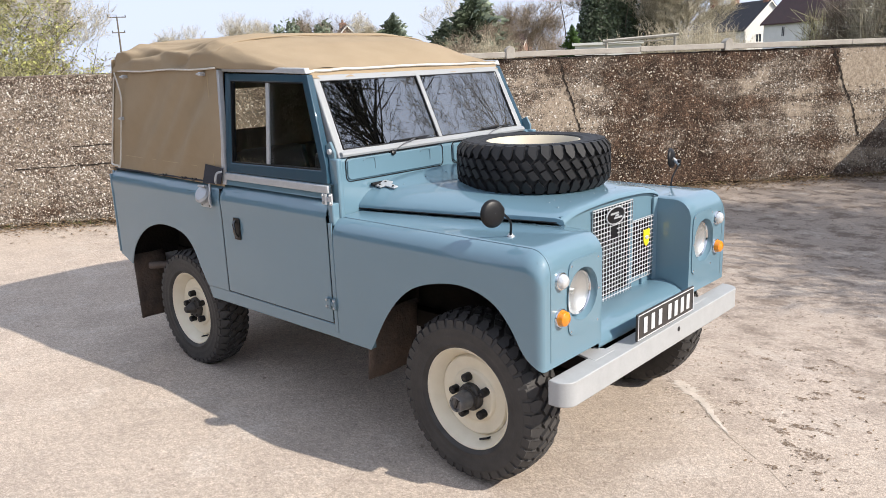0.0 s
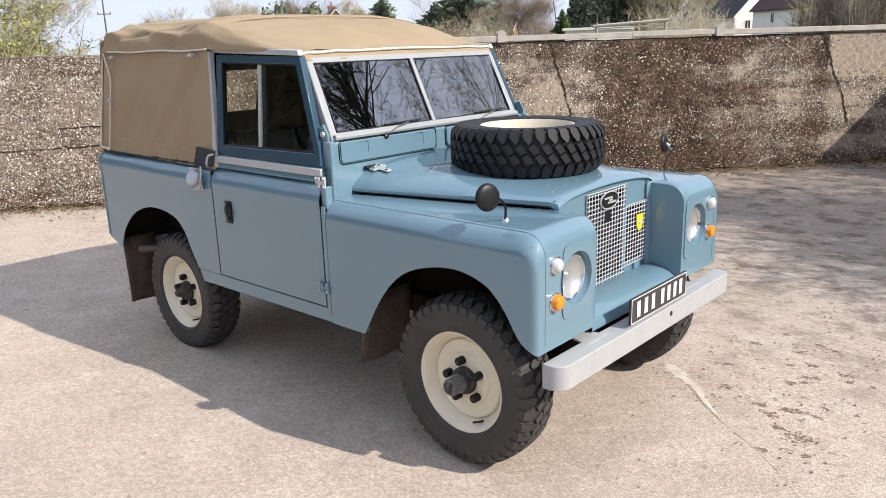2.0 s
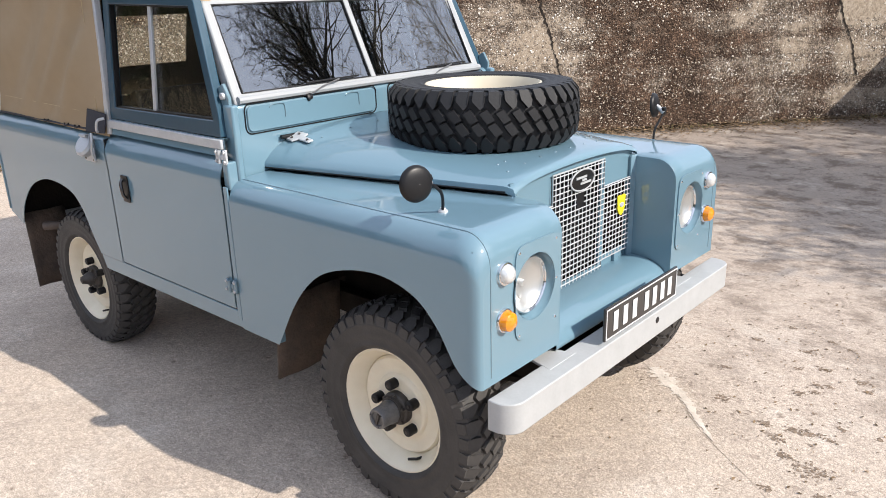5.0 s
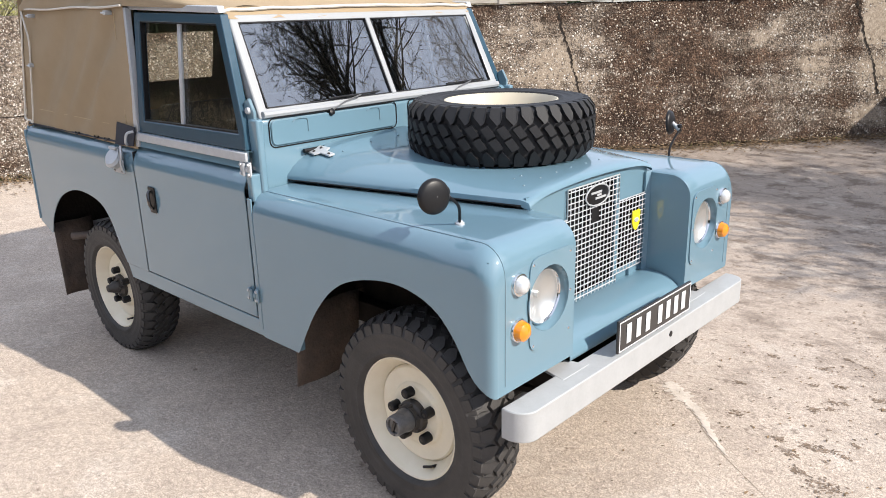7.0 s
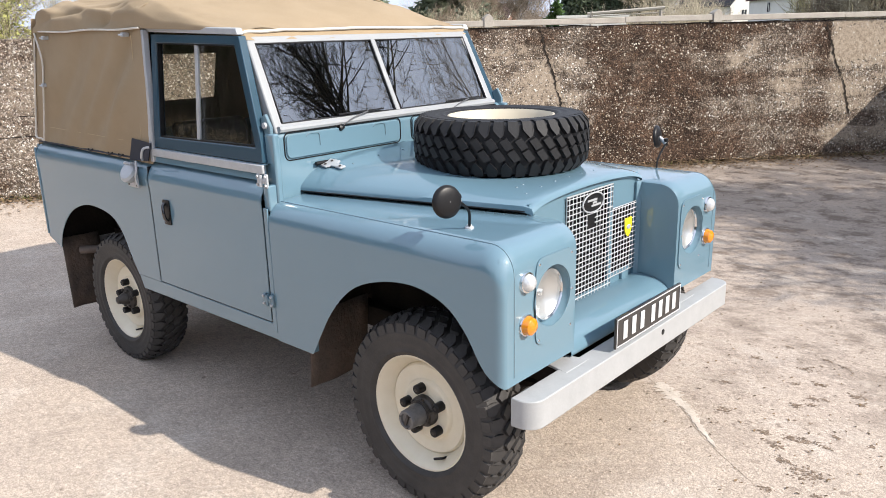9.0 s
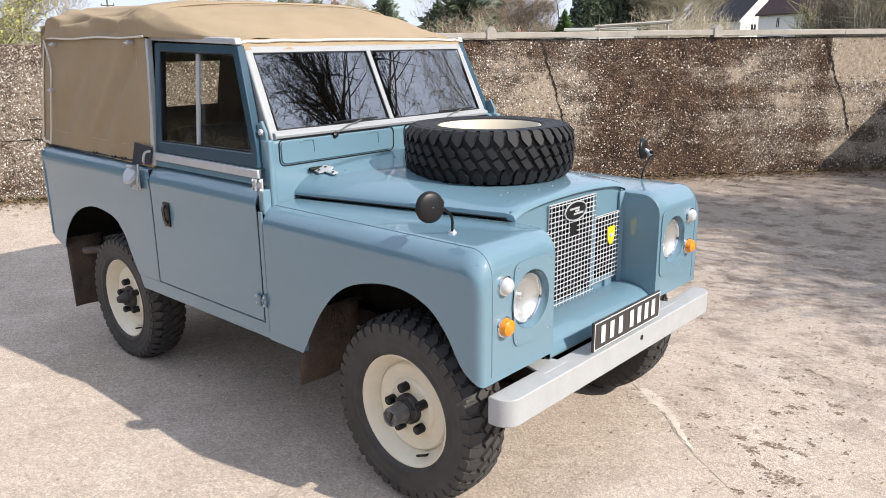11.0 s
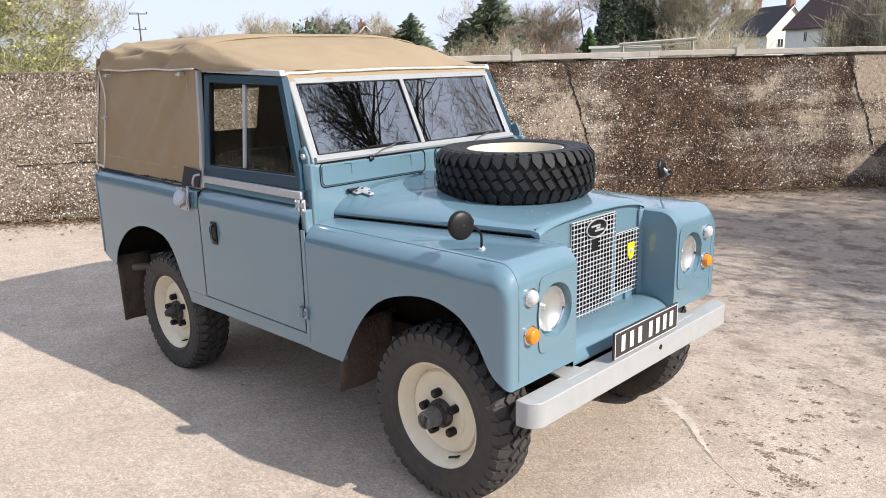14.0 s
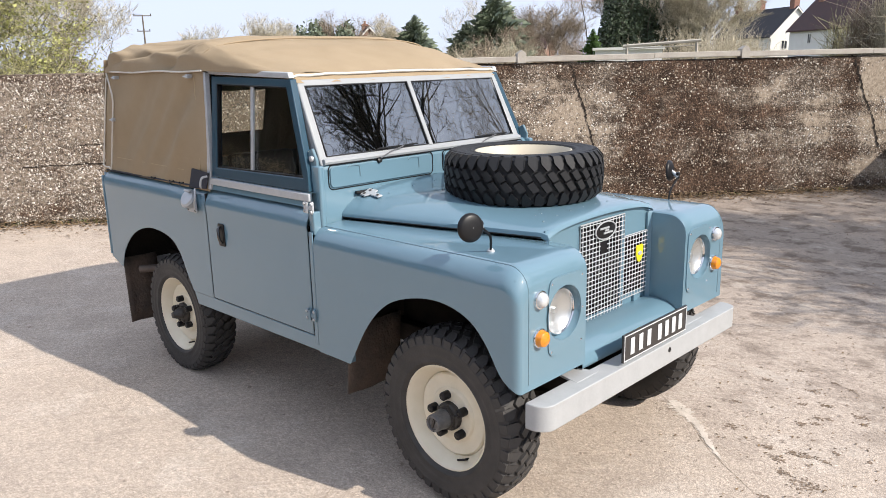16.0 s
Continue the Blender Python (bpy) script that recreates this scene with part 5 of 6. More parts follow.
part("bulkhead_wall", Geo().box((-0.80, -0.72, 0.55), (-0.775, 0.72, 1.08)), DARK, scuttle)

# ---- windscreen
def askew(y, k):
    """The old frame has racked: it narrows and leans towards the car's right."""
    return y - 0.022 * (1 + y / 0.728) * (1 + 0.5 * k)


def ws(y, k, off=0.0):
    """A point of the raked screen: k 0 at the bottom edge, 1 at the top."""
    y = askew(y, k)
    return Vector((-0.792 - 0.170 * k + off * 0.91, y, 1.338 + 0.375 * k + off * 0.41))


def ws_outline(y0, y1, k0, k1, off):
    return [ws(y0, k0, off), ws(y1, k0, off), ws(y1, k1, off), ws(y0, k1, off)]


screen = part("windscreen_frame", Geo().ring([ws(-0.728, 0, 0.022), ws(0.728, 0, 0.022), ws(0.715, 1, 0.022), ws(-0.715, 1, 0.022)],
              [ws(-0.684, 0.095, 0.022), ws(0.684, 0.095, 0.022), ws(0.672, 0.92, 0.022), ws(-0.672, 0.92, 0.022)], (-0.045, 0, -0.02)), WHITE, car, bevel=0.006)
part("divider", Geo().prism(ws_outline(-0.014, 0.014, 0.08, 0.93, 0.026), (-0.04, 0, -0.018)), WHITE, screen, bevel=0.005)
part("bottom_rail", Geo().tube([ws(-0.715, 0.03, 0.028), ws(0.715, 0.03, 0.028)], 0.014, 8), WHITE, screen)
for y0, y1 in ((-0.680, -0.014), (0.014, 0.680)):
    mid = (y0 + y1) / 2
    # the glass is sprung slightly outwards in its frame
    ob = part("pane", Geo().sheet([[ws(y, k, 0.018 - (y - mid) ** 2 / 20.0) for k in np.linspace(0.085, 0.93, 7)] for y in np.linspace(y0 - 0.002, y1 + 0.002, 33)]), SCREEN, screen, "tinted windscreen glass", solid=0.004, sharp=60)
    ob.visible_shadow = False
    part("glazing_rubber", Geo().ring(ws_outline(y0, y1, 0.09, 0.925, 0.0235), ws_outline(y0 + 0.004, y1 - 0.004, 0.10, 0.915, 0.0235), (-0.012, 0, -0.005)), BLACK, screen)
for s in (-1, 1):
    part("screen_bracket", Geo().prism([(-0.775, s * 0.742, 1.29), (-0.770, s * 0.742, 1.375), (-0.80, s * 0.742, 1.425), (-0.83, s * 0.742, 1.41), (-0.825, s * 0.742, 1.29)], (0, s * 0.014, 0)), BLUE_DULL, screen, bevel=0.003)
    part("pivot_bolt", Geo().lathe([(0.0, 0.012), (0.012, 0.010), (0.014, 0.0)], Matrix.Translation((-0.80, s * 0.756, 1.380)) @ pose(0, 0, 0, 90 * -s, 0, 0), 10), GALV, screen)
    wip = part("wiper", Geo().tube([ws(s * 0.36 - 0.03, -0.02, 0.05), ws(s * 0.36 + 0.04, 0.04, 0.05), ws(s * 0.36 + 0.15, 0.10, 0.040)], 0.0032, 6), HUBCAP, screen)
    part("wiper_boss", Geo().lathe([(0.0, 0.045), (0.013, 0.04), (0.017, 0.0)], Matrix.Translation(ws(s * 0.36 - 0.03, -0.03, 0.0)) @ pose(0, 0, 0, 0, 66, 0), 12), BLACK, wip)
    part("wiper_blade", Geo().tube([ws(s * 0.36 - 0.02, 0.105, 0.034), ws(s * 0.36 + 0.26, 0.115, 0.032)], 0.0035, 6), BLACK, wip)


# ---- doors
def door_y(z):
    return -0.792 + 0.090 * (z - 1.23)


def door_at(x, z, off=0.0):
    return (x, door_y(z) - off, z)


def build_door(s):
    def sd(g):
        if s < 0:
            return g
        g = mirror_y(g)
        g.v = [(x, y - 0.15 * max(0.0, z - 1.235), z) for x, y, z in g.v]
        return g
    door = part("door", sd(side_panel(list(np.linspace(-1.683, -0.790, 10)), lambda x: 0.575)), BLUE, car, solid=0.004)
    cap = Geo().sheet([[(x, y, z) for y, z in ((-0.795, 1.166), (-0.790, 1.178), (-0.790, 1.232), (-0.74, 1.232))] for x in (-1.655, -1.2, -0.775)])
    part("door_waist", sd(cap), BLUE, door, solid=0.004)
    part("waist_rail", sd(Geo().box((-1.650, -0.802, 1.193), (-0.782, -0.788, 1.229))), GALV, door, "bare galvanised steel waist rail", bevel=0.004)
    outer = [door_at(-1.632, 1.235), door_at(-0.792, 1.235), door_at(-0.800, 1.315), door_at(-0.940, 1.724), door_at(-1.628, 1.741)]
    inner = [door_at(-1.584, 1.284), door_at(-0.838, 1.294), door_at(-0.850, 1.332), door_at(-0.972, 1.690), door_at(-1.584, 1.704)]
    top = part("door_top", sd(Geo().ring(outer, inner, (0, 0.035, 0))), BLUE_DARK, door, "dark blue painted side-screen frame", bevel=0.004)
    part("window_channel", sd(Geo().ring([door_at(x, z, -0.006) for _, (x, y, z) in enumerate(inner)], [door_at(x + (0.007 if x < -1.2 else -0.007), z + (0.006 if z < 1.5 else -0.006), -0.006) for x, y, z in inner], (0, 0.02, 0))), BLACK, top)
    for x0, x1, off in ((-1.583, -1.26, -0.018), (-1.29, -0.84, -0.026)):
        z1 = 1.703
        pts = [door_at(x0, 1.285, off), door_at(x1, 1.294, off), door_at(x1 if x1 < -1 else -0.972, z1 if x1 < -1 else 1.692, off), door_at(x0, z1, off)]
        ob = part("pane", sd(Geo().prism(pts, (0, 0.004, 0))), SIDEGLASS, top, "clear sliding side window")
        ob.visible_shadow = False
    part("pane_rail", sd(Geo().prism([door_at(-1.285, 1.288, -0.012), door_at(-1.262, 1.288, -0.012), door_at(-1.262, 1.702, -0.012), door_at(-1.285, 1.702, -0.012)], (0, 0.012, 0))), GALV, top, bevel=0.002)
    # handle in a dark recess
    rec = part("handle_recess", sd(Geo().prism([(-1.541 + a, -0.8165, 0.940 + b) for a, b in rounded(0.058, 0.118, 0.008)], (0, -0.005, 0))), BLACK, door, "black door handle surround", bevel=0.0015)
    part("handle", sd(Geo().tube(smooth_line([(-1.548, -0.823, 0.982), (-1.545, -0.834, 0.970), (-1.538, -0.838, 0.945), (-1.536, -0.836, 0.918), (-1.536, -0.824, 0.898)], 5), [0.0075] * 21, 10)), HANDLE, rec)
    for z, y in ((0.672, -0.817), (1.168, -0.795)):
        hg = Geo().box((-0.822, y - 0.010, z - 0.026), (-0.806, y, z + 0.026)).box((-0.808, y - 0.013, z - 0.010), (-0.768, y - 0.003, z + 0.010)).box((-0.772, y - 0.010, z - 0.028), (-0.754, y, z + 0.028))
        hinge = part("hinge", sd(hg), GALV if z > 1 else BLUE_DULL, door, bevel=0.003)
        part("hinge_barrel", sd(Geo().tube([(-0.790, y - 0.013, z - 0.024), (-0.790, y - 0.013, z + 0.024)], 0.0075, 10)), GALV if z > 1 else BLUE_DULL, hinge)
        for dx, dz in ((-0.024, -0.016), (-0.024, 0.016), (0.027, -0.018), (0.027, 0.018)):
            part("bolt", sd(Geo().lathe([(0.0, 0.006), (0.006, 0.005), (0.007, 0.0)], Matrix.Translation((-0.79 + dx, y - 0.010, z + dz)) @ OUT_RIGHT, 6)), GALV, hinge)
    part("door_seal", sd(Geo().box((-0.7895, -0.808, 0.575), (-0.772, -0.78, 1.06)).box((-1.692, -0.812, 0.575), (-1.683, -0.78, 1.14)).box((-1.69, -0.808, 0.568), (-0.76, -0.78, 0.576))), BLACK, door)
    return door


build_door(-1)
build_door(1)
for s in (-1, 1):
    part("pillar_panel", Geo().box((-0.7885, s * 0.779 - 0.024, 1.045), (-0.752, s * 0.779 + 0.024, 1.150)), BLUE, scuttle, bevel=0.006)
    part("wing_flange", Geo().box((-0.782, s * 0.8125 - 0.0035, 0.53), (-0.755, s * 0.8125 + 0.0035, 1.06)), BLUE, wings[0 if s < 0 else 1], bevel=0.003)
    part("cant_rail", Geo().prism([(-0.940, s * 0.717 - 0.035, 1.728), (-1.650, s * 0.745 - 0.015, 1.752), (-1.650, s * 0.745 - 0.015, 1.778), (-0.952, s * 0.715 - 0.035, 1.755)], (0, -s * 0.03, 0)), GALV, car, "galvanised rail above the door", bevel=0.004)
    part("hood_post", Geo().prism([(-1.636, s * 0.802, 1.165), (-1.668, s * 0.802, 1.165), (-1.668, s * 0.779, 1.762), (-1.636, s * 0.779, 1.762)], (0, -s * 0.03, 0)), GALV, car, "galvanised hood post behind the door", bevel=0.004)


# ---- canvas hood
def hood_section(x):
    """Edge height, half width and crown height of the hood along the car."""
    ze = float(np.interp(x, [-2.78, -1.66, -0.965], [1.765, 1.768, 1.742]))
    hw = float(np.interp(x, [-2.78, -1.66, -0.965], [0.795, 0.785, 0.740]))
    zc = float(np.interp(x, [-2.80, -2.74, -2.66, -2.2, -1.70, -1.35, -1.1, -0.985], [1.83, 1.932, 1.962, 1.948, 1.950, 1.885, 1.800, 1.752]))
    p = float(np.interp(x, [-2.8, -1.66, -1.3, -0.985], [5.4, 4.6, 2.8, 2.2]))
    return ze, hw, zc, p


rows = []
for x in list(np.linspace(-2.80, -2.66, 8)) + list(np.linspace(-2.62, -0.968, 60)):
    ze, hw, zc, p = hood_section(x)
    ring = []
    for u in np.linspace(-1, 1, 73):
        a = math.copysign(abs(u) ** 0.8, u) * math.pi / 2
        y = hw * math.copysign(abs(math.sin(a)) ** (2 / 2.6), a)
        h = abs(math.cos(a)) ** (2 / p)
        z = ze + (zc - ze) * h
        edge = 1 - h
        wv = noise.noise(Vector((x * 2.2 + 3, u * 3.0, 0.3))) * 0.012 + noise.noise(Vector((x * 6 - u * 5, u * 6, 4.1))) * 0.006 * (0.4 + abs(u)) + noise.noise(Vector((x * 10 + u * 7, u * 8 - x * 3, 8.3))) * 0.005 * max(0.0, abs(u) - 0.3) * (1.0 if x < -1.5 else 0.4)
        # soft folds running down from the hoops near the side
        fold = (abs(noise.noise(Vector((x * 2.0 + u * 3.0, x * 0.8 - u * 1.6, 6.6)))) - 0.2) * -0.036 * min(1.0, max(0.0, abs(u) - 0.35) / 0.35) * max(0.0, min(1.0, (-1.3 - x) / 0.4))
        sag = -0.020 * math.sin(math.pi * min(1, max(0, (x + 2.62) / 0.92))) * abs(u) ** 1.5 if x < -1.7 else 0.0
        # slack creases that fan out from the hoop's corner towards the rear
        fan = math.atan2(abs(u) - 0.42, -1.60 - x) if x < -1.62 else 0.0
        crease = (1 - abs(math.sin(fan * 7.0 + 1.3 * noise.noise(Vector((x * 1.5, u * 2, 12.0)))))) ** 3 * 0.020 * max(0.0, min(1.0, (abs(u) - 0.30) / 0.2)) * max(0.0, min(1.0, (-1.62 - x) / 0.15)) * max(0.0, min(1.0, (x + 2.85) / 0.15))
        wv -= crease
        damp = min(1.0, h * 3)
        y = y + (askew(y, 1.0) - y) * max(0.0, min(1.0, (x + 1.66) / 0.69))
        ring.append((x, y + (wv * 0.6 + fold) * (1 if y > 0 else -1) * damp, z + (wv + fold * 0.7 + sag) * damp))
    rows.append(ring)
hood = part("canvas_hood", Geo().sheet(rows), CANVAS, car, "khaki canvas hood, stretched over hoops and slightly creased", solid=0.004, sharp=0)


def curtain_at(x, z, off=0.0):
    k = (z - 1.165) / 0.60
    return (x, -0.801 + 0.021 * k - off, z)


def curtain(s):
    rows = []
    for i in range(29):
        k = i / 28
        z = 1.172 + 0.600 * k
        rear = -2.955 + 0.165 * k
        row = []
        for j in range(41):
            u = j / 40
            x = rear + (-1.650 - rear) * u
            low = 0.018 * (1 - k) * u
            d = noise.noise(Vector((x * 2.2, z * 2.4, 1.7))) * 0.034 * math.sin(math.pi * min(1, k * 1.02)) + noise.noise(Vector((x * 3 + z * 5, z * 2, 7))) * 0.006 + 0.010 * math.sin((x * 1.1 - z * 2.0) * 5 + 3 * noise.noise(Vector((x, z, 3)))) * math.sin(math.pi * k)
            for dx, w, amp in ((-2.30, 0.06, 0.026), (-2.02, 0.07, -0.028), (-2.52, 0.07, -0.020), (-2.14, 0.05, 0.018), (-1.86, 0.05, 0.020)):
                off = (x - dx) - 0.95 * (z - 1.45) + 0.04 * noise.noise(Vector((z * 4, dx, 2)))
                d += amp * math.exp(-(off / w) ** 2) * math.sin(math.pi * k) ** 0.6
            d *= min(1.0, (1 - u) / 0.14, u / 0.06 + 0.2)
            px, py, pz = curtain_at(x, z, d)
            row.append((px, s * -py, pz - low))
        rows.append(row)
    return Geo().sheet(rows)


for s in (-1, 1):
    cur = part("side_curtain", curtain(s), CANVAS, hood, "khaki canvas side curtain", solid=0.003, sharp=0)
    if s > 0:
        continue
    top_cord = [(x, -0.790 - 0.003 * math.sin(x * 7), 1.768 + 0.003 * math.sin(x * 11)) for x in np.linspace(-2.79, -1.64, 24)]
    part("cord", Geo().tube(top_cord, 0.0048, 6), PIPING, hood, "white cord along the canvas edge")
    loop = smooth_line([curtain_at(-2.775, 1.762, 0.018), curtain_at(-2.725, 1.69, 0.024), curtain_at(-2.700, 1.60, 0.024), curtain_at(-2.735, 1.45, 0.024), curtain_at(-2.800, 1.205, 0.024), curtain_at(-2.84, 1.195, 0.024), curtain_at(-2.925, 1.200, 0.018), curtain_at(-2.93, 1.26, 0.010), curtain_at(-2.80, 1.74, 0.010)], 6)
    part("cord", Geo().tube(loop, 0.005, 6), PIPING, hood, "white cord along the canvas edge")
    for x, z in ((-2.655, 1.738), (-1.775, 1.742), (-2.712, 1.49)):
        out = 0.030 if z > 1.7 else 0.038
        yb = curtain_at(x, z, out)[1]
        tb = part("turn_button", Geo().box((x - 0.010, yb, z - 0.010), (x + 0.010, -0.775, z + 0.010)), GALV, hood, bevel=0.004)
        part("button_bar", Geo().tube([curtain_at(x - 0.020, z, out), curtain_at(x + 0.020, z - 0.004, out)], 0.0048, 6), GALV, tb)
    part("hem_stitching", Geo().tube([curtain_at(x, 1.262 - 0.012 * (x + 2.9), 0.006) for x in np.linspace(-2.75, -1.87, 12)], 0.0016, 4), STITCH, cur)
    part("seam_stitching", Geo().tube([curtain_at(-1.722 - 0.01 * k, 1.20 + 0.54 * k, 0.006) for k in np.linspace(0, 1, 8)], 0.0016, 4), STITCH, cur)
    for x in (-2.28, -2.06, -1.95):
        part("hem_eyelet", Geo().tube(smooth_line([curtain_at(x - 0.022, 1.176, 0.004), curtain_at(x - 0.008, 1.168, 0.012), curtain_at(x + 0.012, 1.170, 0.010), curtain_at(x + 0.024, 1.178, 0.004)], 3), 0.0042, 6), BLACK, cur)
    part("hem_rope", Geo().tube([curtain_at(x, 1.1700, 0.000) for x in np.linspace(-2.93, -1.85, 40)], 0.005, 6), GREYVINYL, cur)
    part("strap_patch", Geo().prism([curtain_at(-1.850, 1.160, 0.008), curtain_at(-1.668, 1.168, 0.008), curtain_at(-1.634, 1.254, 0.008), curtain_at(-1.806, 1.266, 0.008)], (0, -0.004, 0)), GREYVINYL, hood, "dark navy strap patch")
# roof stitching and front cord
arc = []
for u in np.linspace(-0.97, 0.97, 40):
    ze, hw, zc, p = hood_section(-0.995)
    a = math.copysign(abs(u) ** 0.8, u) * math.pi / 2
    arc.append((-0.950, askew(hw * math.copysign(abs(math.sin(a)) ** (2 / 2.6), a), 1.0), 1.736 + 0.012 * abs(math.cos(a)) - 0.004 * abs(math.sin(u * 9.4))))
part("cord", Geo().tube(arc, 0.0065, 6), PIPING, hood, "white cord along the canvas edge")
hem = [(-0.965, -0.745, 1.704)] + [(-0.932 - 0.004 * abs(math.sin(k * 1.2)), -0.715 + 1.43 * k / 18, 1.7080 - 0.007 * abs(math.sin(k * math.pi / 3))) for k in range(19)] + [(-0.965, 0.745, 1.704)]
part("front_hem", Geo().sheet([[(x, askew(y, 1.0), z) for x, y, z in hem], [(x - 0.028, askew(y, 1.0), 1.750) for x, y, z in hem]]), CANVAS, hood, solid=0.004)
for x0, bend in ((-1.66, 0.10),):
    line = []
    for u in np.linspace(-0.93, 0.93, 40):
        x = x0 + bend * (1 - u * u)
        ze, hw, zc, p = hood_section(x)
        a = math.copysign(abs(u) ** 0.8, u) * math.pi / 2
        line.append((x, hw * math.copysign(abs(math.sin(a)) ** (2 / 2.6), a), ze + (zc - ze) * abs(math.cos(a)) ** (2 / p) + 0.006))
    part("hood_seam", Geo().tube(line, 0.004, 5), CANVAS, hood)
# rear curtain with a clear window
wy0, wy1, wz0, wz1 = -0.115, 0.355, 1.335, 1.625
def rear_x(z):
    return -2.955 + 0.155 * (z - 1.165) / 0.6
rear = Geo()
ys = [-0.80, wy0, wy1, 0.80]
zs = [1.15, wz0, wz1, 1.84]
for i in range(3):
    for j in range(3):
        if i == 1 and j == 1:
            continue
        rear.add([(rear_x(z), y, z) for y, z in ((ys[i], zs[j]), (ys[i + 1], zs[j]), (ys[i + 1], zs[j + 1]), (ys[i], zs[j + 1]))], [(0, 1, 2, 3)])
part("rear_curtain", rear, CANVAS, hood, solid=0.004)
ob = part("rear_window", Geo().prism([(rear_x(z), y, z) for y, z in ((wy0 - 0.01, wz0 - 0.01), (wy1 + 0.01, wz0 - 0.01), (wy1 + 0.01, wz1 + 0.01), (wy0 - 0.01, wz1 + 0.01))], (-0.002, 0, 0)), PLASTIC, hood, "clear plastic rear window")
ob.visible_shadow = False
for x in (-1.65, -2.62):
    ze, hw, zc, p = hood_section(x)
    part("hoop", Geo().tube(smooth_line([(x, -hw + 0.03, 1.17), (x, -hw + 0.05, 1.68), (x, -hw + 0.17, zc - 0.06), (x, 0, zc - 0.035), (x, hw - 0.17, zc - 0.06), (x, hw - 0.05, 1.68), (x, hw - 0.03, 1.17)], 6), 0.009, 8), BLACK, hood)
# tie-down bracket and hood catch behind the door
catch = part("hood_bracket", Geo().prism([(-1.800 + a, -0.8305, 1.068 + b) for a, b in rounded(0.105, 0.070, 0.012)], (0, -0.006, 0)), GALV, tub, "dull alloy fuel filler cover", bevel=0.003)
lid = part("filler_lid", Geo().lathe([(0.0, 0.026), (0.024, 0.025), (0.036, 0.020), (0.041, 0.010), (0.043, 0.008), (0.043, 0.0), (0.040, -0.004), (0.034, -0.030), (0.0, -0.030)], Matrix.Translation((-1.802, -0.846, 1.106)) @ pose(0, 0, 0, 52, 0, 22) @ Matrix.Diagonal((0.95, 1.25, 1.0, 1.0)), 22), GALV, catch)
part("lid_hinge", Geo().tube([(-1.838, -0.846, 1.150), (-1.772, -0.846, 1.152)], 0.007, 8), GALV, lid)
part("catch_strap", Geo().tube(smooth_line([(-1.742, -0.838, 1.040), (-1.738, -0.850, 1.085), (-1.722, -0.850, 1.125), (-1.732, -0.842, 1.168)], 5), 0.0055, 6), GALV, catch)
for x in (-1.838, -1.762):
    part("bolt", Geo().lathe([(0.0, 0.004), (0.005, 0.003), (0.006, 0.0)], Matrix.Translation((x, -0.8365, 1.045)) @ OUT_RIGHT, 6), HUB, catch)
part("hood_hook", Geo().tube(smooth_line([(-1.672, -0.838, 1.178), (-1.650, -0.852, 1.196), (-1.632, -0.850, 1.232), (-1.618, -0.826, 1.240)], 5), 0.006, 8), GALV, tub)

# ---- front: radiator panel, mesh grille, apron
GX = 0.222
radiator_panel = part("radiator_panel", Geo().box((GX - 0.012, -0.40, 0.600), (GX - 0.004, 0.40, 0.692)), BLUE, car)
strips = [(-0.166, 0.166, 1.104, 1.135)]
for s in (-1, 1):
    strips += [tuple(sorted((s * y0, s * y1))) + (z0, z1) for y0, y1, z0, z1 in ((0.166, 0.40, 1.000, 1.128), (0.166, 0.40, 0.692, 0.722), (0.372, 0.40, 0.722, 1.000), (0.170, 0.198, 0.722, 1.000))]
for y0, y1, z0, z1 in strips:
    part("panel_strip", Geo().box((GX - 0.012, y0, z0), (GX - 0.004, y1, z1)), BLUE, radiator_panel)
radiator = part("radiator", Geo().box((0.04, -0.37, 0.62), (0.08, 0.37, 1.10)), BLACK, car)
for k in range(14):
    part("fin", Geo().box((0.081, -0.36, 0.70 + 0.028 * k), (0.086, 0.36, 0.703 + 0.028 * k)), BLACK, radiator)
grille = part("grille", Geo().tube([(GX + 0.006, y, z) for y, z in ((-0.172, 0.672), (0.172, 0.672), (0.172, 0.712), (0.376, 0.712), (0.376, 1.006), (0.172, 1.006), (0.172, 1.112), (-0.172, 1.112), (-0.172, 1.006), (-0.376, 1.006), (-0.376, 0.712), (-0.172, 0.712))], 0.0032, 6, closed=True), GALV, car, "galvanised wire mesh grille")
for y in np.arange(-0.357, 0.36, 0.0255):
    z0, z1 = (0.672, 1.112) if abs(y) < 0.168 else (0.712, 1.006)
    part("wire", Geo().tube([(GX + 0.007, float(y), z0), (GX + 0.007, float(y), z1)], 0.0020, 5), WIRE, grille)
for z in np.arange(0.692, 1.105, 0.0205):
    w = 0.376 if 0.714 < z < 1.004 else 0.172
    part("wire", Geo().tube([(GX + 0.009, -w, float(z)), (GX + 0.009, w, float(z))], 0.0020, 5), WIRE, grille)
badge = part("oval_badge", Geo().lathe([(0.0, 0.006), (0.9, 0.005), (1.0, 0.0)], Matrix.Translation((GX + 0.012, 0.006, 1.066)) @ Matrix(((0, 0, 1, 0), (0.080, 0, 0, 0), (0, 0.040, 0, 0), (0, 0, 0, 1))), 28), BLACK, car, "black oval badge with a silver rim")
part("badge_rim", Geo().tube([(GX + 0.016, 0.006 + 0.078 * math.cos(a), 1.066 + 0.038 * math.sin(a)) for a in np.linspace(0, 2 * math.pi, 28, endpoint=False)], 0.0034, 6, closed=True), GALV, badge)
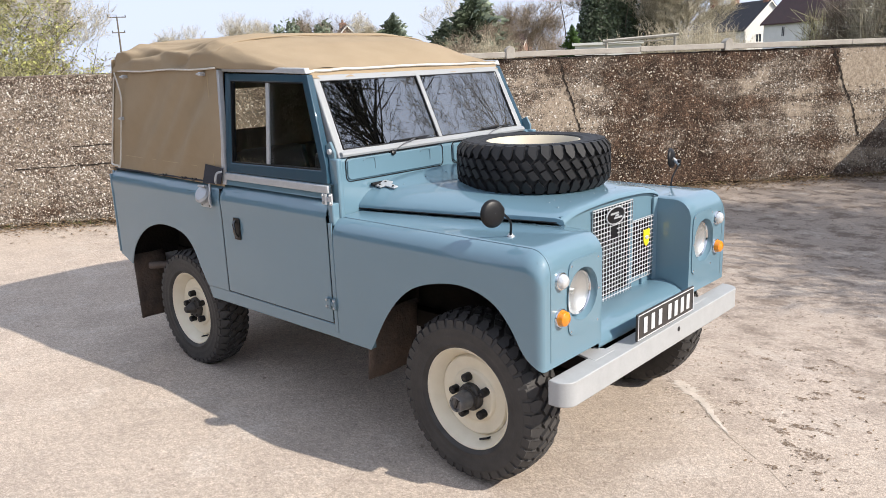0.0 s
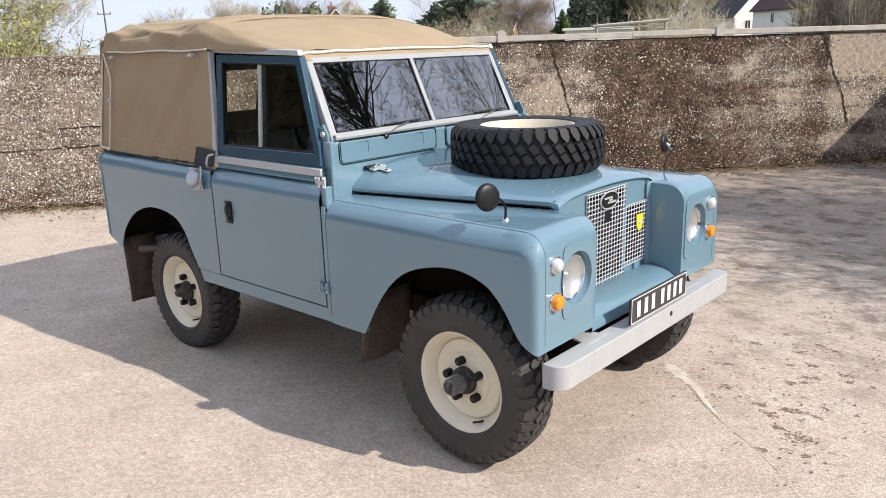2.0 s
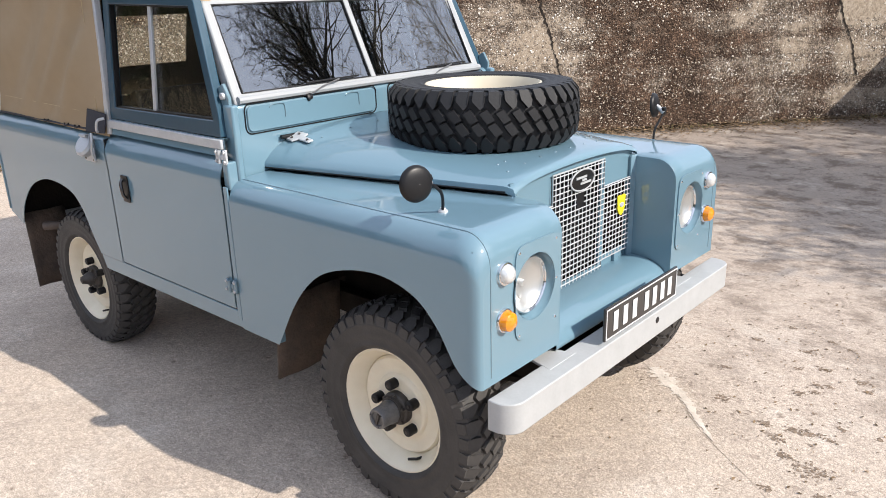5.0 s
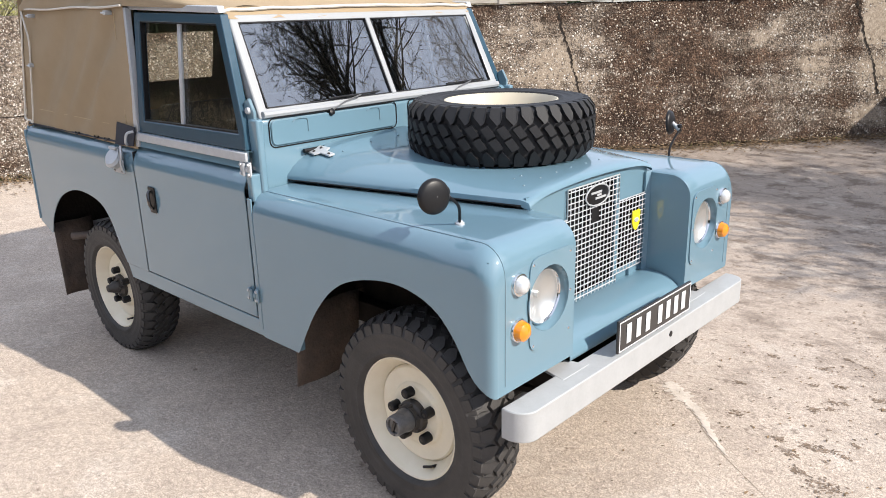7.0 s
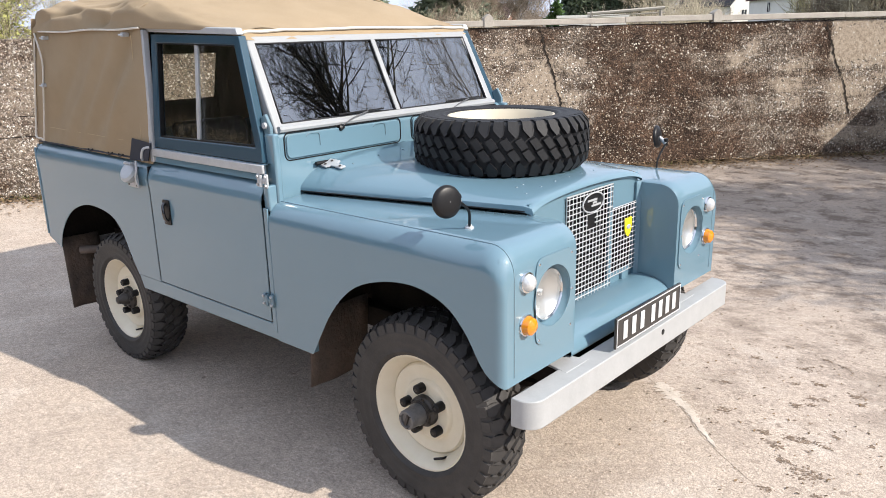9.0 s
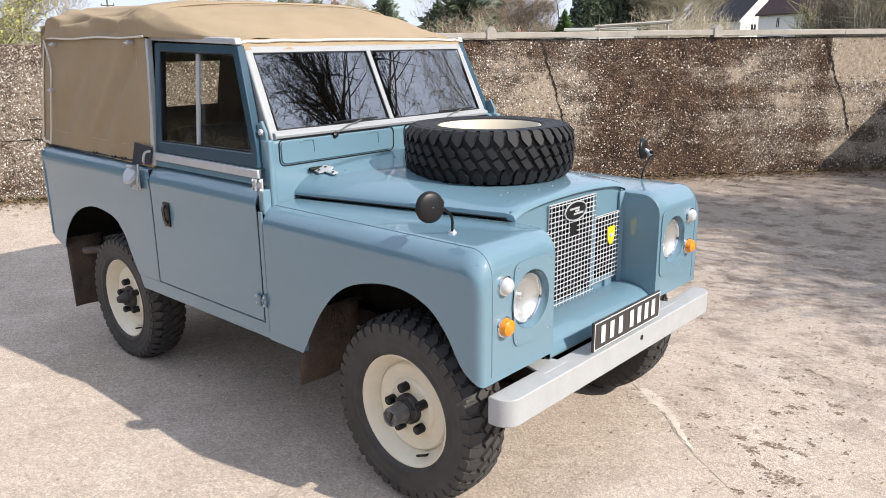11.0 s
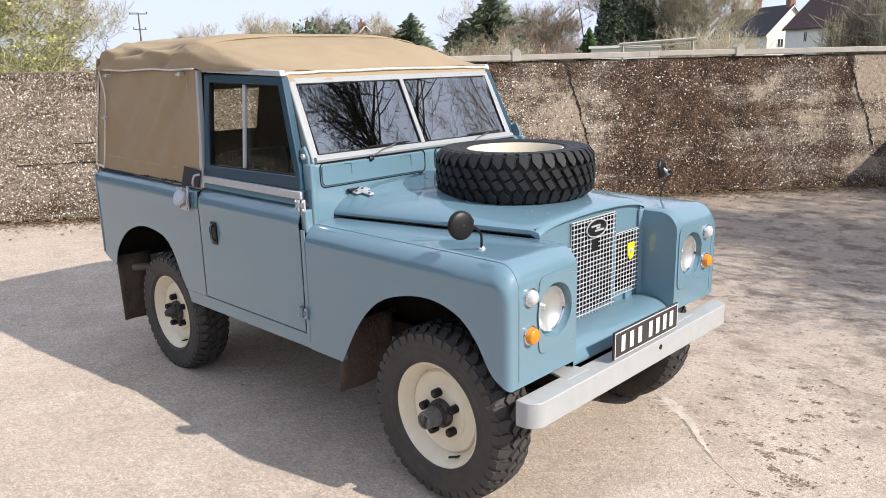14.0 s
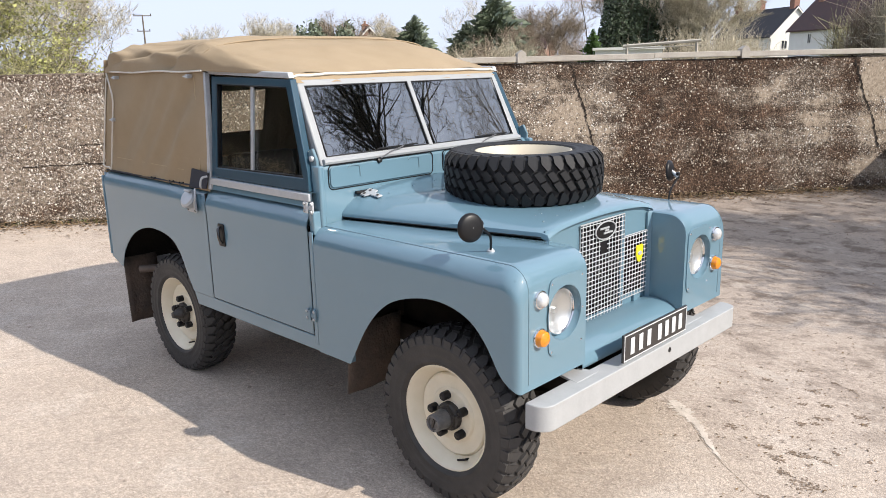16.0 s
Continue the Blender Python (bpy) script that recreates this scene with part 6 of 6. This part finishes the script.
for z, y, w in ((1.077, -0.018, 0.070), (1.055, 0.010, 0.070), (1.066, 0.0, 0.030)):
    part("badge_bar", Geo().box((GX + 0.017, 0.012 + y - w / 2, z - 0.0040), (GX + 0.0195, 0.012 + y + w / 2, z + 0.0040)), GALV, badge)
sh = [(GX + 0.013, 0.296 + a, 0.910 + b) for a, b in ((-0.030, 0.036), (-0.020, 0.040), (0.0, 0.037), (0.020, 0.040), (0.030, 0.036), (0.028, -0.012), (0.016, -0.034), (0.0, -0.044), (-0.016, -0.034), (-0.028, -0.012))]
shield = part("shield_badge", Geo().prism(sh, (0.005, 0, 0)), YELLOW, car, "small yellow enamel shield badge", bevel=0.001)
part("shield_emblem", Geo().lathe([(0.0, 0.004), (0.9, 0.003), (1.0, 0.0)], Matrix.Translation((GX + 0.018, 0.296, 0.910)) @ Matrix(((0, 0, 1, 0), (0.016, 0, 0, 0), (0, 0.010, 0, 0), (0, 0, 0, 1))), 16), GALV, shield)
part("grille_block", Geo().box((GX + 0.003, -0.022, 0.963), (GX + 0.012, 0.026, 1.018)), BLACK, car)
ap = smooth_line([(0.205, 0.676), (0.26, 0.682), (0.325, 0.675), (0.372, 0.652), (0.396, 0.622), (0.400, 0.598), (0.384, 0.584)], 5)
apron = part("front_apron", Geo().sheet([[(x, y, z) for x, z in ap] for y in (-0.392, -0.2, 0, 0.2, 0.392)]), BLUE, car, solid=0.003)
for s in (-1, 1):
    part("apron_latch", Geo().box((0.214, s * 0.29 - 0.018, 0.672), (0.232, s * 0.29 + 0.018, 0.712)), BLUE, apron, bevel=0.003)

# ---- lamps
def lamp(name, x, y, z, prof, material, n=28, rim=None, label=""):
    m = Matrix.Translation((x, y, z)) @ pose(0, 0, 0, 0, 90, 0)
    ob = part(name, Geo().lathe(prof, m, n), material, car, label)
    if rim:
        part("rim", Geo().lathe(rim, m, n), CHROME, ob)
    return ob


for s in (-1, 1):
    hm = Matrix.Translation((FACE_X - 0.026, s * LAMP_Y, LAMP_Z)) @ pose(0, 0, 0, 0, 90, 0)
    hl = lamp("headlight", FACE_X - 0.026, s * LAMP_Y, LAMP_Z, [(0.0, -0.026), (0.022, -0.025), (0.045, -0.020), (0.065, -0.011), (0.078, -0.003), (0.0845, 0.004)], REFLECTOR, 36, label="round headlight with a bright reflector")
    part("glass", Geo().lathe([(0.0, 0.016), (0.03, 0.0155), (0.06, 0.0125), (0.078, 0.008), (0.085, 0.004)], hm, 36), LAMP_GLASS, hl, "clear headlight glass")
    part("bulb_shield", Geo().lathe([(0.0, -0.010), (0.009, -0.011), (0.011, -0.014), (0.011, -0.026)], hm, 16), REFLECTOR, hl)
    part("rim", Geo().lathe([(0.083, 0.002), (0.087, 0.011), (0.091, 0.009), (0.093, 0.0)], hm, 36), CHROME, hl)
    part("bowl_ring", Geo().lathe([(0.092, -0.004), (0.098, 0.004), (0.103, 0.016), (0.106, 0.030), (0.108, 0.031)], hm, 36), BLUE, hl)
    lamp("sidelight", FACE_X, s * 0.690, 0.956, [(0.0, 0.034), (0.014, 0.032), (0.025, 0.024), (0.029, 0.012), (0.030, 0.006)], LENS, 22, [(0.029, 0.010), (0.034, 0.009), (0.036, 0.0)], "small round clear sidelight")
    lamp("indicator", FACE_X, s * 0.690, 0.812, [(0.0, 0.038), (0.016, 0.036), (0.028, 0.027), (0.032, 0.012), (0.033, 0.006)], AMBER, 22, [(0.032, 0.008), (0.036, 0.007), (0.038, 0.0)], "amber flashing indicator lamp")

# ---- bumper and plate
def bumper_outline(z):
    out = []
    for s in (-1, 1):
        arc = [(0.440 + 0.065 * math.sin(radians(a)), s * (0.725 + 0.060 * math.cos(radians(a))) + 0.010, z) for a in range(0, 91, 10)]
        arc = [(0.415, s * 0.785 + 0.010, z)] + arc
        out += arc if s < 0 else list(reversed(arc))
    return out


bumper = part("bumper", Geo().prism(bumper_outline(0.490), (0, 0, 0.100)), BUMPER, car, "silver-grey painted steel bumper", bevel=0.0035)
part("bumper_hole", Geo().lathe([(0.0, 0.002), (0.011, 0.002), (0.012, 0.0)], Matrix.Translation((0.5048, 0.115, 0.555)) @ pose(0, 0, 0, 0, 90, 0), 14), BLACK, bumper)
for s in (-1, 1):
    part("bumper_bracket", Geo().prism([(0.455, s * 0.51, 0.5815), (0.455, s * 0.36, 0.5815), (0.33, s * 0.39, 0.5815), (0.30, s * 0.47, 0.5815)], (0, 0, 0.010)), BUMPER, bumper, bevel=0.003)
    part("chassis_rail", Geo().box((-2.95, s * 0.42 - 0.04, 0.50), (0.43, s * 0.42 + 0.04, 0.59)), DARK, car, bevel=0.004)
part("crossmember", Geo().box((-2.99, -0.72, 0.47), (-2.90, 0.72, 0.59)), GALV, car, bevel=0.005)
part("splash_plate", Geo().box((0.20, -0.40, 0.50), (0.39, 0.40, 0.515)), DARK, car)
plate = part("number_plate", Geo().box((0.493, -0.262, 0.604), (0.503, 0.262, 0.722)), PLATE, car, "black number plate with white figures", bevel=0.003)
part("plate_border", Geo().ring([(0.5035, a * 0.257, 0.663 + b * 0.0545) for a, b in ((-1, -1), (1, -1), (1, 1), (-1, 1))], [(0.5035, a * 0.253, 0.663 + b * 0.0505) for a, b in ((-1, -1), (1, -1), (1, 1), (-1, 1))], (0.0012, 0, 0)), PLATE_WHITE, plate)
for k, y in enumerate((-0.195, -0.130, -0.065, 0.022, 0.082, 0.142, 0.200)):
    part("figure_bar", Geo().box((0.5035, y - 0.015, 0.628), (0.5052, y + 0.015, 0.698)), PLATE_WHITE, plate, bevel=0.003)

# ---- mirrors on the wings: each has been knocked to its own angle
for foot, knee, joint, head, tilt, turn in (((0.155, -0.655, 1.086), (0.182, -0.690, 1.155), (0.180, -0.738, 1.198), (0.182, -0.790, 1.203), 84, -16),
                                            ((0.122, 0.772, 1.066), (0.118, 0.790, 1.120), (0.122, 0.858, 1.186), (0.088, 0.846, 1.216), 84, 10)):
    face = Matrix.Translation(head) @ pose(0, 0, 0, 0, tilt, turn)
    mir = part("wing_mirror", Geo().lathe([(0.0, 0.007), (0.022, 0.0065), (0.042, 0.004), (0.050, 0.0), (0.0535, -0.006), (0.054, -0.011), (0.051, -0.012)], face, 32), BLACK, car, "round black wing mirror on a thin bent stalk")
    part("mirror_glass", Geo().lathe([(0.0, -0.0105), (0.051, -0.0105), (0.051, -0.008)], face, 32), CHROME, mir)
    part("stalk", Geo().tube(smooth_line([foot, knee, joint], 8), 0.0050, 8), BLACK, mir)
    part("stalk_foot", Geo().lathe([(0.0, 0.014), (0.008, 0.013), (0.010, 0.008), (0.015, 0.005), (0.016, 0.0)], Matrix.Translation(foot), 12), GALV, mir)
    arm = part("clamp", Geo().tube([joint, Vector(joint).lerp(Vector(head), 0.5), head], [0.013, 0.010, 0.008], 10), GALV, mir)
    part("clamp_knob", Geo().lathe([(0.0, 0.024), (0.010, 0.022), (0.012, 0.010), (0.008, 0.004), (0.009, -0.006), (0.0, -0.018)], Matrix.Translation(joint) @ pose(0, 0, 0, 10, 0, 0), 10), BLACK, arm)


# ---- wheels
CROWN = 0.013


def crown(z, half):
    """How far the tread falls away towards the shoulders."""
    return CROWN * min(1.15, abs(z) / half) ** 2.6


def tyre_geo(radius, width, lug):
    """Carcass with a rounded crown; the axle is the local z, the outer face at +z."""
    R, W = radius - lug, width / 2
    tread = [(R - crown(k * W, W), k * W) for k in (-0.86, -0.6, -0.3, 0.0, 0.3, 0.6, 0.86)]
    prof = [(0.222, -W * 0.80), (0.27, -W * 0.97), (0.305, -W), (R - 0.040, -W * 0.97), (R - 0.020, -W * 0.92)] + tread + [(R - 0.020, W * 0.92), (R - 0.040, W * 0.97),
            (0.318, W * 0.990), (0.314, W * 1.012), (0.309, W * 1.012), (0.305, W), (0.284, W * 0.995), (0.276, W * 1.008), (0.270, W * 0.985), (0.250, W * 0.960), (0.245, W * 0.985), (0.239, W * 0.980), (0.236, W * 0.955), (0.228, W * 0.900), (0.222, W * 0.80)]
    return Geo().lathe(prof, Matrix.Identity(4), 80)


def block_mesh(name, outline, z0, pitch, height, radius, lug, half, material, taper=0.86):
    """One tread block: an outline in units of pitch and height, raised by the lug's depth and a little narrower on top."""
    vs = []
    for up, k in ((-0.002, 1.0), (lug, taper)):
        for a, h in outline:
            aa, zz = a * k * pitch, z0 + h * k * height
            rr = radius - lug + up - crown(zz, half) - 0.020 * max(0.0, abs(zz) / half - 0.84) / 0.16 * (1.0 if up > 0 else 1.4)
            vs.append((rr * math.cos(aa), rr * math.sin(aa), zz))
    n = len(outline)
    g = Geo().add(vs, [tuple(range(n, 2 * n))] + [(i, (i + 1) % n, (i + 1) % n + n, i + n) for i in range(n)])
    return g.mesh(name, material)


BLOCK = [(-0.54, 0.26), (-0.50, 0.32), (-0.04, 0.60), (0.02, 0.57), (0.54, -0.26), (0.50, -0.32), (0.04, -0.60), (-0.02, -0.57)]
SHOULDER_BLOCK = [(-0.46, 0.06), (-0.40, -0.06), (0.10, -0.54), (0.34, -0.36), (0.42, -0.06), (0.38, 0.50), (-0.40, 0.50)]


def add_tread(base, radius, width, lug, rubber):
    """Two rows of slanted lozenge blocks, stepped shoulder blocks that bend over the edge, and ribs on the sidewall under them."""
    N = 40
    st_ = 2 * math.pi / N
    W, R = width / 2, radius - lug
    rows = []
    for q, zc in enumerate((-0.205, 0.205)):
        rows.append((block_mesh("tread_block", BLOCK, zc * W, st_ * 0.93, 0.41 * W, radius, lug, W, rubber, 0.90), 0.5 * q))
    for sgn in (1, -1):
        shape = [(a * sgn, h * sgn) for a, h in SHOULDER_BLOCK]
        rows.append((block_mesh("shoulder_block", shape, sgn * 0.715 * W, st_ * 0.95, 0.58 * W, radius, lug, W, rubber, 0.91), 0.0 if sgn > 0 else 0.5))
        top, low = R - 0.012, R - 0.046
        lugs = Geo().add([(r * math.cos(st_ * b), r * math.sin(st_ * b), z * sgn) for r, b, z in ((top, -0.30, W * 0.975), (top, 0.30, W * 0.975), (low, 0.20, W * 1.004), (low, -0.20, W * 1.004), (top, -0.32, W * 0.86), (top, 0.32, W * 0.86), (low, 0.22, W * 0.93), (low, -0.22, W * 0.93))],
                         [(0, 1, 2, 3), (0, 4, 5, 1), (1, 5, 6, 2), (2, 6, 7, 3), (3, 7, 4, 0)])
        rows.append((lugs.mesh("side_lug", rubber), 0.0 if sgn > 0 else 0.5))
    for me, shift in rows:
        for k in range(N):
            ob = new(me.name.split(".")[0], me)
            ob.parent = base
            ob.rotation_euler = (0, 0, (k + shift) * st_)


RIM = [(0.225, -0.075), (0.242, -0.085), (0.246, -0.082), (0.232, -0.066), (0.208, -0.055), (0.196, 0.004), (0.198, 0.022), (0.206, 0.036), (0.217, 0.052), (0.227, 0.068), (0.236, 0.080), (0.243, 0.087), (0.249, 0.086), (0.250, 0.080), (0.243, 0.072)]
DISC = [(0.202, 0.000), (0.200, 0.020), (0.196, 0.030), (0.189, 0.036), (0.178, 0.036), (0.160, 0.031), (0.142, 0.029), (0.132, 0.032), (0.126, 0.041), (0.120, 0.045), (0.112, 0.045), (0.060, 0.045), (0.0, 0.045)]


def wheel(x, y, z, s, kind, rubber, radius=0.369, turn=0.0):
    """A pressed steel wheel; s is the side its face looks to."""
    m = Matrix.Translation((x, y, z)) @ (pose(0, 0, 0, 90, 0, 0) if s < 0 else pose(0, 0, 0, 90, 0, 180)) @ pose(0, 0, 0, 0, 0, turn)
    name = "spare_wheel" if kind == "spare" else "wheel"
    if kind == "spare":
        m = Matrix.Translation((x, y, z)) @ pose(0, 0, 0, 0, 0, turn)
    rim = Geo().lathe([(q * 0.90, h) for q, h in RIM], Matrix.Identity(4), 56).lathe([(q * 0.90 if q > 0.1 else q, h) for q, h in DISC], Matrix.Identity(4), 56)
    base = part(name, rim, SPARE_CREAM if kind == "spare" else CREAM, car, "cream painted steel wheel")
    width, lug = (0.215, 0.019) if kind == "spare" else (0.205, 0.012)
    part("tyre", tyre_geo(radius, width, lug), rubber, base, "black chunky off-road tyre")
    add_tread(base, radius, width, lug, rubber)
    if kind != "spare":
        for k in range(5):
            a = 2 * math.pi * k / 5 + radians(100 - turn)
            nut = part("wheel_nut", Geo().lathe([(0.0, 0.036), (0.014, 0.036), (0.0178, 0.033), (0.0188, 0.028), (0.0188, 0.0)], Matrix.Translation((0.088 * math.cos(a), 0.088 * math.sin(a), 0.045)), 12), BLACK, base)
            part("stud_end", Geo().lathe([(0.0, 0.006), (0.006, 0.005), (0.007, 0.0)], Matrix.Translation((0.088 * math.cos(a), 0.088 * math.sin(a), 0.078)), 8), HUB, nut)
        va = radians(-62 - turn)
        part("valve", Geo().tube([(0.190 * math.cos(va), 0.190 * math.sin(va), 0.040), (0.186 * math.cos(va), 0.186 * math.sin(va), 0.060), (0.184 * math.cos(va - 0.20), 0.184 * math.sin(va - 0.20), 0.066)], 0.005, 8), BLACK, base)
        if kind == "front":
            hub = part("hub", Geo().lathe([(0.060, 0.040), (0.060, 0.064), (0.056, 0.070), (0.050, 0.072), (0.048, 0.086), (0.0, 0.086)], Matrix.Identity(4), 24), HUB, base, "greasy dark hub flange")
            cap = part("hub_cap", Geo().lathe([(0.041, 0.084), (0.042, 0.100), (0.038, 0.112), (0.037, 0.148), (0.034, 0.154), (0.027, 0.154), (0.024, 0.146), (0.0, 0.145)], Matrix.Identity(4), 24), HUBCAP, base, "grey freewheeling hub")
            part("hub_dial", Geo().box((-0.021, -0.005, 0.144), (0.021, 0.005, 0.153), pose(0, 0, 0, 0, 0, 50)), HUB, base)
            for k in range(3):
                a = 2 * math.pi * k / 3 + 0.4
                part("cap_screw", Geo().lathe([(0.0, 0.0012), (0.0030, 0.001), (0.0034, 0.0)], Matrix.Translation((0.0305 * math.cos(a), 0.0305 * math.sin(a), 0.154)), 8), BLACK, cap)
        else:
            hub = part("hub", Geo().lathe([(0.062, 0.040), (0.062, 0.062), (0.052, 0.068), (0.036, 0.072), (0.032, 0.096), (0.026, 0.104), (0.018, 0.126), (0.0, 0.130)], Matrix.Identity(4), 24), HUB, base, "greasy dark hub flange")
        for k in range(6):
            a = 2 * math.pi * k / 6
            part("hub_bolt", Geo().lathe([(0.0, 0.012), (0.007, 0.011), (0.0085, 0.0)], Matrix.Translation((0.050 * math.cos(a), 0.050 * math.sin(a), 0.070)), 6), HUB, hub)
    else:
        base.data.transform(Matrix.Translation((0, 0, 0.003)) @ Matrix.Diagonal((1.0, 1.0, 1.12, 1.0)))
        part("rim_well", Geo().lathe([(0.130, 0.056), (0.0, 0.058)], Matrix.Identity(4), 32), SPARE_CREAM, base)
    base.matrix_basis = m
    return base


wheel(-0.020, -0.664, 0.379, -1, "front", RUBBER, 0.372, turn=20)
wheel(-0.020, 0.664, 0.379, 1, "front", RUBBER, 0.372, turn=55)
wheel(-2.244, -0.672, 0.343, -1, "rear", RUBBER, 0.362, turn=5)
wheel(-2.244, 0.672, 0.343, 1, "rear", RUBBER, 0.362, turn=40)
wheel(-0.225, 0.020, 1.283, 0, "spare", SPARE_RUBBER)

# ---- under the car
for x, n in ((0.0, "front_axle"), (-2.245, "rear_axle")):
    ax = part(n, Geo().tube([(x, -0.60, 0.366), (x, 0.60, 0.366)], 0.045, 12), DARK, car)
    part("differential", Geo().lathe([(0.0, 0.13), (0.08, 0.11), (0.125, 0.04), (0.13, 0.0), (0.125, -0.04), (0.08, -0.11), (0.0, -0.13)], Matrix.Translation((x, 0.12, 0.366)) @ pose(0, 0, 0, 0, 90, 0), 18), DARK, ax)
    for s in (-1, 1):
        part("leaf_spring", Geo().tube(smooth_line([(x - 0.48, s * 0.42, 0.50), (x, s * 0.42, 0.44), (x + 0.44, s * 0.42, 0.50)], 6), 0.024, 6), DARK, ax)
part("exhaust_pipe", Geo().tube(smooth_line([(-1.2, 0.2, 0.46), (-1.7, -0.1, 0.50), (-2.3, -0.38, 0.56), (-2.56, -0.54, 0.545), (-2.66, -0.66, 0.54), (-2.745, -0.745, 0.535)], 6), 0.024, 12), PIPE, car, "rusty brown exhaust tailpipe")
part("gearbox", Geo().box((-1.5, -0.20, 0.42), (-0.55, 0.20, 0.70)), DARK, car, bevel=0.03)
part("fuel_tank", Geo().box((-1.62, -0.70, 0.46), (-1.05, -0.46, 0.68)), DARK, car, bevel=0.02)
part("steering_rod", Geo().tube([(0.16, -0.58, 0.40), (0.16, 0.58, 0.40)], 0.018, 8), DARK, car)
for s in (-1, 1):
    fl = Geo()
    fl.sheet([[(-0.545 + 0.006 * math.sin(y * 30) - 0.03 * (1 - k), s * y, 0.335 + 0.33 * k) for k in np.linspace(0, 1, 6)] for y in np.linspace(0.50, 0.800, 8)])
    part("mud_flap", fl, MUD, car, "worn brown rubber mud flap", solid=0.008)
    fr = Geo()
    fr.sheet([[(-2.852 + 0.006 * math.sin(y * 40) + 0.02 * (1 - k), s * y, 0.172 + 0.43 * k) for k in np.linspace(0, 1, 6)] for y in np.linspace(0.58, 0.805, 8)])
    part("mud_flap", fr, MUD, car, "worn brown rubber mud flap", solid=0.008)

# ---- inside the cab
part("cab_floor", Geo().box((-1.70, -0.74, 0.56), (-0.78, 0.74, 0.60)), DARK, car)
part("seat_box", Geo().box((-1.70, -0.72, 0.60), (-1.22, 0.72, 0.88)), BLUE_DULL, car, bevel=0.01)
for y in (-0.45, 0.0, 0.45):
    st = part("seat", Geo().box((-1.64, y - 0.20, 0.88), (-1.20, y + 0.20, 0.98)), SEAT, car, "black vinyl seat", bevel=0.03, seg=3)
    part("backrest", Geo().prism([(-1.66, y - 0.20, 0.98), (-1.58, y - 0.20, 0.98), (-1.66, y - 0.20, 1.33), (-1.74, y - 0.20, 1.33)], (0, 0.40, 0)), SEAT, st, bevel=0.03, seg=3)
part("dashboard", Geo().box((-1.00, -0.70, 1.10), (-0.90, 0.70, 1.36)), SEAT, car, bevel=0.02)
sw = part("steering_wheel", Geo().tube([Matrix.Translation((-1.14, -0.42, 1.235)) @ pose(0, 0, 0, 0, -38, 0) @ Vector((0.195 * math.cos(a), 0.195 * math.sin(a), 0)) for a in np.linspace(0, 2 * math.pi, 36, endpoint=False)], 0.011, 8, closed=True), BLACK, car)
part("spoke", Geo().tube([Matrix.Translation((-1.14, -0.42, 1.235)) @ pose(0, 0, 0, 0, -38, 0) @ Vector(p) for p in ((0, -0.19, 0), (0, 0, -0.02), (0, 0.19, 0))], 0.008, 6), BLACK, sw)
part("column", Geo().tube([(-1.14, -0.42, 1.235), (-0.85, -0.42, 0.88)], 0.02, 8), BLACK, sw)
